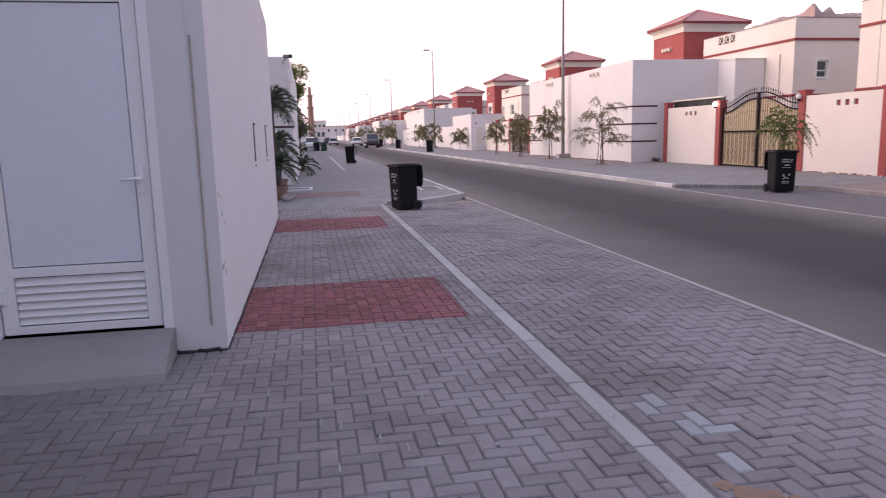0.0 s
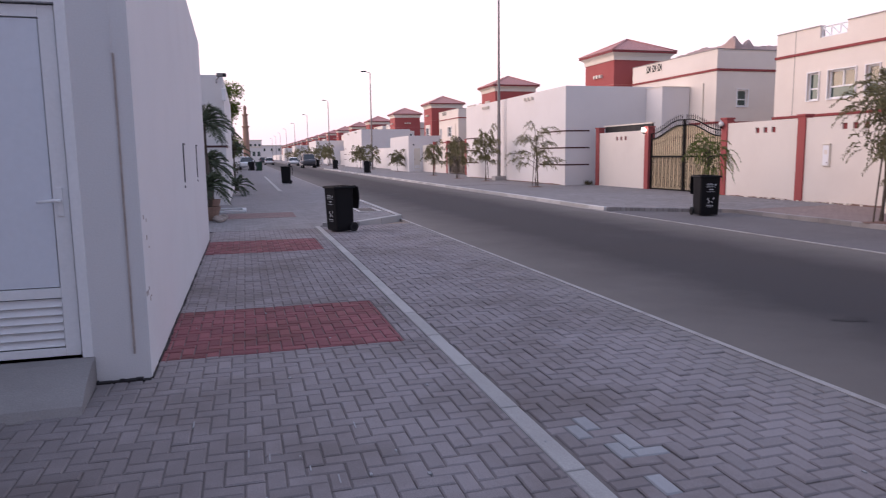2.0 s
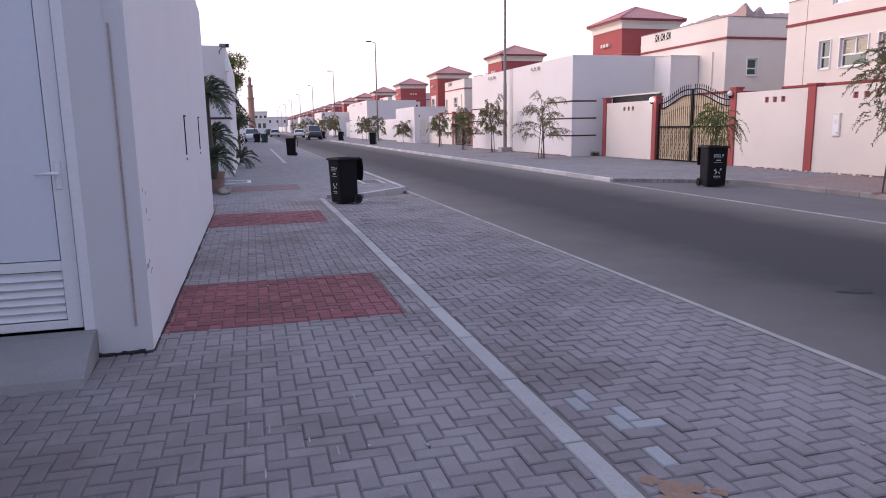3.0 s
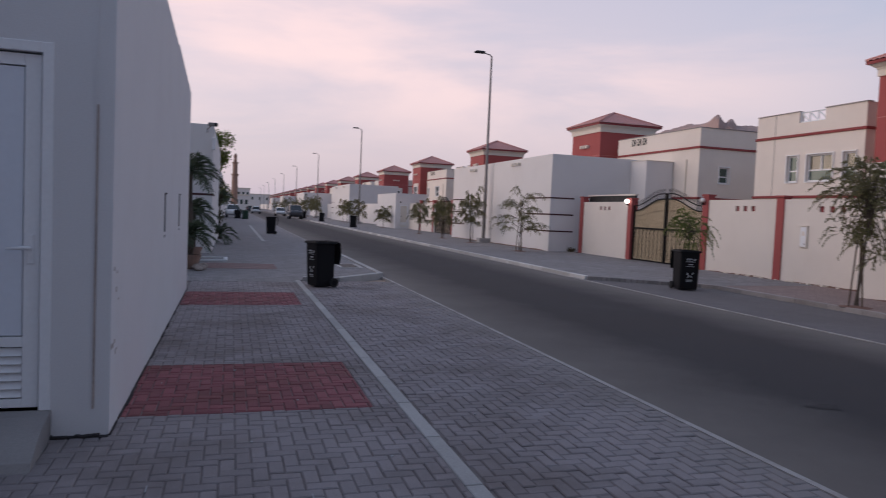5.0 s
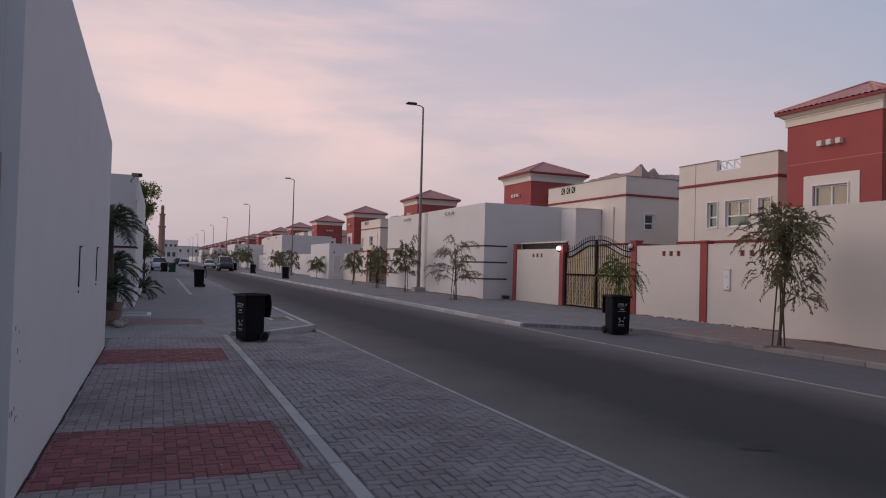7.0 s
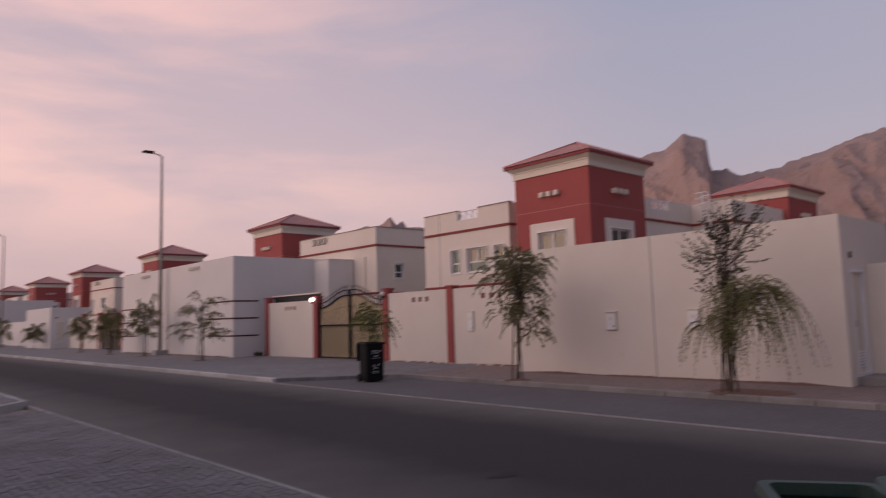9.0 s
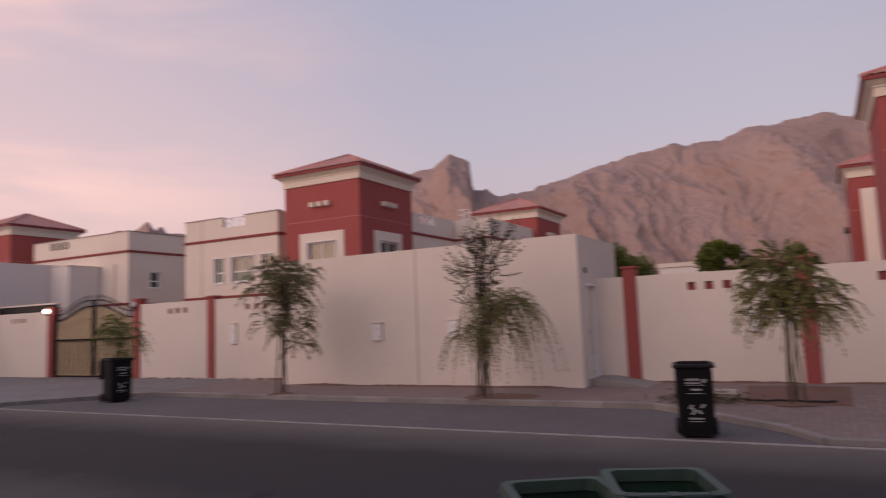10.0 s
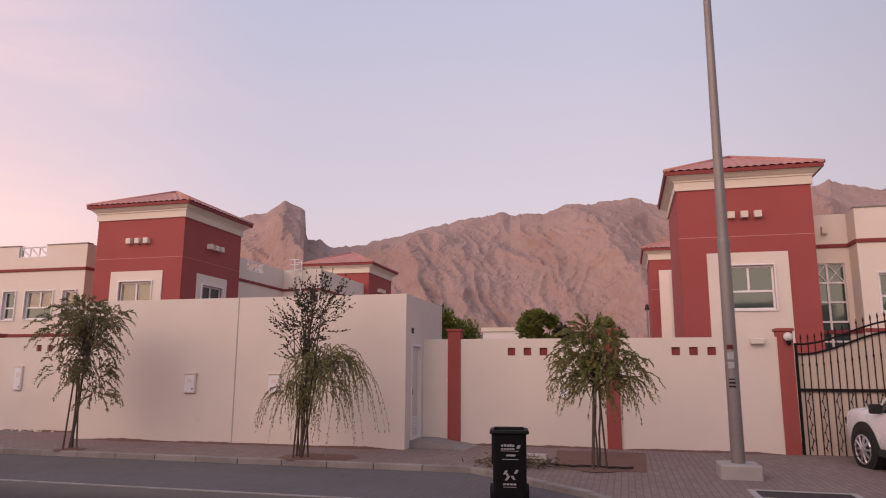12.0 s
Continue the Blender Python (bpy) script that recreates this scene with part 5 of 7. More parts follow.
wheeled_bin(pose(3.28, 1.44, 0, 0, 0, 123), GR, M_BINGREEN, 0.46, 0.50, 0.87, M_RIMGREEN, prints=False)
wheeled_bin(pose(3.585, 1.115, 0, 0, 0, 113), GR, M_BINGREEN, 0.46, 0.50, 0.875, M_RIMGREEN, prints=False)
for x, y, mat in ((0.9, 88, M_BIN), (1.75, 86, M_BINGREEN)):
    wheeled_bin(pose(x, y, 0, 0, 0, 30), "dark plastic wheeled bin far along the footway", mat, 0.6, 0.62, 1.05, prints=False)
for x, y in ((10.6, 62), (10.5, 84), (10.4, 104)):
    wheeled_bin(pose(x, y, 0.1, 0, 0, -20), "black plastic wheeled bin beside the far kerb", M_BIN, 0.58, 0.62, 1.05, prints=False)

# ---- gates ----
def arch(u):
    """Height of a gate's top rail along its width, 0..1: flat ends, an S up to the middle."""
    k = min(1.0, max(0.0, (0.5 - abs(u - 0.5)) / 0.40 - 0.08))
    k = k * k * (3 - 2 * k)
    return 2.36 + 0.46 * k


def iron_gate(y0, y1, label, dz=0.0, sheet=None):
    g = thing("double_gate", label, "gate")
    x = FW + 0.06
    for side in (0, 1):
        a, b = (y0 + 0.02, (y0 + y1) / 2 - 0.012) if side == 0 else ((y0 + y1) / 2 + 0.012, y1 - 0.02)
        uu = lambda y: (y - y0) / (y1 - y0)
        z0 = 0.14 + dz
        bm = bmesh.new()
        box(bm, x - 0.025, x + 0.025, a, a + 0.05, z0, arch(uu(a)) + dz - 0.0)
        box(bm, x - 0.025, x + 0.025, b - 0.05, b, z0, arch(uu(b)) + dz + 0.02)
        box(bm, x - 0.02, x + 0.02, a + 0.05, b - 0.05, z0, z0 + 0.05)
        box(bm, x - 0.02, x + 0.02, a + 0.05, b - 0.05, 1.42 + dz, 1.48 + dz)
        leafo = part("leaf", bm, M_IRON, g, "black iron gate leaf frame")
        for off in (0.0, -0.20):
            pts = [(x, a + (b - a) * k / 16, arch(uu(a + (b - a) * k / 16)) + dz + off) for k in range(17)]
            bm = bmesh.new()
            path_tube(bm, pts, [0.022] * 17, 6)
            part("top_rail", bm, M_IRON, leafo, "curved black iron rail")
        count = 17
        for k in range(1, count):
            y = a + (b - a) * k / count
            top = arch(uu(y)) + dz
            bm = bmesh.new()
            tube(bm, (x, y, z0 + 0.05), (x, y, top + 0.10), 0.0115, sides=6)
            tube(bm, (x, y, top + 0.10), (x, y, top + 0.14), 0.018, 0.018, 6)
            tube(bm, (x, y, top + 0.14), (x, y, top + 0.21), 0.018, 0.002, 6)
            zc = (1.48 + dz + top) / 2 + 0.02
            tube(bm, (x, y, zc - 0.05), (x, y, zc), 0.009, 0.02, 6)
            tube(bm, (x, y, zc), (x, y, zc + 0.05), 0.02, 0.009, 6)
            part("bar", bm, M_IRON, leafo, "black iron bar with a spear tip")
            if k % 2 == 1:
                bm = bmesh.new()
                yb = y + (b - a) / count / 2
                hw = (b - a) / count * 0.27
                for m in range(4):
                    zb = z0 + 0.12 + m * 0.30
                    pts = []
                    for q in range(15):
                        t = q / 14
                        w = math.sin(t * 2 * math.pi)
                        pts.append((x, yb + hw * w * 0.95, zb + 0.28 * t + 0.05 * math.sin(4 * math.pi * t)))
                    path_tube(bm, pts, [0.008] * 15, 5)
                part("scroll", bm, M_IRON, leafo, "black iron scrollwork")
        bm = bmesh.new()
        lo, hi = [], []
        for k in range(17):
            y = a + 0.02 + (b - a - 0.04) * k / 16
            lo.append((bm.verts.new((x + 0.04, y, z0 + 0.02)), bm.verts.new((x + 0.046, y, z0 + 0.02))))
            zt = arch(uu(y)) + dz - 0.20
            hi.append((bm.verts.new((x + 0.04, y, zt)), bm.verts.new((x + 0.046, y, zt))))
        for k in range(16):
            bm.faces.new((lo[k][0], lo[k + 1][0], hi[k + 1][0], hi[k][0]))
            bm.faces.new((lo[k + 1][1], lo[k][1], hi[k][1], hi[k + 1][1]))
            bm.faces.new((hi[k][0], hi[k + 1][0], hi[k + 1][1], hi[k][1]))
        part("sheet", bm, sheet or M_GATEPANEL, leafo, "beige sheet behind the bars")
    return g


iron_gate(20.86, 25.32, "black iron double gate with sand-yellow sheets, closed, arched top", sheet=M_GATESAND)
iron_gate(-7.30, -2.84, "black iron double gate with beige sheets, closed, arched top", -0.08)
iron_gate(50.0, 54.4, "black iron double gate with beige sheets, closed, arched top")
garden_wall("garden_wall_drive", -14.0, -7.32, 2.40, [], [(-7.46, 2.54)], "cream garden wall beyond the gate")


def wall_lamp(y, z, lit, label):
    l = thing("wall_lamp", label, "lamp", "lamps on the gate pillars")
    bm = bmesh.new()
    tube(bm, (FW - 0.05, y, z - 0.14), (FW - 0.14, y, z - 0.14), 0.018)
    tube(bm, (FW - 0.14, y, z - 0.16), (FW - 0.14, y, z - 0.08), 0.035, 0.05)
    part("bracket", bm, M_IRON, l, "black iron bracket")
    bm = bmesh.new()
    bmesh.ops.create_uvsphere(bm, u_segments=20, v_segments=12, radius=0.09, matrix=Matrix.Translation((FW - 0.14, y, z)))
    part("globe", bm, M_LAMPON if lit else M_GLOBE, l, "lit white globe" if lit else "unlit white globe", smooth=True)


wall_lamp(25.55, 2.53, True, "globe lamp, lit, on a red gate pillar")
wall_lamp(20.72, 2.55, False, "globe lamp, unlit, on a red gate pillar")
wall_lamp(-2.72, 2.42, False, "globe lamp, unlit, on a red gate pillar")
s = thing("wall_vent", "small beige wall vent hood on a cream wall", "vent")
part("hood", boxes((FW - 0.13, FW, -2.28, -2.02, 2.28, 2.40), bevel=0.015), M_TRIM, s)
# dark pipes and rail over the short wall beside the far gate
s = thing("roller_shade", "dark slatted opening above a short wall", "shade")
part("slat", boxes((FW + 0.35, FW + 0.42, 25.7, 29.6, 2.52, 2.80)), M_TRIMBLACK, s)
part("rail", boxes((FW + 0.30, FW + 0.46, 25.65, 29.65, 2.80, 2.86)), M_TRIM, s)
part("leg", boxes((FW + 0.35, FW + 0.41, 25.7, 25.76, -0.1, 2.52)), M_STEEL, s)
part("leg", boxes((FW + 0.35, FW + 0.41, 29.5, 29.56, -0.1, 2.52)), M_STEEL, s)


def meter_box(x, y, z0, z1, w):
    b = thing("meter_box", "small white metal meter box on a cream wall", "box", "meter boxes")
    part("case", boxes((x - 0.05, x, y - w / 2, y + w / 2, z0, z1), bevel=0.008), M_TRIM, b)
    part("door", boxes((x - 0.062, x - 0.05, y - w / 2 + 0.025, y + w / 2 - 0.025, z0 + 0.025, z1 - 0.025), bevel=0.004), M_FRAME, b)
    part("label", boxes((x - 0.065, x - 0.062, y - 0.06, y + 0.05, z0 + (z1 - z0) * 0.55, z0 + (z1 - z0) * 0.75)), M_CREAM, b)
    part("lock", boxes((x - 0.068, x - 0.062, y - w / 2 + 0.05, y - w / 2 + 0.08, z0 + 0.08, z0 + 0.12)), M_STEEL, b)
    part("hood", boxes((x - 0.075, x, y - w / 2 - 0.015, y + w / 2 + 0.015, z1, z1 + 0.018)), M_TRIM, b)


meter_box(AX, 10.07, 1.19, 1.62, 0.30)
meter_box(AX, 7.96, 1.20, 1.62, 0.30)
meter_box(FW, 16.25, 1.16, 1.78, 0.26)
meter_box(FW, 1.75, 1.15, 1.6, 0.3)
for y, z in ((9.85, 0.62), (8.25, 0.60)):
    s = thing("socket_plate", "small pale patched plate low on a wall", "plate")
    part("plate", boxes((AX - 0.008, AX, y - 0.07, y + 0.07, z - 0.05, z + 0.05), bevel=0.003), M_TRIM, s)

# ---- street lamps ----
def street_lamp(x, y, z=0.1, base=True):
    l = thing("street_lamp", "tall grey steel street lamp on a concrete foot", "street lamp", "street lamps", pose(x, y, z))
    bm = bmesh.new()
    tube(bm, (0, 0, 0.2), (0, 0, 3.75), 0.106, 0.098, 16, cap=False)
    tube(bm, (0, 0, 3.75), (0, 0, 3.84), 0.104, 0.088, 16, cap=False)
    tube(bm, (0, 0, 3.84), (0, 0, 10.8), 0.086, 0.05, 16, cap=False)
    part("pole", bm, M_STEEL, l, smooth=True)
    bm = bmesh.new()
    path_tube(bm, [(0, 0, 10.75), (-0.1, 0, 10.86), (-0.55, 0, 10.93)], [0.04, 0.035, 0.03], 8)
    part("arm", bm, M_STEEL, l)
    bm = bmesh.new()
    loft(bm, [rounded(-1.05, -0.45, -0.13, 0.13, 10.90, 0.08), rounded(-1.07, -0.42, -0.15, 0.15, 10.95, 0.09), rounded(-0.95, -0.42, -0.10, 0.10, 11.02, 0.06)])
    bmesh.ops.holes_fill(bm, edges=bm.edges[:])
    part("head", bm, M_TRIMBLACK, l, "flat lamp head")
    if base:
        part("foot", boxes((-0.33, 0.33, -0.30, 0.30, -0.15, 0.24), bevel=0.025), M_CONCRETE, l, "pale concrete foot")
    return l


pole = street_lamp(12.62, -1.18, 0.06)
for name, z, h, mat in (("sticker", 1.84, 0.11, M_PRINT), ("sticker", 1.70, 0.10, M_PRINT), ("sticker", 2.0, 0.07, M_BAND), ("stencil", 1.40, 0.03, M_TRIMBLACK), ("stencil", 1.46, 0.03, M_TRIMBLACK), ("stencil", 1.52, 0.02, M_TRIMBLACK)):
    bm = bmesh.new()
    r = 0.1055
    ring = [(r * math.cos(radians(a)), r * math.sin(radians(a))) for a in range(140, 206, 11)]
    lo, hi = [bm.verts.new((a, b, z)) for a, b in ring], [bm.verts.new((a, b, z + h)) for a, b in ring]
    for i in range(len(ring) - 1):
        bm.faces.new((lo[i], hi[i], hi[i + 1], lo[i + 1]))
    bmesh.ops.solidify(bm, geom=bm.faces[:], thickness=0.002)
    part(name, bm, mat, pole, "paper sticker on the pole" if name == "sticker" else "dark stencilled mark")
street_lamp(14.32, 38.35, 0.12)
for k in range(1, 9):
    street_lamp(14.25, 38.35 + 41.5 * k, 0.12)

# ---- trees ----
def tree_parts(parent, seed, h, spread, limbs, twigs, leaves, first, leaf_len, leaf_w, material, droop=1.0, lift=0.6, trunk_r=0.03, top=0.72):
    """Trunk and limbs as one mesh, and a crown of small leaves on drooping twigs."""
    rng = np.random.default_rng(seed)
    bm = bmesh.new()
    lean = rng.normal(size=2) * 0.02 * h
    tp = [Vector((lean[0] * (k / 6) ** 1.5 + 0.02 * math.sin(k * 1.7 + seed), lean[1] * (k / 6) ** 1.5 + 0.02 * math.cos(k * 2.1 + seed), h * top * k / 6)) for k in range(7)]
    path_tube(bm, tp, [trunk_r * (1 - 0.10 * k) for k in range(7)], 7)
    centres, ways = [], []
    for i in range(limbs):
        f = first + (1 - first) * (i + rng.random() * 0.7) / limbs
        start = tp[0].lerp(tp[-1], min(1, f)) if f >= 1 else tp[int(f * 6)].lerp(tp[min(6, int(f * 6) + 1)], f * 6 % 1)
        az = i * 2.4 + rng.normal() * 0.35
        out = Vector((math.cos(az), math.sin(az), 0))
        reach = spread * (0.55 + 0.5 * rng.random()) * (1.1 - 0.35 * f)
        up = h * lift * (0.35 + 0.5 * rng.random()) * (0.45 + 0.55 * f)
        pts = []
        for k in range(7):
            s = k / 6
            fall = droop * reach * 0.55 * s ** 2.6
            p = start + out * reach * s ** 0.9 + Vector((0, 0, up * (s ** 0.8) - fall))
            pts.append(p + Vector(rng.normal(size=3) * 0.012))
        path_tube(bm, pts, [max(0.003, trunk_r * 0.42 * (1 - s / 7)) for s in range(7)], 5)
        for j in range(twigs):
            s = 0.25 + 0.75 * (j + rng.random()) / twigs
            base = pts[min(5, int(s * 6))].lerp(pts[min(6, int(s * 6) + 1)], s * 6 % 1 if s < 1 else 1)
            a2 = az + rng.normal() * 0.95
            tw = Vector((math.cos(a2), math.sin(a2), 0.25 + 0.3 * rng.random()))
            length = (0.34 + 0.42 * rng.random()) * spread * 0.75
            line = []
            for k in range(6):
                q = k / 5
                line.append(base + tw * length * q * (1 - 0.25 * q) + Vector((0, 0, -droop * length * 0.95 * q ** 1.8)))
            path_tube(bm, line, [0.004, 0.0035, 0.003, 0.0026, 0.0022, 0.0018], 3)
            arr = np.array([tuple(p) for p in line])
            t = rng.random(leaves) * 0.95 + 0.05
            idx = np.minimum((t * 5).astype(int), 4)
            fr = (t * 5 - idx)[:, None]
            pos = arr[idx] * (1 - fr) + arr[idx + 1] * fr
            tangent = arr[idx + 1] - arr[idx]
            tangent /= np.linalg.norm(tangent, axis=1, keepdims=True) + 1e-9
            way = tangent * 0.75 + rng.normal(size=(leaves, 3)) * 0.55 + np.array([0, 0, -0.25 * droop])
            centres.append(pos + rng.normal(size=(leaves, 3)) * 0.008)
            ways.append(way)
    part("trunk", bm, M_BARK, parent, "thin grey-brown trunk and limbs")
    c = np.concatenate(centres)
    me = flat_leaves("crown", c, np.concatenate(ways), leaf_len * (0.7 + 0.6 * rng.random(len(c))), leaf_w * (0.7 + 0.6 * rng.random(len(c))), rng)
    me.materials.append(material)
    ob = new("crown", me)
    ob.parent = parent
    ob["label"] = "crown of fine drooping leaves"
    return ob


def stakes(parent, h, n=3, spread=0.16, seed=0):
    rng = random.Random(seed)
    for k in range(n):
        a = 2 * math.pi * k / n + rng.random()
        bm = bmesh.new()
        tube(bm, (spread * math.cos(a), spread * math.sin(a), -0.05), (0.05 * math.cos(a), 0.05 * math.sin(a), h * (0.9 + 0.15 * rng.random())), 0.018, 0.016, 7)
        part("stake", bm, M_STAKE, parent, "timber support stake")


def pit(parent, r, z=0.012):
    bm = bmesh.new()
    rng = random.Random(r)
    ring = [bm.verts.new((r * (0.85 + 0.3 * rng.random()) * math.cos(k * math.pi / 9), r * (0.85 + 0.3 * rng.random()) * math.sin(k * math.pi / 9), 0.004)) for k in range(18)]
    mid = bm.verts.new((0, 0, 0.045))
    for k in range(18):
        bm.faces.new((mid, ring[k], ring[(k + 1) % 18]))
    part("soil", bm, M_PITSOIL, parent, "mound of red sandy soil")


def street_tree(x, y, z, label, seed, h, spread, material=None, n_stakes=3, turn=0, **kw):
    t = thing("young_tree", label, "tree", "young street trees", pose(x, y, z, 0, 0, turn))
    opts = dict(limbs=22, twigs=9, leaves=36, first=0.42, leaf_len=0.11, leaf_w=0.02, droop=1.0, lift=0.55)
    opts.update(kw)
    tree_parts(t, seed, h, spread, material=material or M_LEAF, **opts)
    if n_stakes:
        stakes(t, h * 0.55, n_stakes, seed=seed)
    pit(t, 0.32)
    return t


def lobed_tree(parent, seed, stems, root, lobes, material, leaf_len=0.07, leaf_w=0.024, leaves=24, label="crown of feathery drooping fronds", every=4):
    """Several thin stems, arching limbs, and a crown of leafy fronds gathered in lobes.
    stems: foot x, y, head x, y, z, radius. lobes: centre x, y, z; half widths x, y, z; fronds; their length; droop."""
    rng = np.random.default_rng(seed)
    bm = bmesh.new()
    for fx, fy, hx, hy, hz, r in stems:
        wob = rng.normal(size=(6, 2)) * 0.012
        pts = [(fx + (hx - fx) * k / 5 + wob[k, 0] * (0 < k < 5), fy + (hy - fy) * k / 5 + wob[k, 1] * (0 < k < 5), -0.05 + (hz + 0.05) * k / 5) for k in range(6)]
        path_tube(bm, pts, [r * (1 - 0.09 * k) for k in range(6)], 7)
    centres, ways = [], []
    for cx, cy, cz, rx, ry, rz, count, length, droop in lobes:
        c = Vector((cx, cy, cz))
        for i in range(count):
            d = Vector(rng.normal(size=3)).normalized()
            d.z = d.z * 0.9 + 0.1
            k = 0.25 + 0.5 * rng.random()
            a = c + Vector((d.x * rx, d.y * ry, d.z * rz)) * k
            way = Vector((d.x * rx, d.y * ry, d.z * rz + 0.45 * rz)).normalized()
            size = length * (0.6 + 0.7 * rng.random())
            if i % every == 0:
                r0 = Vector(root) + Vector((0, 0, (rng.random() - 0.6) * 0.35))
                mid = r0.lerp(a, 0.55) + Vector((0, 0, 0.10 * (a - r0).length))
                path_tube(bm, [r0, r0.lerp(mid, 0.5) + Vector((0, 0, 0.02)), mid, a], [0.011, 0.008, 0.006, 0.003], 5)
            line = []
            for q in range(7):
                t = q / 6
                line.append(a + way * size * t * (1 - 0.15 * t * droop) + Vector((0, 0, -droop * size * 0.75 * t ** 2)) + Vector(rng.normal(size=3) * 0.006))
            path_tube(bm, line, [0.0045, 0.004, 0.0035, 0.003, 0.0026, 0.0022, 0.0018], 3)
            arr = np.array([tuple(p) for p in line])
            t = (np.arange(leaves) + rng.random(leaves)) / leaves
            idx = np.minimum((t * 6).astype(int), 5)
            fr = (t * 6 - idx)[:, None]
            pos = arr[idx] * (1 - fr) + arr[idx + 1] * fr
            tangent = arr[idx + 1] - arr[idx]
            tangent /= np.linalg.norm(tangent, axis=1, keepdims=True) + 1e-9
            side = np.cross(tangent, rng.normal(size=3))
            side /= np.linalg.norm(side, axis=1, keepdims=True) + 1e-9
            sign = np.where(np.arange(leaves) % 2 == 0, 1.0, -1.0)[:, None]
            centres.append(pos)
            ways.append(tangent * 0.8 + side * sign * 0.42 + rng.normal(size=(leaves, 3)) * 0.16 + np.array([0, 0, -0.12 * droop]))
    part("trunk", bm, M_BARK, parent, "several thin grey-brown stems and limbs")
    c = np.concatenate(centres)
    me = flat_leaves("crown", c, np.concatenate(ways), leaf_len * (0.7 + 0.6 * rng.random(len(c))), leaf_w * (0.7 + 0.6 * rng.random(len(c))), rng)
    me.materials.append(material)
    ob = new("crown", me)
    ob.parent = parent
    ob["label"] = label
    return ob


TL = "young staked street tree with fine drooping green foliage"
t1 = thing("young_tree", TL, "tree", "young street trees", pose(12.78, 11.5, 0.092))
lobed_tree(t1, 11, [(0, 0.03, 0.0, -0.14, 1.8, 0.024), (0.02, 0.0, -0.02, -0.24, 2.3, 0.03)], (0, -0.20, 1.95),
           [(0, -0.05, 2.72, 0.70, 0.74, 0.42, 115, 0.46, 0.7), (0, -0.48, 2.55, 0.6, 0.52, 0.46, 66, 0.48, 0.85), (0, 0.36, 2.46, 0.6, 0.58, 0.40, 58, 0.46, 0.85),
            (0.05, -0.16, 2.12, 0.5, 0.56, 0.34, 56, 0.42, 0.9), (0, 0.34, 1.62, 0.46, 0.52, 0.30, 42, 0.42, 0.9), (0, -0.44, 1.52, 0.46, 0.42, 0.36, 40, 0.44, 1.0), (0, -0.52, 1.10, 0.3, 0.34, 0.26, 20, 0.40, 1.0)], M_LEAF)
stakes(t1, 1.6, 3, 0.17, 11)
pit(t1, 0.32)
t2 = thing("young_tree", "young staked tree, bare thin top and a weeping lower crown", "tree", "young street trees", pose(12.78, 6.38, 0.092))
lobed_tree(t2, 23, [(0, 0.04, 0, -0.12, 1.85, 0.022), (0, -0.03, 0, -0.30, 1.7, 0.02)], (0, -0.22, 1.6),
           [(0, -0.42, 1.86, 0.45, 0.62, 0.30, 84, 0.60, 1.6), (0, -0.80, 1.72, 0.42, 0.46, 0.24, 56, 0.74, 1.8), (0, -0.20, 1.62, 0.4, 0.40, 0.26, 46, 0.54, 1.7),
            (0, 0.24, 1.26, 0.35, 0.42, 0.22, 40, 0.50, 1.7), (0, -0.45, 1.30, 0.3, 0.5, 0.24, 30, 0.48, 1.7)], M_LEAFOLIVE, 0.058, 0.020, 26, "weeping crown of fine olive leaves")
lobed_tree(t2, 31, [(0, 0.0, 0, 0.04, 2.5, 0.018), (0, 0.02, 0, -0.34, 2.75, 0.016), (0, 0.01, 0, 0.24, 2.4, 0.014), (0, 0.0, 0, -0.12, 3.1, 0.015)], (0, -0.04, 1.7),
           [(0, -0.14, 2.60, 0.60, 0.74, 0.62, 84, 0.36, -0.3), (0, 0.20, 2.30, 0.45, 0.54, 0.44, 40, 0.34, -0.3), (0, -0.34, 2.90, 0.4, 0.50, 0.40, 40, 0.34, -0.3), (0, 0.08, 1.85, 0.3, 0.4, 0.25, 16, 0.3, -0.2)],
           M_LEAFDARK, 0.062, 0.040, 9, "sparse dark upright crown", every=7)
stakes(t2, 1.5, 4, 0.15, 23)
pit(t2, 0.32)
t3 = thing("young_tree", TL, "tree", "young street trees", pose(12.78, 0.98, 0.092))
lobed_tree(t3, 37, [(0, 0.06, 0, 0.02, 1.6, 0.024), (0.03, -0.02, 0, -0.08, 1.55, 0.022), (-0.03, 0.0, 0, 0.0, 1.8, 0.02)], (0, -0.02, 1.5),
           [(0, 0.14, 2.02, 0.55, 0.46, 0.42, 86, 0.40, 0.8), (0, -0.22, 1.94, 0.55, 0.44, 0.40, 80, 0.42, 0.8), (0, 0.40, 1.64, 0.45, 0.38, 0.40, 56, 0.42, 1.1),
            (0, -0.52, 1.62, 0.45, 0.40, 0.38, 54, 0.44, 1.05), (0, -0.05, 1.46, 0.45, 0.60, 0.34, 66, 0.42, 1.1), (0, 0.05, 2.32, 0.40, 0.36, 0.28, 34, 0.34, 0.35)], M_LEAFOLIVE)
stakes(t3, 1.45, 3, 0.16, 37)
pit(t3, 0.32)
t4 = thing("young_tree", TL, "tree", "young street trees", pose(13.3, 17.95, 0.11))
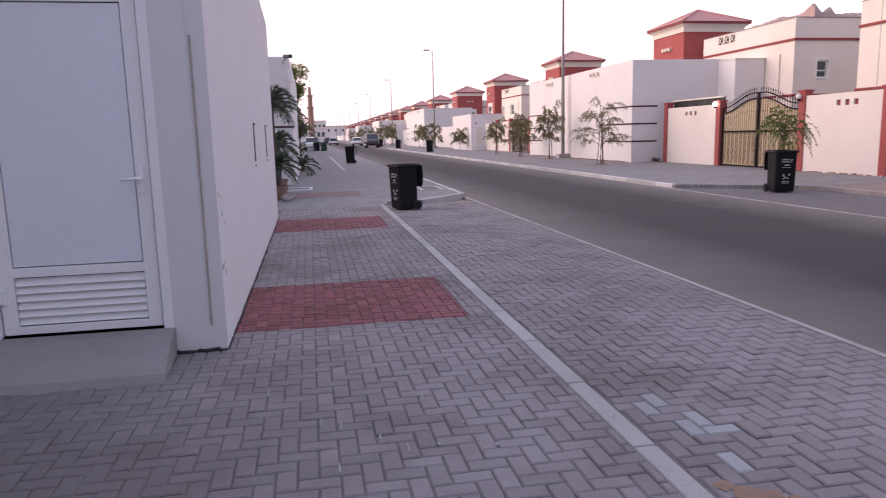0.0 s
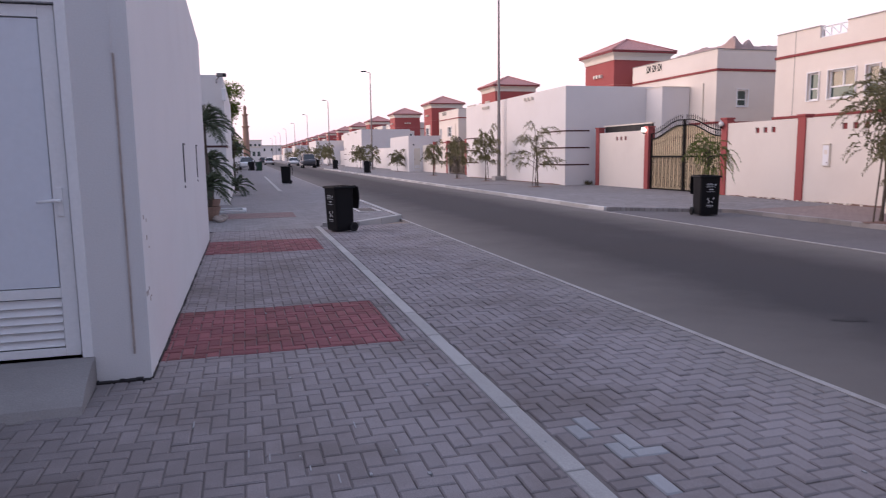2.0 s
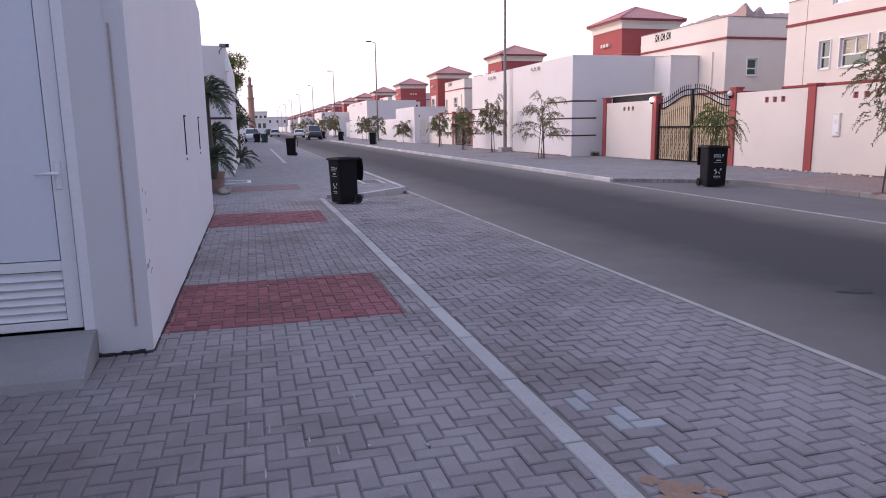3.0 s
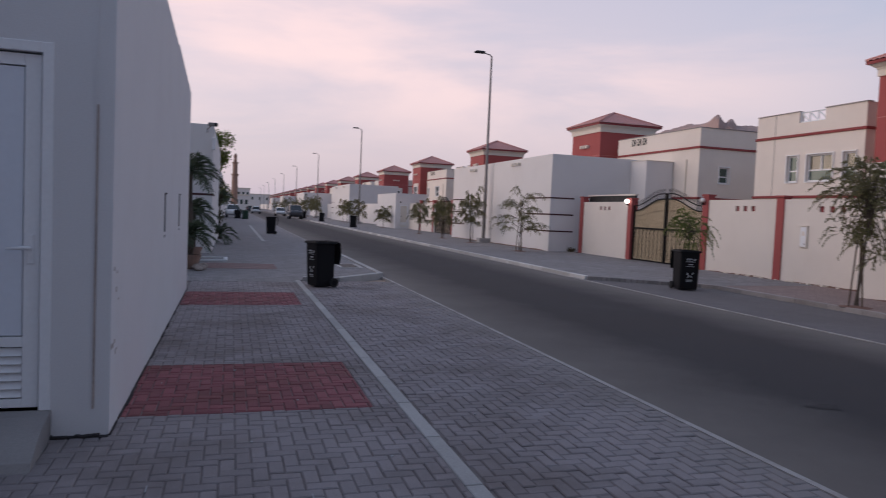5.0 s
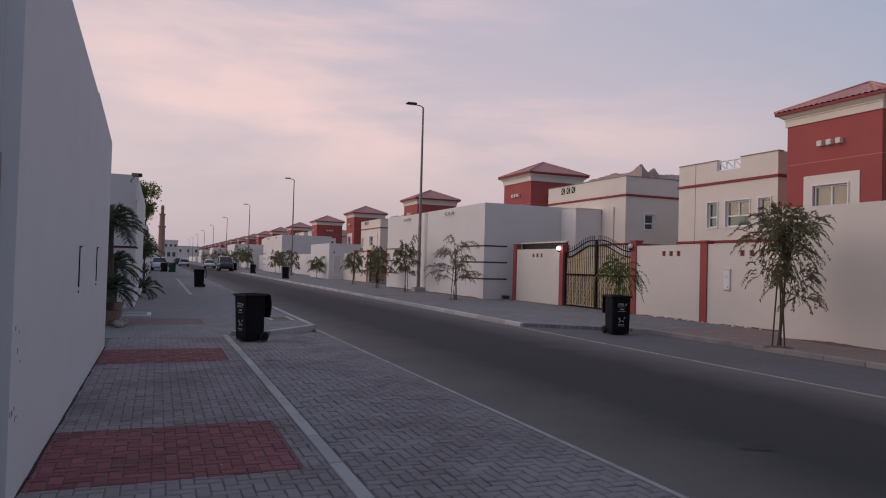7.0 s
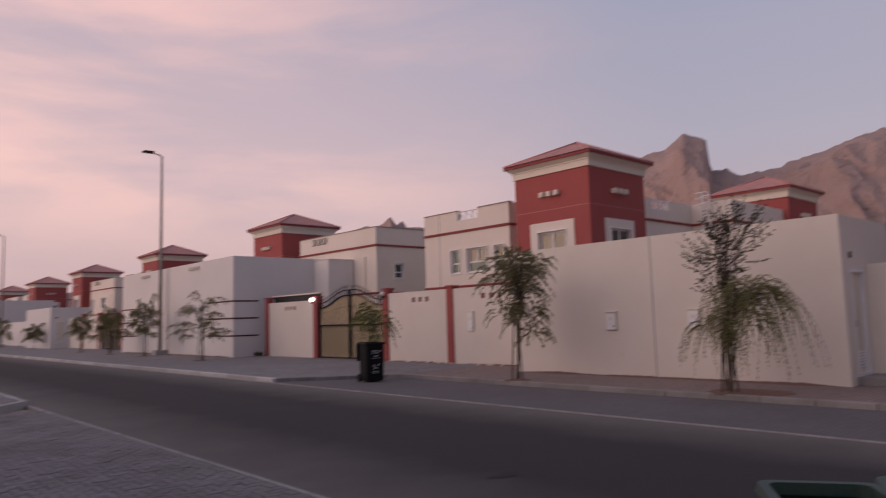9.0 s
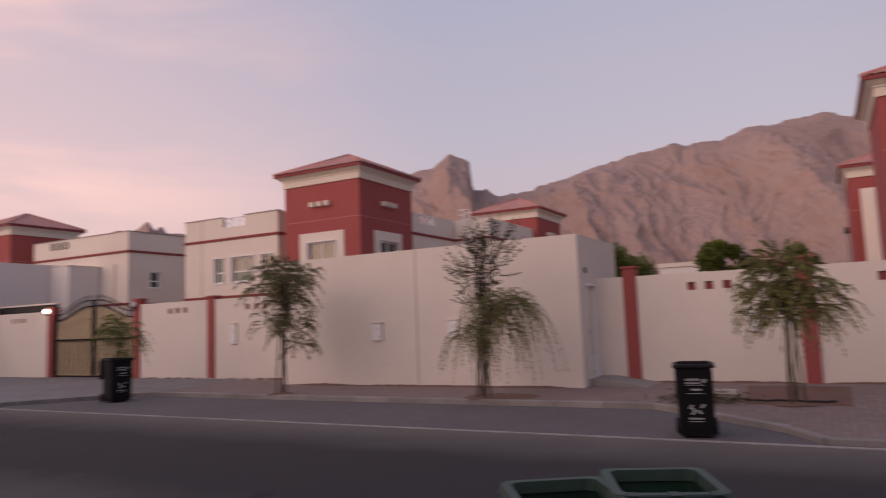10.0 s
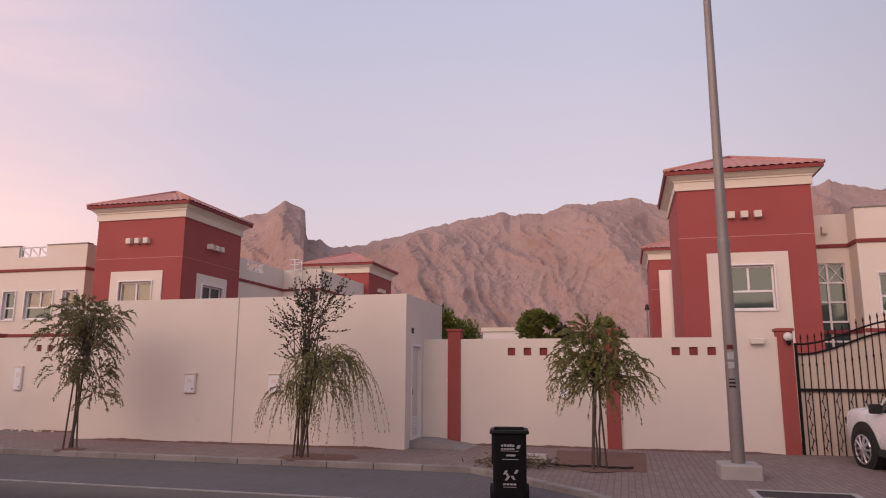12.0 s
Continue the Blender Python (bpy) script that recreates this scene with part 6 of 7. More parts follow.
lobed_tree(t4, 41, [(0, 0.03, 0, -0.06, 1.3, 0.022), (0.02, -0.03, 0, -0.12, 1.5, 0.02)], (0, -0.08, 1.25),
           [(0, 0.0, 1.70, 0.5, 0.46, 0.38, 48, 0.42, 0.8), (0, -0.42, 1.45, 0.42, 0.42, 0.30, 34, 0.50, 1.3), (0, 0.30, 1.50, 0.4, 0.36, 0.28, 24, 0.42, 1.0), (0, -0.40, 1.0, 0.3, 0.34, 0.24, 16, 0.46, 1.5)], M_LEAFBRIGHT)
stakes(t4, 1.3, 2, 0.15, 41)
pit(t4, 0.32)
street_tree(12.85, 29.6, 0.11, "young sparse street tree with thin foliage", 53, 3.0, 1.25, limbs=20, twigs=9, leaves=30, leaf_w=0.016, first=0.35, droop=0.7, lift=0.5, n_stakes=3)
street_tree(13.2, 37.4, 0.11, TL, 59, 3.1, 0.85, n_stakes=2)
street_tree(13.1, 42.6, 0.11, TL, 61, 2.7, 0.95, n_stakes=2)
street_tree(13.4, 49.5, 0.11, TL, 67, 2.6, 0.85, n_stakes=2)
street_tree(13.9, 64.5, 0.11, TL, 71, 2.1, 0.8, n_stakes=0)
first_tree = None
for k, (y, x) in enumerate(((76, 13.6), (80, 12.9), (86, 13.4), (112, 13.0), (117, 13.4), (122, 12.8), (135, 13.2), (150, 13.2), (172, 13.0), (195, 13.2), (220, 13.0))):
    if k < 3:
        first_tree = street_tree(x, y, 0.11, "small street tree with green foliage", 80 + k, 3.0, 0.95, limbs=16, twigs=6, leaves=30, leaf_len=0.13, leaf_w=0.04, n_stakes=0, first=0.4, droop=1.2)
    else:
        copy_thing(first_tree, pose(x, y, 0.11, 0, 0, 70 * k) @ Matrix.Scale(1.15 + 0.12 * (k % 3), 4))


def bush(x, y, z, r, h, seed, label, material, n=2600, trunk=True):
    b = thing("garden_tree", label, "tree", "", pose(x, y, 0))
    rng = np.random.default_rng(seed)
    bm = bmesh.new()
    clumps = []
    for k in range(11 if h < 2 else 18):
        a, rr, zz = rng.random() * 6.28, r * 0.85 * math.sqrt(rng.random()), z + h * (0.10 + 0.80 * rng.random())
        c = Vector((rr * math.cos(a), rr * math.sin(a), zz))
        clumps.append(c)
        path_tube(bm, [(0, 0, z * 0.5), tuple(c * 0.5 + Vector((0, 0, z * 0.3))), tuple(c)], [0.05, 0.03, 0.008], 6)
    tube(bm, (0, 0, -0.1), (0, 0, z * 0.5 + 0.05), 0.09, 0.05, 8)
    part("trunk", bm, M_BARK, b)
    cs, ws = [], []
    for c in clumps:
        m = n // len(clumps)
        d = rng.normal(size=(m, 3))
        d /= np.linalg.norm(d, axis=1, keepdims=True)
        rad = r * (0.24 + 0.26 * rng.random()) * rng.random((m, 1)) ** 0.55 * (1 + 0.35 * (rng.random((m, 1)) > 0.9))
        cs.append(np.array(tuple(c)) + d * rad * np.array([1, 1, min(1.1, h / (2 * r) + 0.35)]))
        ws.append(d + rng.normal(size=(m, 3)) * 0.6 + np.array([0, 0, 0.2]))
    me = flat_leaves("crown", np.concatenate(cs), np.concatenate(ws), 0.14, 0.06, rng)
    me.materials.append(material)
    ob = new("crown", me)
    ob.parent = b
    return b


bush(19.0, 4.95, 2.15, 0.72, 1.1, 1, "clipped green tree behind a garden wall", M_LEAFBRIGHT)
bush(19.0, 2.60, 2.2, 0.50, 1.25, 2, "bright green garden tree behind a wall", M_LEAFBRIGHT)
bush(19.6, 2.02, 2.1, 0.40, 0.85, 3, "dark green garden tree behind a wall", M_LEAFDARK)
bush(19.0, 0.92, 2.3, 0.26, 0.75, 4, "slim bright garden tree behind a wall", M_LEAFBRIGHT, 1200)
bush(19.4, 0.58, 2.2, 0.16, 0.65, 5, "dark slim garden tree behind a wall", M_LEAFDARK, 1000)

# ---- near side further on: annex, palms, tree, camera ----
w = thing("annex_across", "white annex with dark bands beside the footway", "outbuilding")
bm = bmesh.new()
pierced(bm, "y", 25.0, 0.2, -7.0, -0.50, -0.2, 4.35)
pierced(bm, "x", -0.70, 0.2, 25.2, 39.0, -0.2, 4.35)
pierced(bm, "x", -7.0, 0.2, 25.2, 39.0, -0.2, 4.35)
pierced(bm, "y", 39.0, 0.2, -7.0, -0.5, -0.2, 4.35)
box(bm, -6.8, -0.7, 25.2, 39.0, 3.8, 3.95)
part("wall", bm, M_WHITE, w)
for z in (2.68, 1.99):
    part("band", boxes((-3.2, -0.488, 24.988, 25.0, z - 0.035, z + 0.035), (-0.5, -0.488, 25.0, 27.5, z - 0.035, z + 0.035)), M_DARKBAND, w, "dark brown painted band")
garden = setting("garden_wall_near", boxes((-2.5, -2.3, 14.45, 25.0, -0.2, 2.3)), M_WHITE, "white garden wall behind potted palms", "wall")
for y0, y1, h in ((39.2, 62, 2.5), (62, 76, 4.4), (76, 110, 2.5), (110, 124, 4.4), (124, 240, 2.5)):
    setting("near_side_wall", boxes((-0.95, -0.75, y0, y1, -0.2, h)), M_WHITE, "white wall along the footway further on", "wall")
c = thing("security_camera", "grey security camera on a bracket at a wall top", "camera")
bm = bmesh.new()
path_tube(bm, [(-0.7, 24.99, 4.1), (-0.7, 24.75, 4.15), (-0.55, 24.55, 4.3)], [0.02] * 3, 8)
part("bracket", bm, M_STEEL, c)
part("housing", boxes((-0.68, -0.36, 24.44, 24.58, 4.24, 4.36), bevel=0.03), M_STEEL, c)
bm = bmesh.new()
tube(bm, (-0.43, 24.44, 4.30), (-0.43, 24.38, 4.30), 0.05, sides=14)
part("lens", bm, M_TRIMBLACK, c, "dark lens")
part("spot", boxes((-0.55, -0.42, 24.8, 24.99, 3.5, 3.9), bevel=0.02), M_FRAME, c, "white floodlight case")


def palm(x, y, z0, trunk_h, fronds, length, seed, label, pot=True):
    p = thing("palm", label, "palm", "palms beside the footway", pose(x, y, 0))
    rng = np.random.default_rng(seed)
    bm = bmesh.new()
    path_tube(bm, [(0, 0, z0), (0.02, 0.01, z0 + trunk_h * 0.5), (0, 0, z0 + trunk_h)], [0.10, 0.09, 0.08], 10)
    part("trunk", bm, M_BARK, p)
    if pot:
        bm = bmesh.new()
        prof = ((0.18, 0), (0.22, 0.12), (0.27, 0.30), (0.29, 0.36), (0.25, 0.36), (0.22, 0.28))
        rings = loft(bm, [[(r * math.cos(k * math.pi / 8), r * math.sin(k * math.pi / 8), z) for k in range(16)] for r, z in prof])
        bm.faces.new(rings[0][::-1]), bm.faces.new(rings[-1])
        part("pot", bm, M_CERAMIC, p, "stone-coloured pot")
    top = Vector((0, 0, z0 + trunk_h))
    for i in range(fronds):
        az, el = i * 2.4 + rng.normal() * 0.2, radians(78 - 85 * i / fronds)
        line = []
        for k in range(9):
            s = k / 8
            r = length * s
            line.append(top + Vector((math.cos(az) * r * math.cos(el), math.sin(az) * r * math.cos(el), r * math.sin(el) - 0.55 * length * s ** 2.2)))
        arr = np.array([tuple(q) for q in line])
        m = 80
        t = np.linspace(0.12, 0.99, m)
        idx = np.minimum((t * 8).astype(int), 7)
        fr = (t * 8 - idx)[:, None]
        pos = arr[idx] * (1 - fr) + arr[idx + 1] * fr
        tan = arr[idx + 1] - arr[idx]
        tan /= np.linalg.norm(tan, axis=1, keepdims=True)
        side = np.cross(tan, [0, 0, 1.0])
        side /= np.linalg.norm(side, axis=1, keepdims=True) + 1e-9
        sgn = np.where(np.arange(m) % 2 == 0, 1.0, -1.0)[:, None]
        way = tan * 0.8 + side * sgn * 0.8 + np.array([0, 0, -0.12]) + rng.normal(size=(m, 3)) * 0.08
        me = flat_leaves("frond", pos, way, (0.30 * length * (1.15 - np.abs(t - 0.45))), 0.022, rng)
        bm = bmesh.new()
        bm.from_mesh(me)
        path_tube(bm, [tuple(q) for q in line], [0.012 * (1 - 0.1 * k) for k in range(9)], 4)
        part("frond", bm, M_PALM, p, "arching palm frond")


palm(-0.86, 19.1, 0.30, 0.55, 20, 0.75, 3, "potted palm with arching dusty fronds beside a wall")
palm(-0.98, 20.6, 0.0, 2.55, 26, 1.0, 7, "small palm with arching fronds against a wall", pot=False)
palm(-0.95, 22.2, 0.25, 1.15, 20, 0.85, 8, "potted palm with arching dusty fronds beside a wall")
palm(-0.30, 31.0, 0.2, 0.2, 12, 0.9, 9, "low spreading palm beside the footway", pot=False)
palm(-0.5, 39.4, 0.0, 1.9, 16, 1.1, 12, "palm with arching fronds further along the footway", pot=False)
p = thing("rock_edging", "row of pale stones round a potted palm", "stones")
for k in range(5):
    bm = bmesh.new()
    bmesh.ops.create_icosphere(bm, subdivisions=2, radius=0.12)
    for v in bm.verts:
        v.co *= 1 + 0.35 * noise.noise(v.co * 7 + Vector((k, 0, 0)))
        v.co.z *= 0.65
    st = part("stone", bm, M_STONE, p, "rough pale stone")
    st.location = (-0.62 + 0.10 * math.sin(k * 2), 18.4 + 0.22 * k, 0.06)
bush(-0.85, 37.0, 0.7, 0.55, 2.3, 21, "dark leafy shrub growing beside the footway wall", M_LEAFDARK, 3600)
bush(-0.95, 40.6, 1.5, 0.98, 4.2, 9, "leafy green tree leaning over the footway", M_LEAFBRIGHT, 8000)
setting("pit_edging", boxes((-0.7, 0.06, 22.6, 22.72, -0.05, 0.05), (-0.05, 0.06, 21.7, 22.6, -0.05, 0.05), (-0.7, 0.06, 21.58, 21.7, -0.05, 0.05), bevel=0.01), M_NEARWALL, "white concrete edging of a planting pit", "edging")
setting("bay_line", boxes((1.55, 1.72, 34.0, 60, -0.05, 0.012)), M_KERB, "pale flush kerb along the next bay", "kerb")

# ---- covers and ground details ----
def cover(x0, x1, y0, y1, z, label):
    c = thing("inspection_cover", label, "cover")
    part("frame", boxes((x0, x1, y0, y0 + 0.09, z - 0.1, z + 0.012), (x0, x1, y1 - 0.09, y1, z - 0.1, z + 0.012), (x0, x0 + 0.09, y0 + 0.09, y1 - 0.09, z - 0.1, z + 0.012), (x1 - 0.09, x1, y0 + 0.09, y1 - 0.09, z - 0.1, z + 0.012)), M_KERB, c, "pale concrete frame")
    part("plate", boxes((x0 + 0.09, x1 - 0.09, y0 + 0.09, y1 - 0.09, z - 0.1, z + 0.005)), M_TRIMBLACK, c, "dark steel plate")


cover(3.05, 3.70, 19.2, 20.6, 0.07, "steel cover in a pale frame on the island")
cover(10.60, 11.36, -2.46, -1.09, 0.085, "steel cover in a pale frame on the drive")
slab("soil_patch", [(12.72, 0.2), (15.4, 0.15), (15.4, 1.9), (12.72, 1.7)], [0.093, 0.116, 0.117, 0.095], M_PITSOIL, "bare red soil patch round a young tree")
slab("soil_strip", [(12.67, 5.5), (13.1, 5.35), (13.5, 5.6), (13.55, 6.5), (13.2, 6.85), (12.67, 6.8)], [0.094, 0.098, 0.101, 0.102, 0.099, 0.094], M_PITSOIL, "bare red soil patch round a young tree")
bm = bmesh.new()
v = [bm.verts.new(c) for c in ((AX + 1.36, 3.55, 0.10), (AX + 1.36, 4.6, 0.26), (AX + 0.35, 4.6, 0.26), (AX + 0.2, 3.7, 0.10), (AX + 1.36, 4.95, 0.26), (AX + 0.35, 4.95, 0.26))]
bm.faces.new((v[0], v[1], v[2], v[3])), bm.faces.new((v[1], v[4], v[5], v[2]))
low = [bm.verts.new((q.co.x, q.co.y, -0.1)) for q in v]
for a, b in ((0, 3), (3, 2), (2, 5), (5, 4), (4, 1), (1, 0)):
    bm.faces.new((v[a], v[b], low[b], low[a]))
bmesh.ops.recalc_face_normals(bm, faces=bm.faces[:])
setting("annex_step", bm, M_STEP, "cement ramp step under the annex door", "step")
k = thing("kerb_end", "loose pale kerb stone lying by a wall", "kerb stone")
part("stone", boxes((13.9, 14.05, 1.95, 2.75, 0.08, 0.19), bevel=0.015), M_KERB, k)
d = thing("dry_cuttings", "heap of dry leafy cuttings lying on the paving", "cuttings", at=pose(12.75, 2.35, 0.12))
rngd = np.random.default_rng(8)
cs = rngd.normal(size=(500, 3)) * np.array([0.22, 0.34, 0.05]) + np.array([0, 0, 0.06])
cs[:, 2] = np.abs(cs[:, 2])
me = flat_leaves("leaves", cs, rngd.normal(size=(500, 3)) * np.array([1, 1, 0.4]), 0.12, 0.025, rngd)
me.materials.append(M_DRY)
lf = new("foliage", me)
lf["kind"] = "stuff"
lf.parent = d
bm = bmesh.new()
for k in range(12):
    a = rngd.random() * 6.28
    tube(bm, (0.3 * math.cos(a), 0.3 * math.sin(a), 0.02), (-0.35 * math.cos(a), -0.35 * math.sin(a), 0.12), 0.005, sides=4)
part("twigs_heap", bm, M_BARK, d)
bm = bmesh.new()
path_tube(bm, [(12.95 + 0.05 * math.sin(k * 1.3), 1.95 - 0.14 * k, 0.128 - 0.001 * k + 0.010 * (k % 2)) for k in range(12)], [0.018] * 12, 6)
h = thing("irrigation_hose", "black irrigation hose lying round a tree", "hose")
part("hose", bm, M_TAR, h)
r = thing("dry_shrub", "dry brown tuft at a wall corner", "plant", at=pose(15.72, 30.0, 0.13) @ Matrix.Scale(0.7, 4))
cs = rngd.normal(size=(240, 3)) * np.array([0.12, 0.16, 0.05]) + np.array([0, 0, 0.02])
me = flat_leaves("tuft", cs, rngd.normal(size=(240, 3)) + np.array([0, 0, 1.6]), 0.28, 0.02, rngd)
me.materials.append(M_DRY)
lf = new("tuft", me)
lf.parent = r
# crumbled plaster along the foot of a garden wall
rk = random.Random(12)
crumbs = thing("plaster_crumbs", "small pale plaster crumbs along a wall foot", "rubble")
crumbs["kind"] = "stuff"
bm = bmesh.new()
for k in range(46):
    y, s = 14.2 + 6.2 * rk.random(), 0.012 + 0.028 * rk.random() ** 2
    x = FW - 0.04 - 0.16 * rk.random() ** 2
    v = box(bm, x - s, x + s, y - s * 1.3, y + s * 1.3, 0.10, 0.128 + s)
    for q in v[4:]:
        q.co.x += (rk.random() - 0.5) * s
        q.co.y += (rk.random() - 0.5) * s
part("crumb", bm, M_TRIM, crumbs)
# sand blown against the feet of the walls, in an uneven bank
def sand_drift(x, y0, y1, z, seed):
    rk = random.Random(seed)
    bm = bmesh.new()
    rows = []
    n = int((y1 - y0) / 0.12)
    for k in range(n + 1):
        y = y0 + (y1 - y0) * k / n
        f = 0.5 + 0.5 * noise.noise((y * 0.9, seed, 0)) + 0.25 * noise.noise((y * 4, seed, 3))
        end = min(1.0, k / 4, (n - k) / 4)
        reach, high = (0.03 + 0.20 * f) * end + 0.01, (0.008 + 0.05 * f * (0.7 + 0.5 * rk.random())) * end
        rows.append([bm.verts.new(c) for c in ((x - reach, y, z - 0.012), (x - reach * 0.45, y, z + high * 0.45), (x + 0.01, y, z + high))])
    for p, q in zip(rows, rows[1:]):
        for i in range(2):
            bm.faces.new((p[i], q[i], q[i + 1], p[i + 1]))
    setting("sand_drift", bm, M_PITSOIL, "low bank of reddish sand against a wall foot", "sand", smooth=True)


sand_drift(FW, -2.5, 0.6, 0.115, 3)
sand_drift(FW, 0.92, 4.05, 0.12, 5)
sand_drift(AX, 5.1, 13.0, 0.108, 9)
sand_drift(FW, 13.3, 17.0, 0.12, 11)
sand_drift(FW, 17.4, 20.5, 0.12, 14)
sand_drift(AX, 30.5, 45.0, 0.12, 17)
# tar patch on the asphalt
bm = bmesh.new()
ring = [bm.verts.new((5.65 + 0.17 * math.cos(a) * (1 + 0.35 * math.sin(3 * a)), 5.35 + 0.09 * math.sin(a) * (1 + 0.4 * math.cos(5 * a)), -0.008)) for a in [k * math.pi / 12 for k in range(24)]]
bm.faces.new(ring)
setting("tar_patch", bm, M_TAR, "dark oil patch on the asphalt", "stain")

# ---- roof ladder, low roof things ----
l = thing("roof_ladder", "white caged roof ladder behind a parapet", "ladder")
for y in (13.95, 14.27):
    part("rail", boxes((27.88, 27.92, y, y + 0.04, 4.5, 6.50)), M_FRAME, l)
for k in range(7):
    part("rung", boxes((27.885, 27.915, 13.99, 14.27, 4.7 + 0.28 * k, 4.73 + 0.28 * k)), M_FRAME, l)
for z in (6.0, 6.24, 6.47):
    part("hoop", boxes((27.5, 27.9, 13.92, 13.95, z, z + 0.03), (27.5, 27.53, 13.95, 14.34, z, z + 0.03), (27.53, 27.9, 14.31, 14.34, z, z + 0.03)), M_FRAME, l)
b = thing("garden_block", "low white garden building behind a wall", "outbuilding")
part("wall", boxes((23.0, 27.0, 3.45, 4.95, -0.1, 3.02)), M_WHITE, b)
part("sill", boxes((22.95, 27.05, 3.40, 5.0, 3.02, 3.15)), M_TRIM, b)
b = thing("house_behind", "low pinkish house with a pale tiled roof behind", "house")
part("wall", boxes((60, 66, 2.0, 6.0, -0.1, 5.2)), M_RED, b)
bm = bmesh.new()
v = [bm.verts.new(c) for c in ((59.5, 1.5, 5.2), (66.5, 1.5, 5.2), (66.5, 6.5, 5.2), (59.5, 6.5, 5.2), (63, 4, 6.4))]
for i in range(4):
    bm.faces.new((v[i], v[(i + 1) % 4], v[4]))
part("roof", bm, M_TILE, b)

g = thing("garden_post", "thin grey post behind a garden wall", "post")
bm = bmesh.new()
tube(bm, (26, -0.35, -0.1), (26, -0.35, 3.9), 0.03, sides=8)
part("post", bm, M_STEEL, g)
bm = bmesh.new()
tube(bm, (26, -0.35, 3.9), (26, -0.35, 4.1), 0.09, 0.05, 8)
part("cap", bm, M_TRIMBLACK, g)
# sand that lies on the paving by the kerb, and pale sand in some joints
sp = thing("sand_patch", "patch of loose reddish sand on the paving", "sand")
bm = bmesh.new()
rs = random.Random(3)
for cx, cy, rr in ((1.80, 2.74, 0.05), (1.86, 2.66, 0.07), (1.95, 2.62, 0.05), (1.83, 2.56, 0.08), (1.92, 2.50, 0.06), (2.03, 2.57, 0.035)):
    ring = [bm.verts.new((cx + rr * (0.6 + 0.8 * rs.random()) * math.cos(k * math.pi / 8), cy + rr * (0.6 + 0.8 * rs.random()) * math.sin(k * math.pi / 8), 0.0015)) for k in range(16)]
    mid = bm.verts.new((cx, cy, 0.008))
    for k in range(16):
        bm.faces.new((ring[k], ring[(k + 1) % 16], mid))
part("sand", bm, M_LOOSESAND, sp)
for k, (x, y) in enumerate(((0.02, 3.86), (0.13, 3.78), (0.33, 3.60), (0.10, 3.28), (0.46, 3.42), (-0.30, 4.4), (0.64, 4.1))):
    setting("pale_joint", boxes((x - 0.004, x + 0.004, y, y + 0.10, -0.012, 0.0015)), M_PAVEPALE, "pale sand in a paving joint", "joint")
for k in range(26):
    x, y = -0.5 + 4.1 * rs.random(), 2.6 + 7.0 * rs.random() ** 1.6
    s2 = 0.008 + 0.012 * rs.random()
    setting("grit", boxes((x, x + s2, y, y + s2 * 1.6, -0.002, 0.006)), M_PAVEPALE, "small pale crumb of grit on the paving", "grit")

# ---- minaret and far buildings ----
m = thing("minaret", "slender tan stone minaret beyond the houses", "tower", at=pose(0.85, 210, 0) @ Matrix.Diagonal((0.75, 0.75, 1, 1)))
bm = bmesh.new()
tube(bm, (0, 0, 0), (0, 0, 10), 1.25, 1.1, 8)
tube(bm, (0, 0, 10), (0, 0, 13.4), 0.95, 0.9, 8)
part("shaft", bm, M_MINARET, m)
for z, r in ((10.0, 1.5), (13.4, 1.25)):
    bm = bmesh.new()
    tube(bm, (0, 0, z), (0, 0, z + 0.5), r * 0.8, r, 8)
    part("gallery", bm, M_MINARET, m, "stone gallery")
bm = bmesh.new()
tube(bm, (0, 0, 13.9), (0, 0, 15.3), 0.6, 0.55, 8)
bmesh.ops.create_uvsphere(bm, u_segments=12, v_segments=8, radius=0.65, matrix=Matrix.Translation((0, 0, 15.5)) @ Matrix.Diagonal((1, 1, 1.4, 1)))
part("cap", bm, M_MINARET, m, smooth=True)
for x0, x1, y, hgt in ((2.2, 8.0, 330, 9.0), (9.5, 22, 420, 8.0), (-14, 1.5, 300, 6.5), (1.0, 6.0, 260, 5.0)):
    b = thing("far_building", "pale flat-roofed building at the end of the street", "building")
    part("wall", boxes((x0, x1, y, y + 12, -0.1, hgt)), M_WHITE, b)
    part("parapet", boxes((x0 - 0.2, x1 + 0.2, y - 0.2, y + 12.2, hgt, hgt + 0.5)), M_TRIM, b)
    for k in range(3):
        xx = x0 + (x1 - x0) * (k + 0.5) / 3
        part("window", boxes((xx - 0.5, xx + 0.5, y - 0.03, y, hgt - 3, hgt - 1.4)), M_GLASS, b)

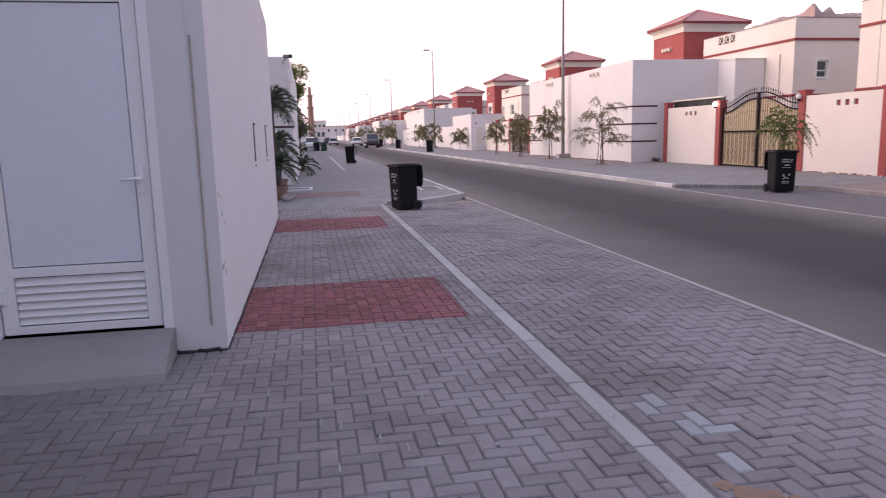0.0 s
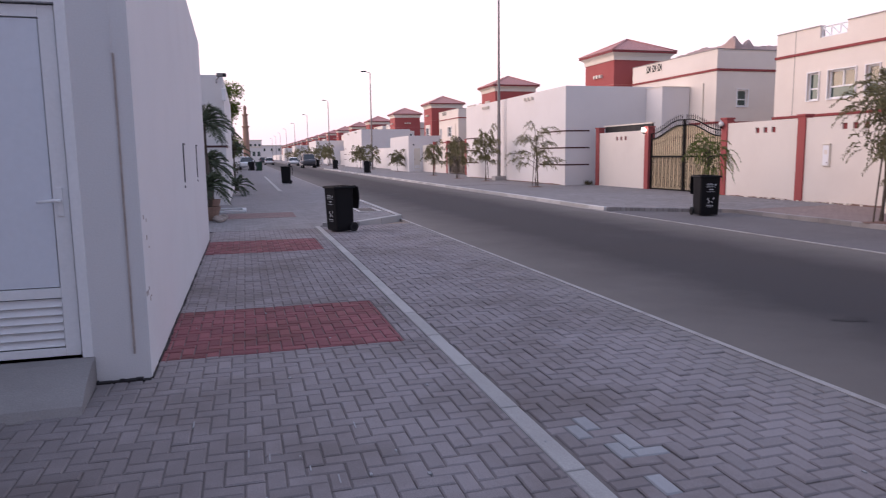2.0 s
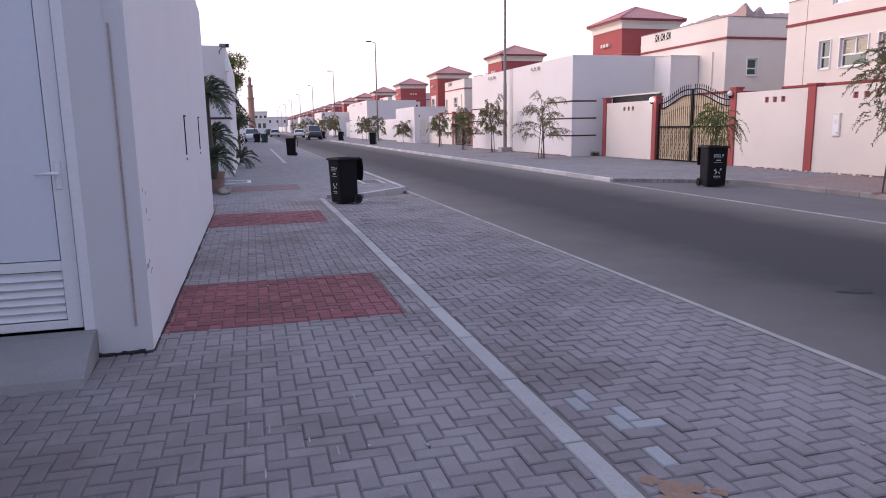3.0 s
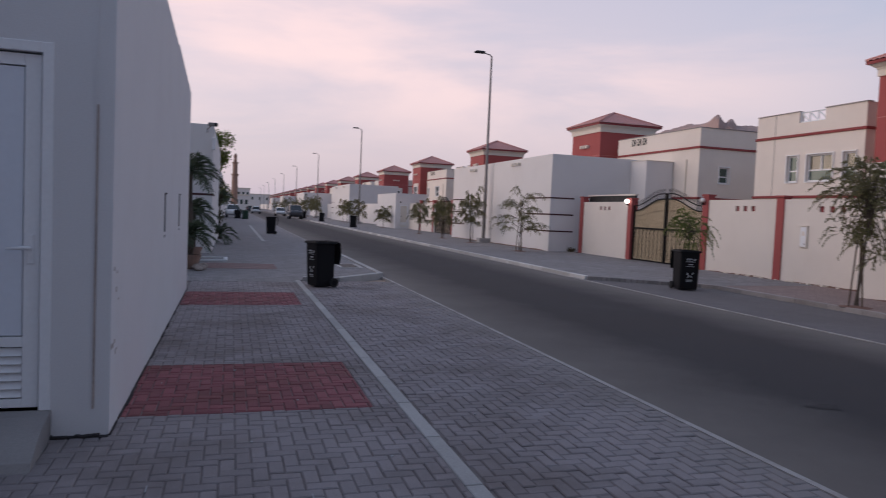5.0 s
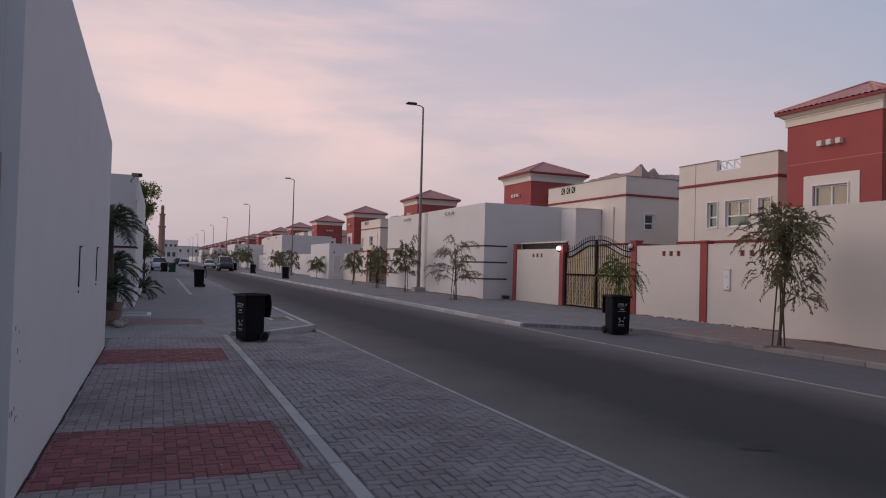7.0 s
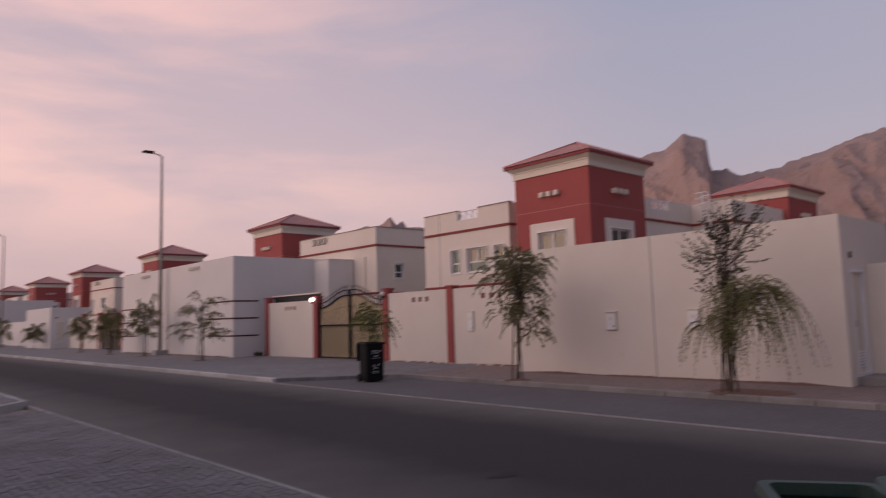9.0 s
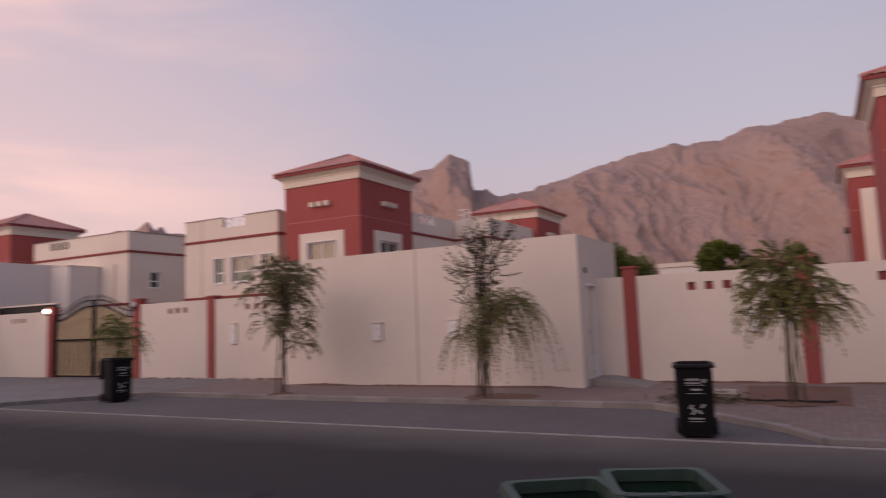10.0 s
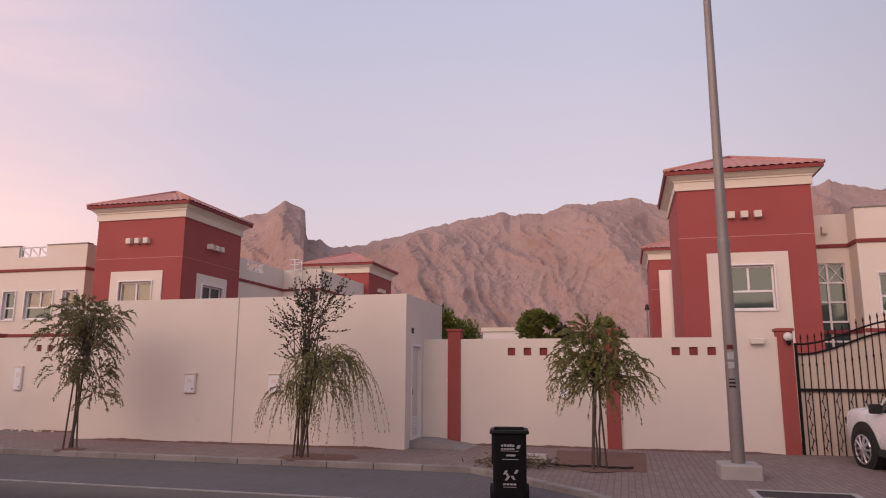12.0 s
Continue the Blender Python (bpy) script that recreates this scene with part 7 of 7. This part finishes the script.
# ---- vehicles ----
def car(at, label, paint, length=4.9, width=1.95, height=1.78, category="car"):
    """A tall estate car. Front towards +y; lofted body with glass, wheels, mirrors and lamps."""
    c = thing("parked_car", label, category, "parked cars", at)
    L, W, H = length / 2, width / 2, height
    st = [(-1.0, 0.50, 0.86, 0.80), (-0.97, 0.42, 0.92, 0.93), (-0.80, 0.30, 0.95, 1.0), (-0.40, 0.28, 0.95, 1.0), (0.0, 0.28, 0.96, 1.0), (0.35, 0.28, 0.97, 1.0), (0.62, 0.28, 0.98, 0.99), (0.84, 0.32, 1.0, 0.95), (0.95, 0.40, 0.94, 0.88), (1.0, 0.50, 0.80, 0.76)]
    rings = []
    for f, zb, zt, k in st:
        y, w = f * L, W * k
        zt = zt * H / 1.78 + 0.10
        zm = (zb + zt) / 2
        rings.append([(-w * 0.86, y, zb), (-w * 0.97, y, zb + 0.10), (-w, y, zm), (-w * 0.98, y, zt - 0.10), (-w * 0.90, y, zt), (w * 0.90, y, zt), (w * 0.98, y, zt - 0.10), (w, y, zm), (w * 0.97, y, zb + 0.10), (w * 0.86, y, zb)])
    bm = bmesh.new()
    made = loft(bm, rings)
    bm.faces.new(made[0][::-1]), bm.faces.new(made[-1])
    bmesh.ops.recalc_face_normals(bm, faces=bm.faces[:])
    body = part("body", bm, paint, c, smooth=True)
    sub = body.modifiers.new("round", "SUBSURF")
    sub.levels = sub.render_levels = 2
    # glasshouse
    belt = 1.02 * H / 1.78
    gh = [(-0.93, belt, 0.80), (-0.80, H - 0.07, 0.70), (-0.35, H, 0.74), (0.05, H - 0.02, 0.74), (0.18, H - 0.08, 0.72), (0.50, belt, 0.86)]
    bm = bmesh.new()
    lo_w = 0.92
    rows = []
    for f, z, k in gh:
        y = f * L
        rows.append([(-W * lo_w, y if z == belt else (f + (0.10 if f > 0 else -0.06)) * L, belt), (-W * k, y, z - 0.03), (-W * k * 0.8, y, z), (W * k * 0.8, y, z), (W * k, y, z - 0.03), (W * lo_w, y if z == belt else (f + (0.10 if f > 0 else -0.06)) * L, belt)])
    made = loft(bm, rows)
    bm.faces.new(made[0]), bm.faces.new(made[-1])
    bmesh.ops.recalc_face_normals(bm, faces=bm.faces[:])
    part("glass", bm, M_CARGLASS, c, "dark tinted glass")
    roofm = bmesh.new()
    rr = []
    for f, z, k in gh[1:5]:
        y = f * L
        rr.append([(-W * k * 1.03, y, z - 0.06), (-W * k * 0.98, y, z + 0.0), (-W * k * 0.8, y, z + 0.02), (W * k * 0.8, y, z + 0.02), (W * k * 0.98, y, z), (W * k * 1.03, y, z - 0.06)])
    made = loft(roofm, rr)
    roofm.faces.new(made[0]), roofm.faces.new(made[-1])
    bmesh.ops.recalc_face_normals(roofm, faces=roofm.faces[:])
    part("roof", roofm, paint, c, smooth=True)
    for s in (-1, 1):
        for f, k, lean in ((-0.80, 0.70, -0.06), (-0.32, 0.74, -0.02), (0.18, 0.72, 0.28)):
            zt = H - 0.08
            bm = bmesh.new()
            tube(bm, (s * W * (lo_w + 0.005), (f + lean) * L, belt), (s * W * (k + 0.012), f * L, zt), 0.024, 0.02, 6)
            part("door_pillar", bm, paint, c)
        part("roof_rail", boxes((s * W * 0.66 - 0.02, s * W * 0.66 + 0.02, -0.78 * L, 0.05 * L, H + 0.01, H + 0.045), bevel=0.008), M_TRIMBLACK, c, "black roof rail")
        m = part("mirror", boxes((s * (W + 0.04) - 0.10, s * (W + 0.04) + 0.10, 0.36 * L, 0.36 * L + 0.10, belt - 0.02, belt + 0.14), bevel=0.03), M_TRIMBLACK, c, "black door mirror")
        part("sill", boxes((s * (W - 0.03) - 0.03, s * (W - 0.03) + 0.03, -0.5 * L, 0.5 * L, 0.27, 0.40), bevel=0.02), M_TRIMBLACK, c, "black sill trim")
        part("door_handle", boxes((s * (W + 0.005) - 0.015, s * (W + 0.005) + 0.015, 0.02 * L, 0.02 * L + 0.2, 0.86, 0.90), bevel=0.008), M_ALLOY, c, "chrome door handle")
        part("door_gap", boxes((s * (W - 0.003) - 0.004, s * (W - 0.003) + 0.004, -0.10 * L, -0.10 * L + 0.012, 0.42, belt)), M_TRIMBLACK, c)
        part("headlamp", boxes((s * W * 0.70 - 0.18, s * W * 0.70 + 0.16, 0.90 * L, 0.955 * L, 0.72, 0.86), bevel=0.03), M_GLASS, c, "clear headlamp")
        part("tail_lamp", boxes((s * W * 0.80 - 0.10, s * W * 0.80 + 0.10, -0.985 * L, -0.94 * L, 0.80, 1.0), bevel=0.02), M_BAND, c, "red tail lamp")
        for f in (-0.60, 0.61):
            y = f * L
            # arch is not cut out: a black disc stands in for its shaded hollow
            bm = bmesh.new()
            tube(bm, (s * (W - 0.30), y, 0.40), (s * (W + 0.006), y, 0.40), 0.42, 0.42, 28)
            part("arch_disc", bm, M_TRIMBLACK, c, "black disc standing in for the shaded wheel arch")
            bm = bmesh.new()
            tube(bm, (s * (W - 0.24), y, 0.35), (s * (W + 0.015), y, 0.35), 0.35, 0.33, 28)
            wh = part("tyre", bm, M_RUBBER, c, "black tyre")
            bm = bmesh.new()
            for k in range(10):
                a = 2 * math.pi * k / 10
                tube(bm, (s * (W + 0.026), y, 0.35), (s * (W + 0.022), y + 0.235 * math.cos(a), 0.35 + 0.235 * math.sin(a)), 0.026, 0.02, 5)
            tube(bm, (s * (W + 0.01), y, 0.35), (s * (W + 0.036), y, 0.35), 0.06, 0.05, 12)
            pts = [(s * (W + 0.02), y + 0.24 * math.cos(a), 0.35 + 0.24 * math.sin(a)) for a in [2 * math.pi * k / 24 for k in range(25)]]
            path_tube(bm, pts, [0.016] * 25, 5)
            part("rim", bm, M_ALLOY, wh, "silver alloy rim with spokes")
    part("grille", boxes((-0.45, 0.45, 0.955 * L, 0.985 * L, 0.60, 0.80), bevel=0.02), M_TRIMBLACK, c, "dark grille")
    return c


car(pose(13.10, -4.70, 0.055, 0, 0, -79), "white tall estate car parked on a drive by a gate", M_CARPAINT, length=4.8, height=1.74)
car(pose(0.35, 96, 0, 0, 0, 180), "white car parked on the footway far off", M_CARPAINT, 4.8, 1.9, 1.7)
car(pose(9.0, 103, 0, 0, 0, 180), "dark tall car parked far along the street", M_CARDARK, 4.9, 2.0, 2.0)
car(pose(8.5, 128, 0, 0, 0, 180), "white car parked far along the street", M_CARPAINT, 4.6, 1.85, 1.5)
car(pose(5.0, 150, 0, 0, 0, 0), "white car parked far along the street", M_CARPAINT, 4.6, 1.85, 1.5)
car(pose(4.6, 175, 0, 0, 0, 0), "dark car parked far along the street", M_CARDARK, 4.6, 1.85, 1.6)
car(pose(5.2, 215, 0, 0, 0, 0), "white car parked far along the street", M_CARPAINT, 4.6, 1.85, 1.6)

# ---- block paving, piece by piece ----
def herringbone(x0, x1, y0, y1, w=0.1015):
    """Right-angled herringbone of 2:1 blocks: rectangles (x0, x1, y0, y1) cut to the field."""
    out = []
    n0, n1 = int((x0 - 6) / w) - 4, int((x1 + 6) / w) + 4
    m0, m1 = int(y0 / w) - 4, int(y1 / w) + 4
    for j in range(m0, m1):
        for i in range(n0, n1):
            k = (i - j) % 4
            if k == 0:
                r = (i * w, (i + 2) * w, j * w, (j + 1) * w)
            elif k == 3:
                r = (i * w, (i + 1) * w, j * w, (j + 2) * w)
            else:
                continue
            a, b, c, d = max(r[0], x0), min(r[1], x1), max(r[2], y0), min(r[3], y1)
            if b - a > 0.025 and d - c > 0.025:
                out.append((a, b, c, d))
    return out


def block(x0, x1, y0, y1, z, g=0.0034, ch=0.0085, depth=0.03, tilt=(0, 0)):
    """Corners and faces of one block with chamfered upper edges."""
    mx, my = (x0 + x1) / 2, (y0 + y1) / 2
    a, b, c, d = x0 + g, x1 - g, y0 + g, y1 - g
    e, f, p, q = a + ch, b - ch, c + ch, d - ch
    v = [(a, c, z - depth), (b, c, z - depth), (b, d, z - depth), (a, d, z - depth), (a, c, z - ch * 0.8), (b, c, z - ch * 0.8), (b, d, z - ch * 0.8), (a, d, z - ch * 0.8),
         (e, p, z), (f, p, z), (f, q, z), (e, q, z)]
    v = [(vx, vy, vz + (vx - mx) * tilt[0] + (vy - my) * tilt[1]) for vx, vy, vz in v]
    fc = [(8, 9, 10, 11)]
    for i in range(4):
        j = (i + 1) % 4
        fc += [(i, j, 4 + j, 4 + i), (4 + i, 4 + j, 8 + j, 8 + i)]
    return v, fc


BLOCK_MESH = {}


def single_block(r, z, material, parent):
    key = (round(r[1] - r[0], 3), round(r[3] - r[2], 3), material.name)
    if key not in BLOCK_MESH:
        hx, hy = key[0] / 2, key[1] / 2
        v, f = block(-hx, hx, -hy, hy, 0.0)
        me = bpy.data.meshes.new("paver")
        me.from_pydata(v, [], f)
        me.materials.append(material)
        BLOCK_MESH[key] = me
    ob = new("paver", BLOCK_MESH[key])
    ob.parent = parent
    ob.location = ((r[0] + r[1]) / 2, (r[2] + r[3]) / 2, z)
    return ob


def paved(name, label, field, near, single_mat, joined_mat, seed, pale=(), skip=(), uneven=1.0):
    """A field of blocks: those inside 'near' one by one, the rest joined."""
    rng = random.Random(seed)
    base = thing(name, label, "pavement")
    base["kind"] = "structure"
    vs, fs, count = [], [], 0
    for r in herringbone(*field):
        cx, cy = (r[0] + r[1]) / 2, (r[2] + r[3]) / 2
        if any(s[0] < cx < s[1] and s[2] < cy < s[3] for s in skip):
            continue
        z, tilt = rng.gauss(0, 0.0016 * uneven), (rng.gauss(0, 0.010 * uneven), rng.gauss(0, 0.010 * uneven))
        if near[0] < cx < near[1] and near[2] < cy < near[3] and count < 300:
            is_pale = any(math.hypot(cx - p[0], cy - p[1]) < 0.085 for p in pale)
            single_block(r, z, M_PAVEPALE if is_pale else single_mat, base).rotation_euler = (tilt[1], -tilt[0], 0)
            count += 1
        else:
            v, f = block(*r, z, tilt=tilt)
            k = len(vs)
            vs += v
            fs += [tuple(i + k for i in q) for q in f]
    if vs:
        me = bpy.data.meshes.new("pavers")
        me.from_pydata(vs, [], fs)
        me.materials.append(joined_mat)
        ob = tagged(new("pavers", me), "rest of the block paving", "", kind="stuff")
        ob.parent = base
    return base


RED1, RED2 = (-0.655, 1.36, 5.95, 7.75), (-0.655, 1.36, 12.3, 14.1)
GREY = "grey herringbone block paving of the footway, dusty and worn"
NONE = (0, 0, 0, 0)
paved("paving_footway", GREY, (-2.8, 1.578, -3.4, 5.95), (-0.4, 1.578, 2.2, 5.0), M_PAVE_OB, M_PAVE, 1, skip=((-3.6, -1.05, 4.85, 5.95), (-3.6, -0.80, 5.5, 5.95)))
paved("paving_footway", GREY, (-0.655, 1.578, 7.75, 12.3), NONE, M_PAVE_OB, M_PAVE, 6)
paved("paving_footway", GREY, (-0.655, 1.578, 14.1, 16.0), NONE, M_PAVE_OB, M_PAVE, 7)
paved("paving_margin", "grey blocks between the red band and the kerb", (1.36, 1.578, 5.95, 7.75), NONE, M_PAVE_OB, M_PAVE, 8)
paved("paving_margin", "grey blocks between the red band and the kerb", (1.36, 1.578, 12.3, 14.1), NONE, M_PAVE_OB, M_PAVE, 9)
paved("paving_red_band", "band of red herringbone blocks across the footway", RED1, (-0.655, 1.36, 5.95, 7.2), M_PAVERED_OB, M_PAVERED, 3)
paved("paving_red_band", "band of red herringbone blocks across the footway", RED2, NONE, M_PAVERED_OB, M_PAVERED, 4)
paved("paving_bay", "grey herringbone block paving of the parking bay", (1.706, 3.87, -3.4, 16.35), (1.706, 3.87, 2.2, 4.6), M_PAVE_OB, M_PAVE, 5,
      uneven=1.5, pale=((1.95, 3.35), (2.05, 3.5), (2.0, 3.75), (1.95, 3.0), (2.15, 3.3), (1.9, 3.6)))
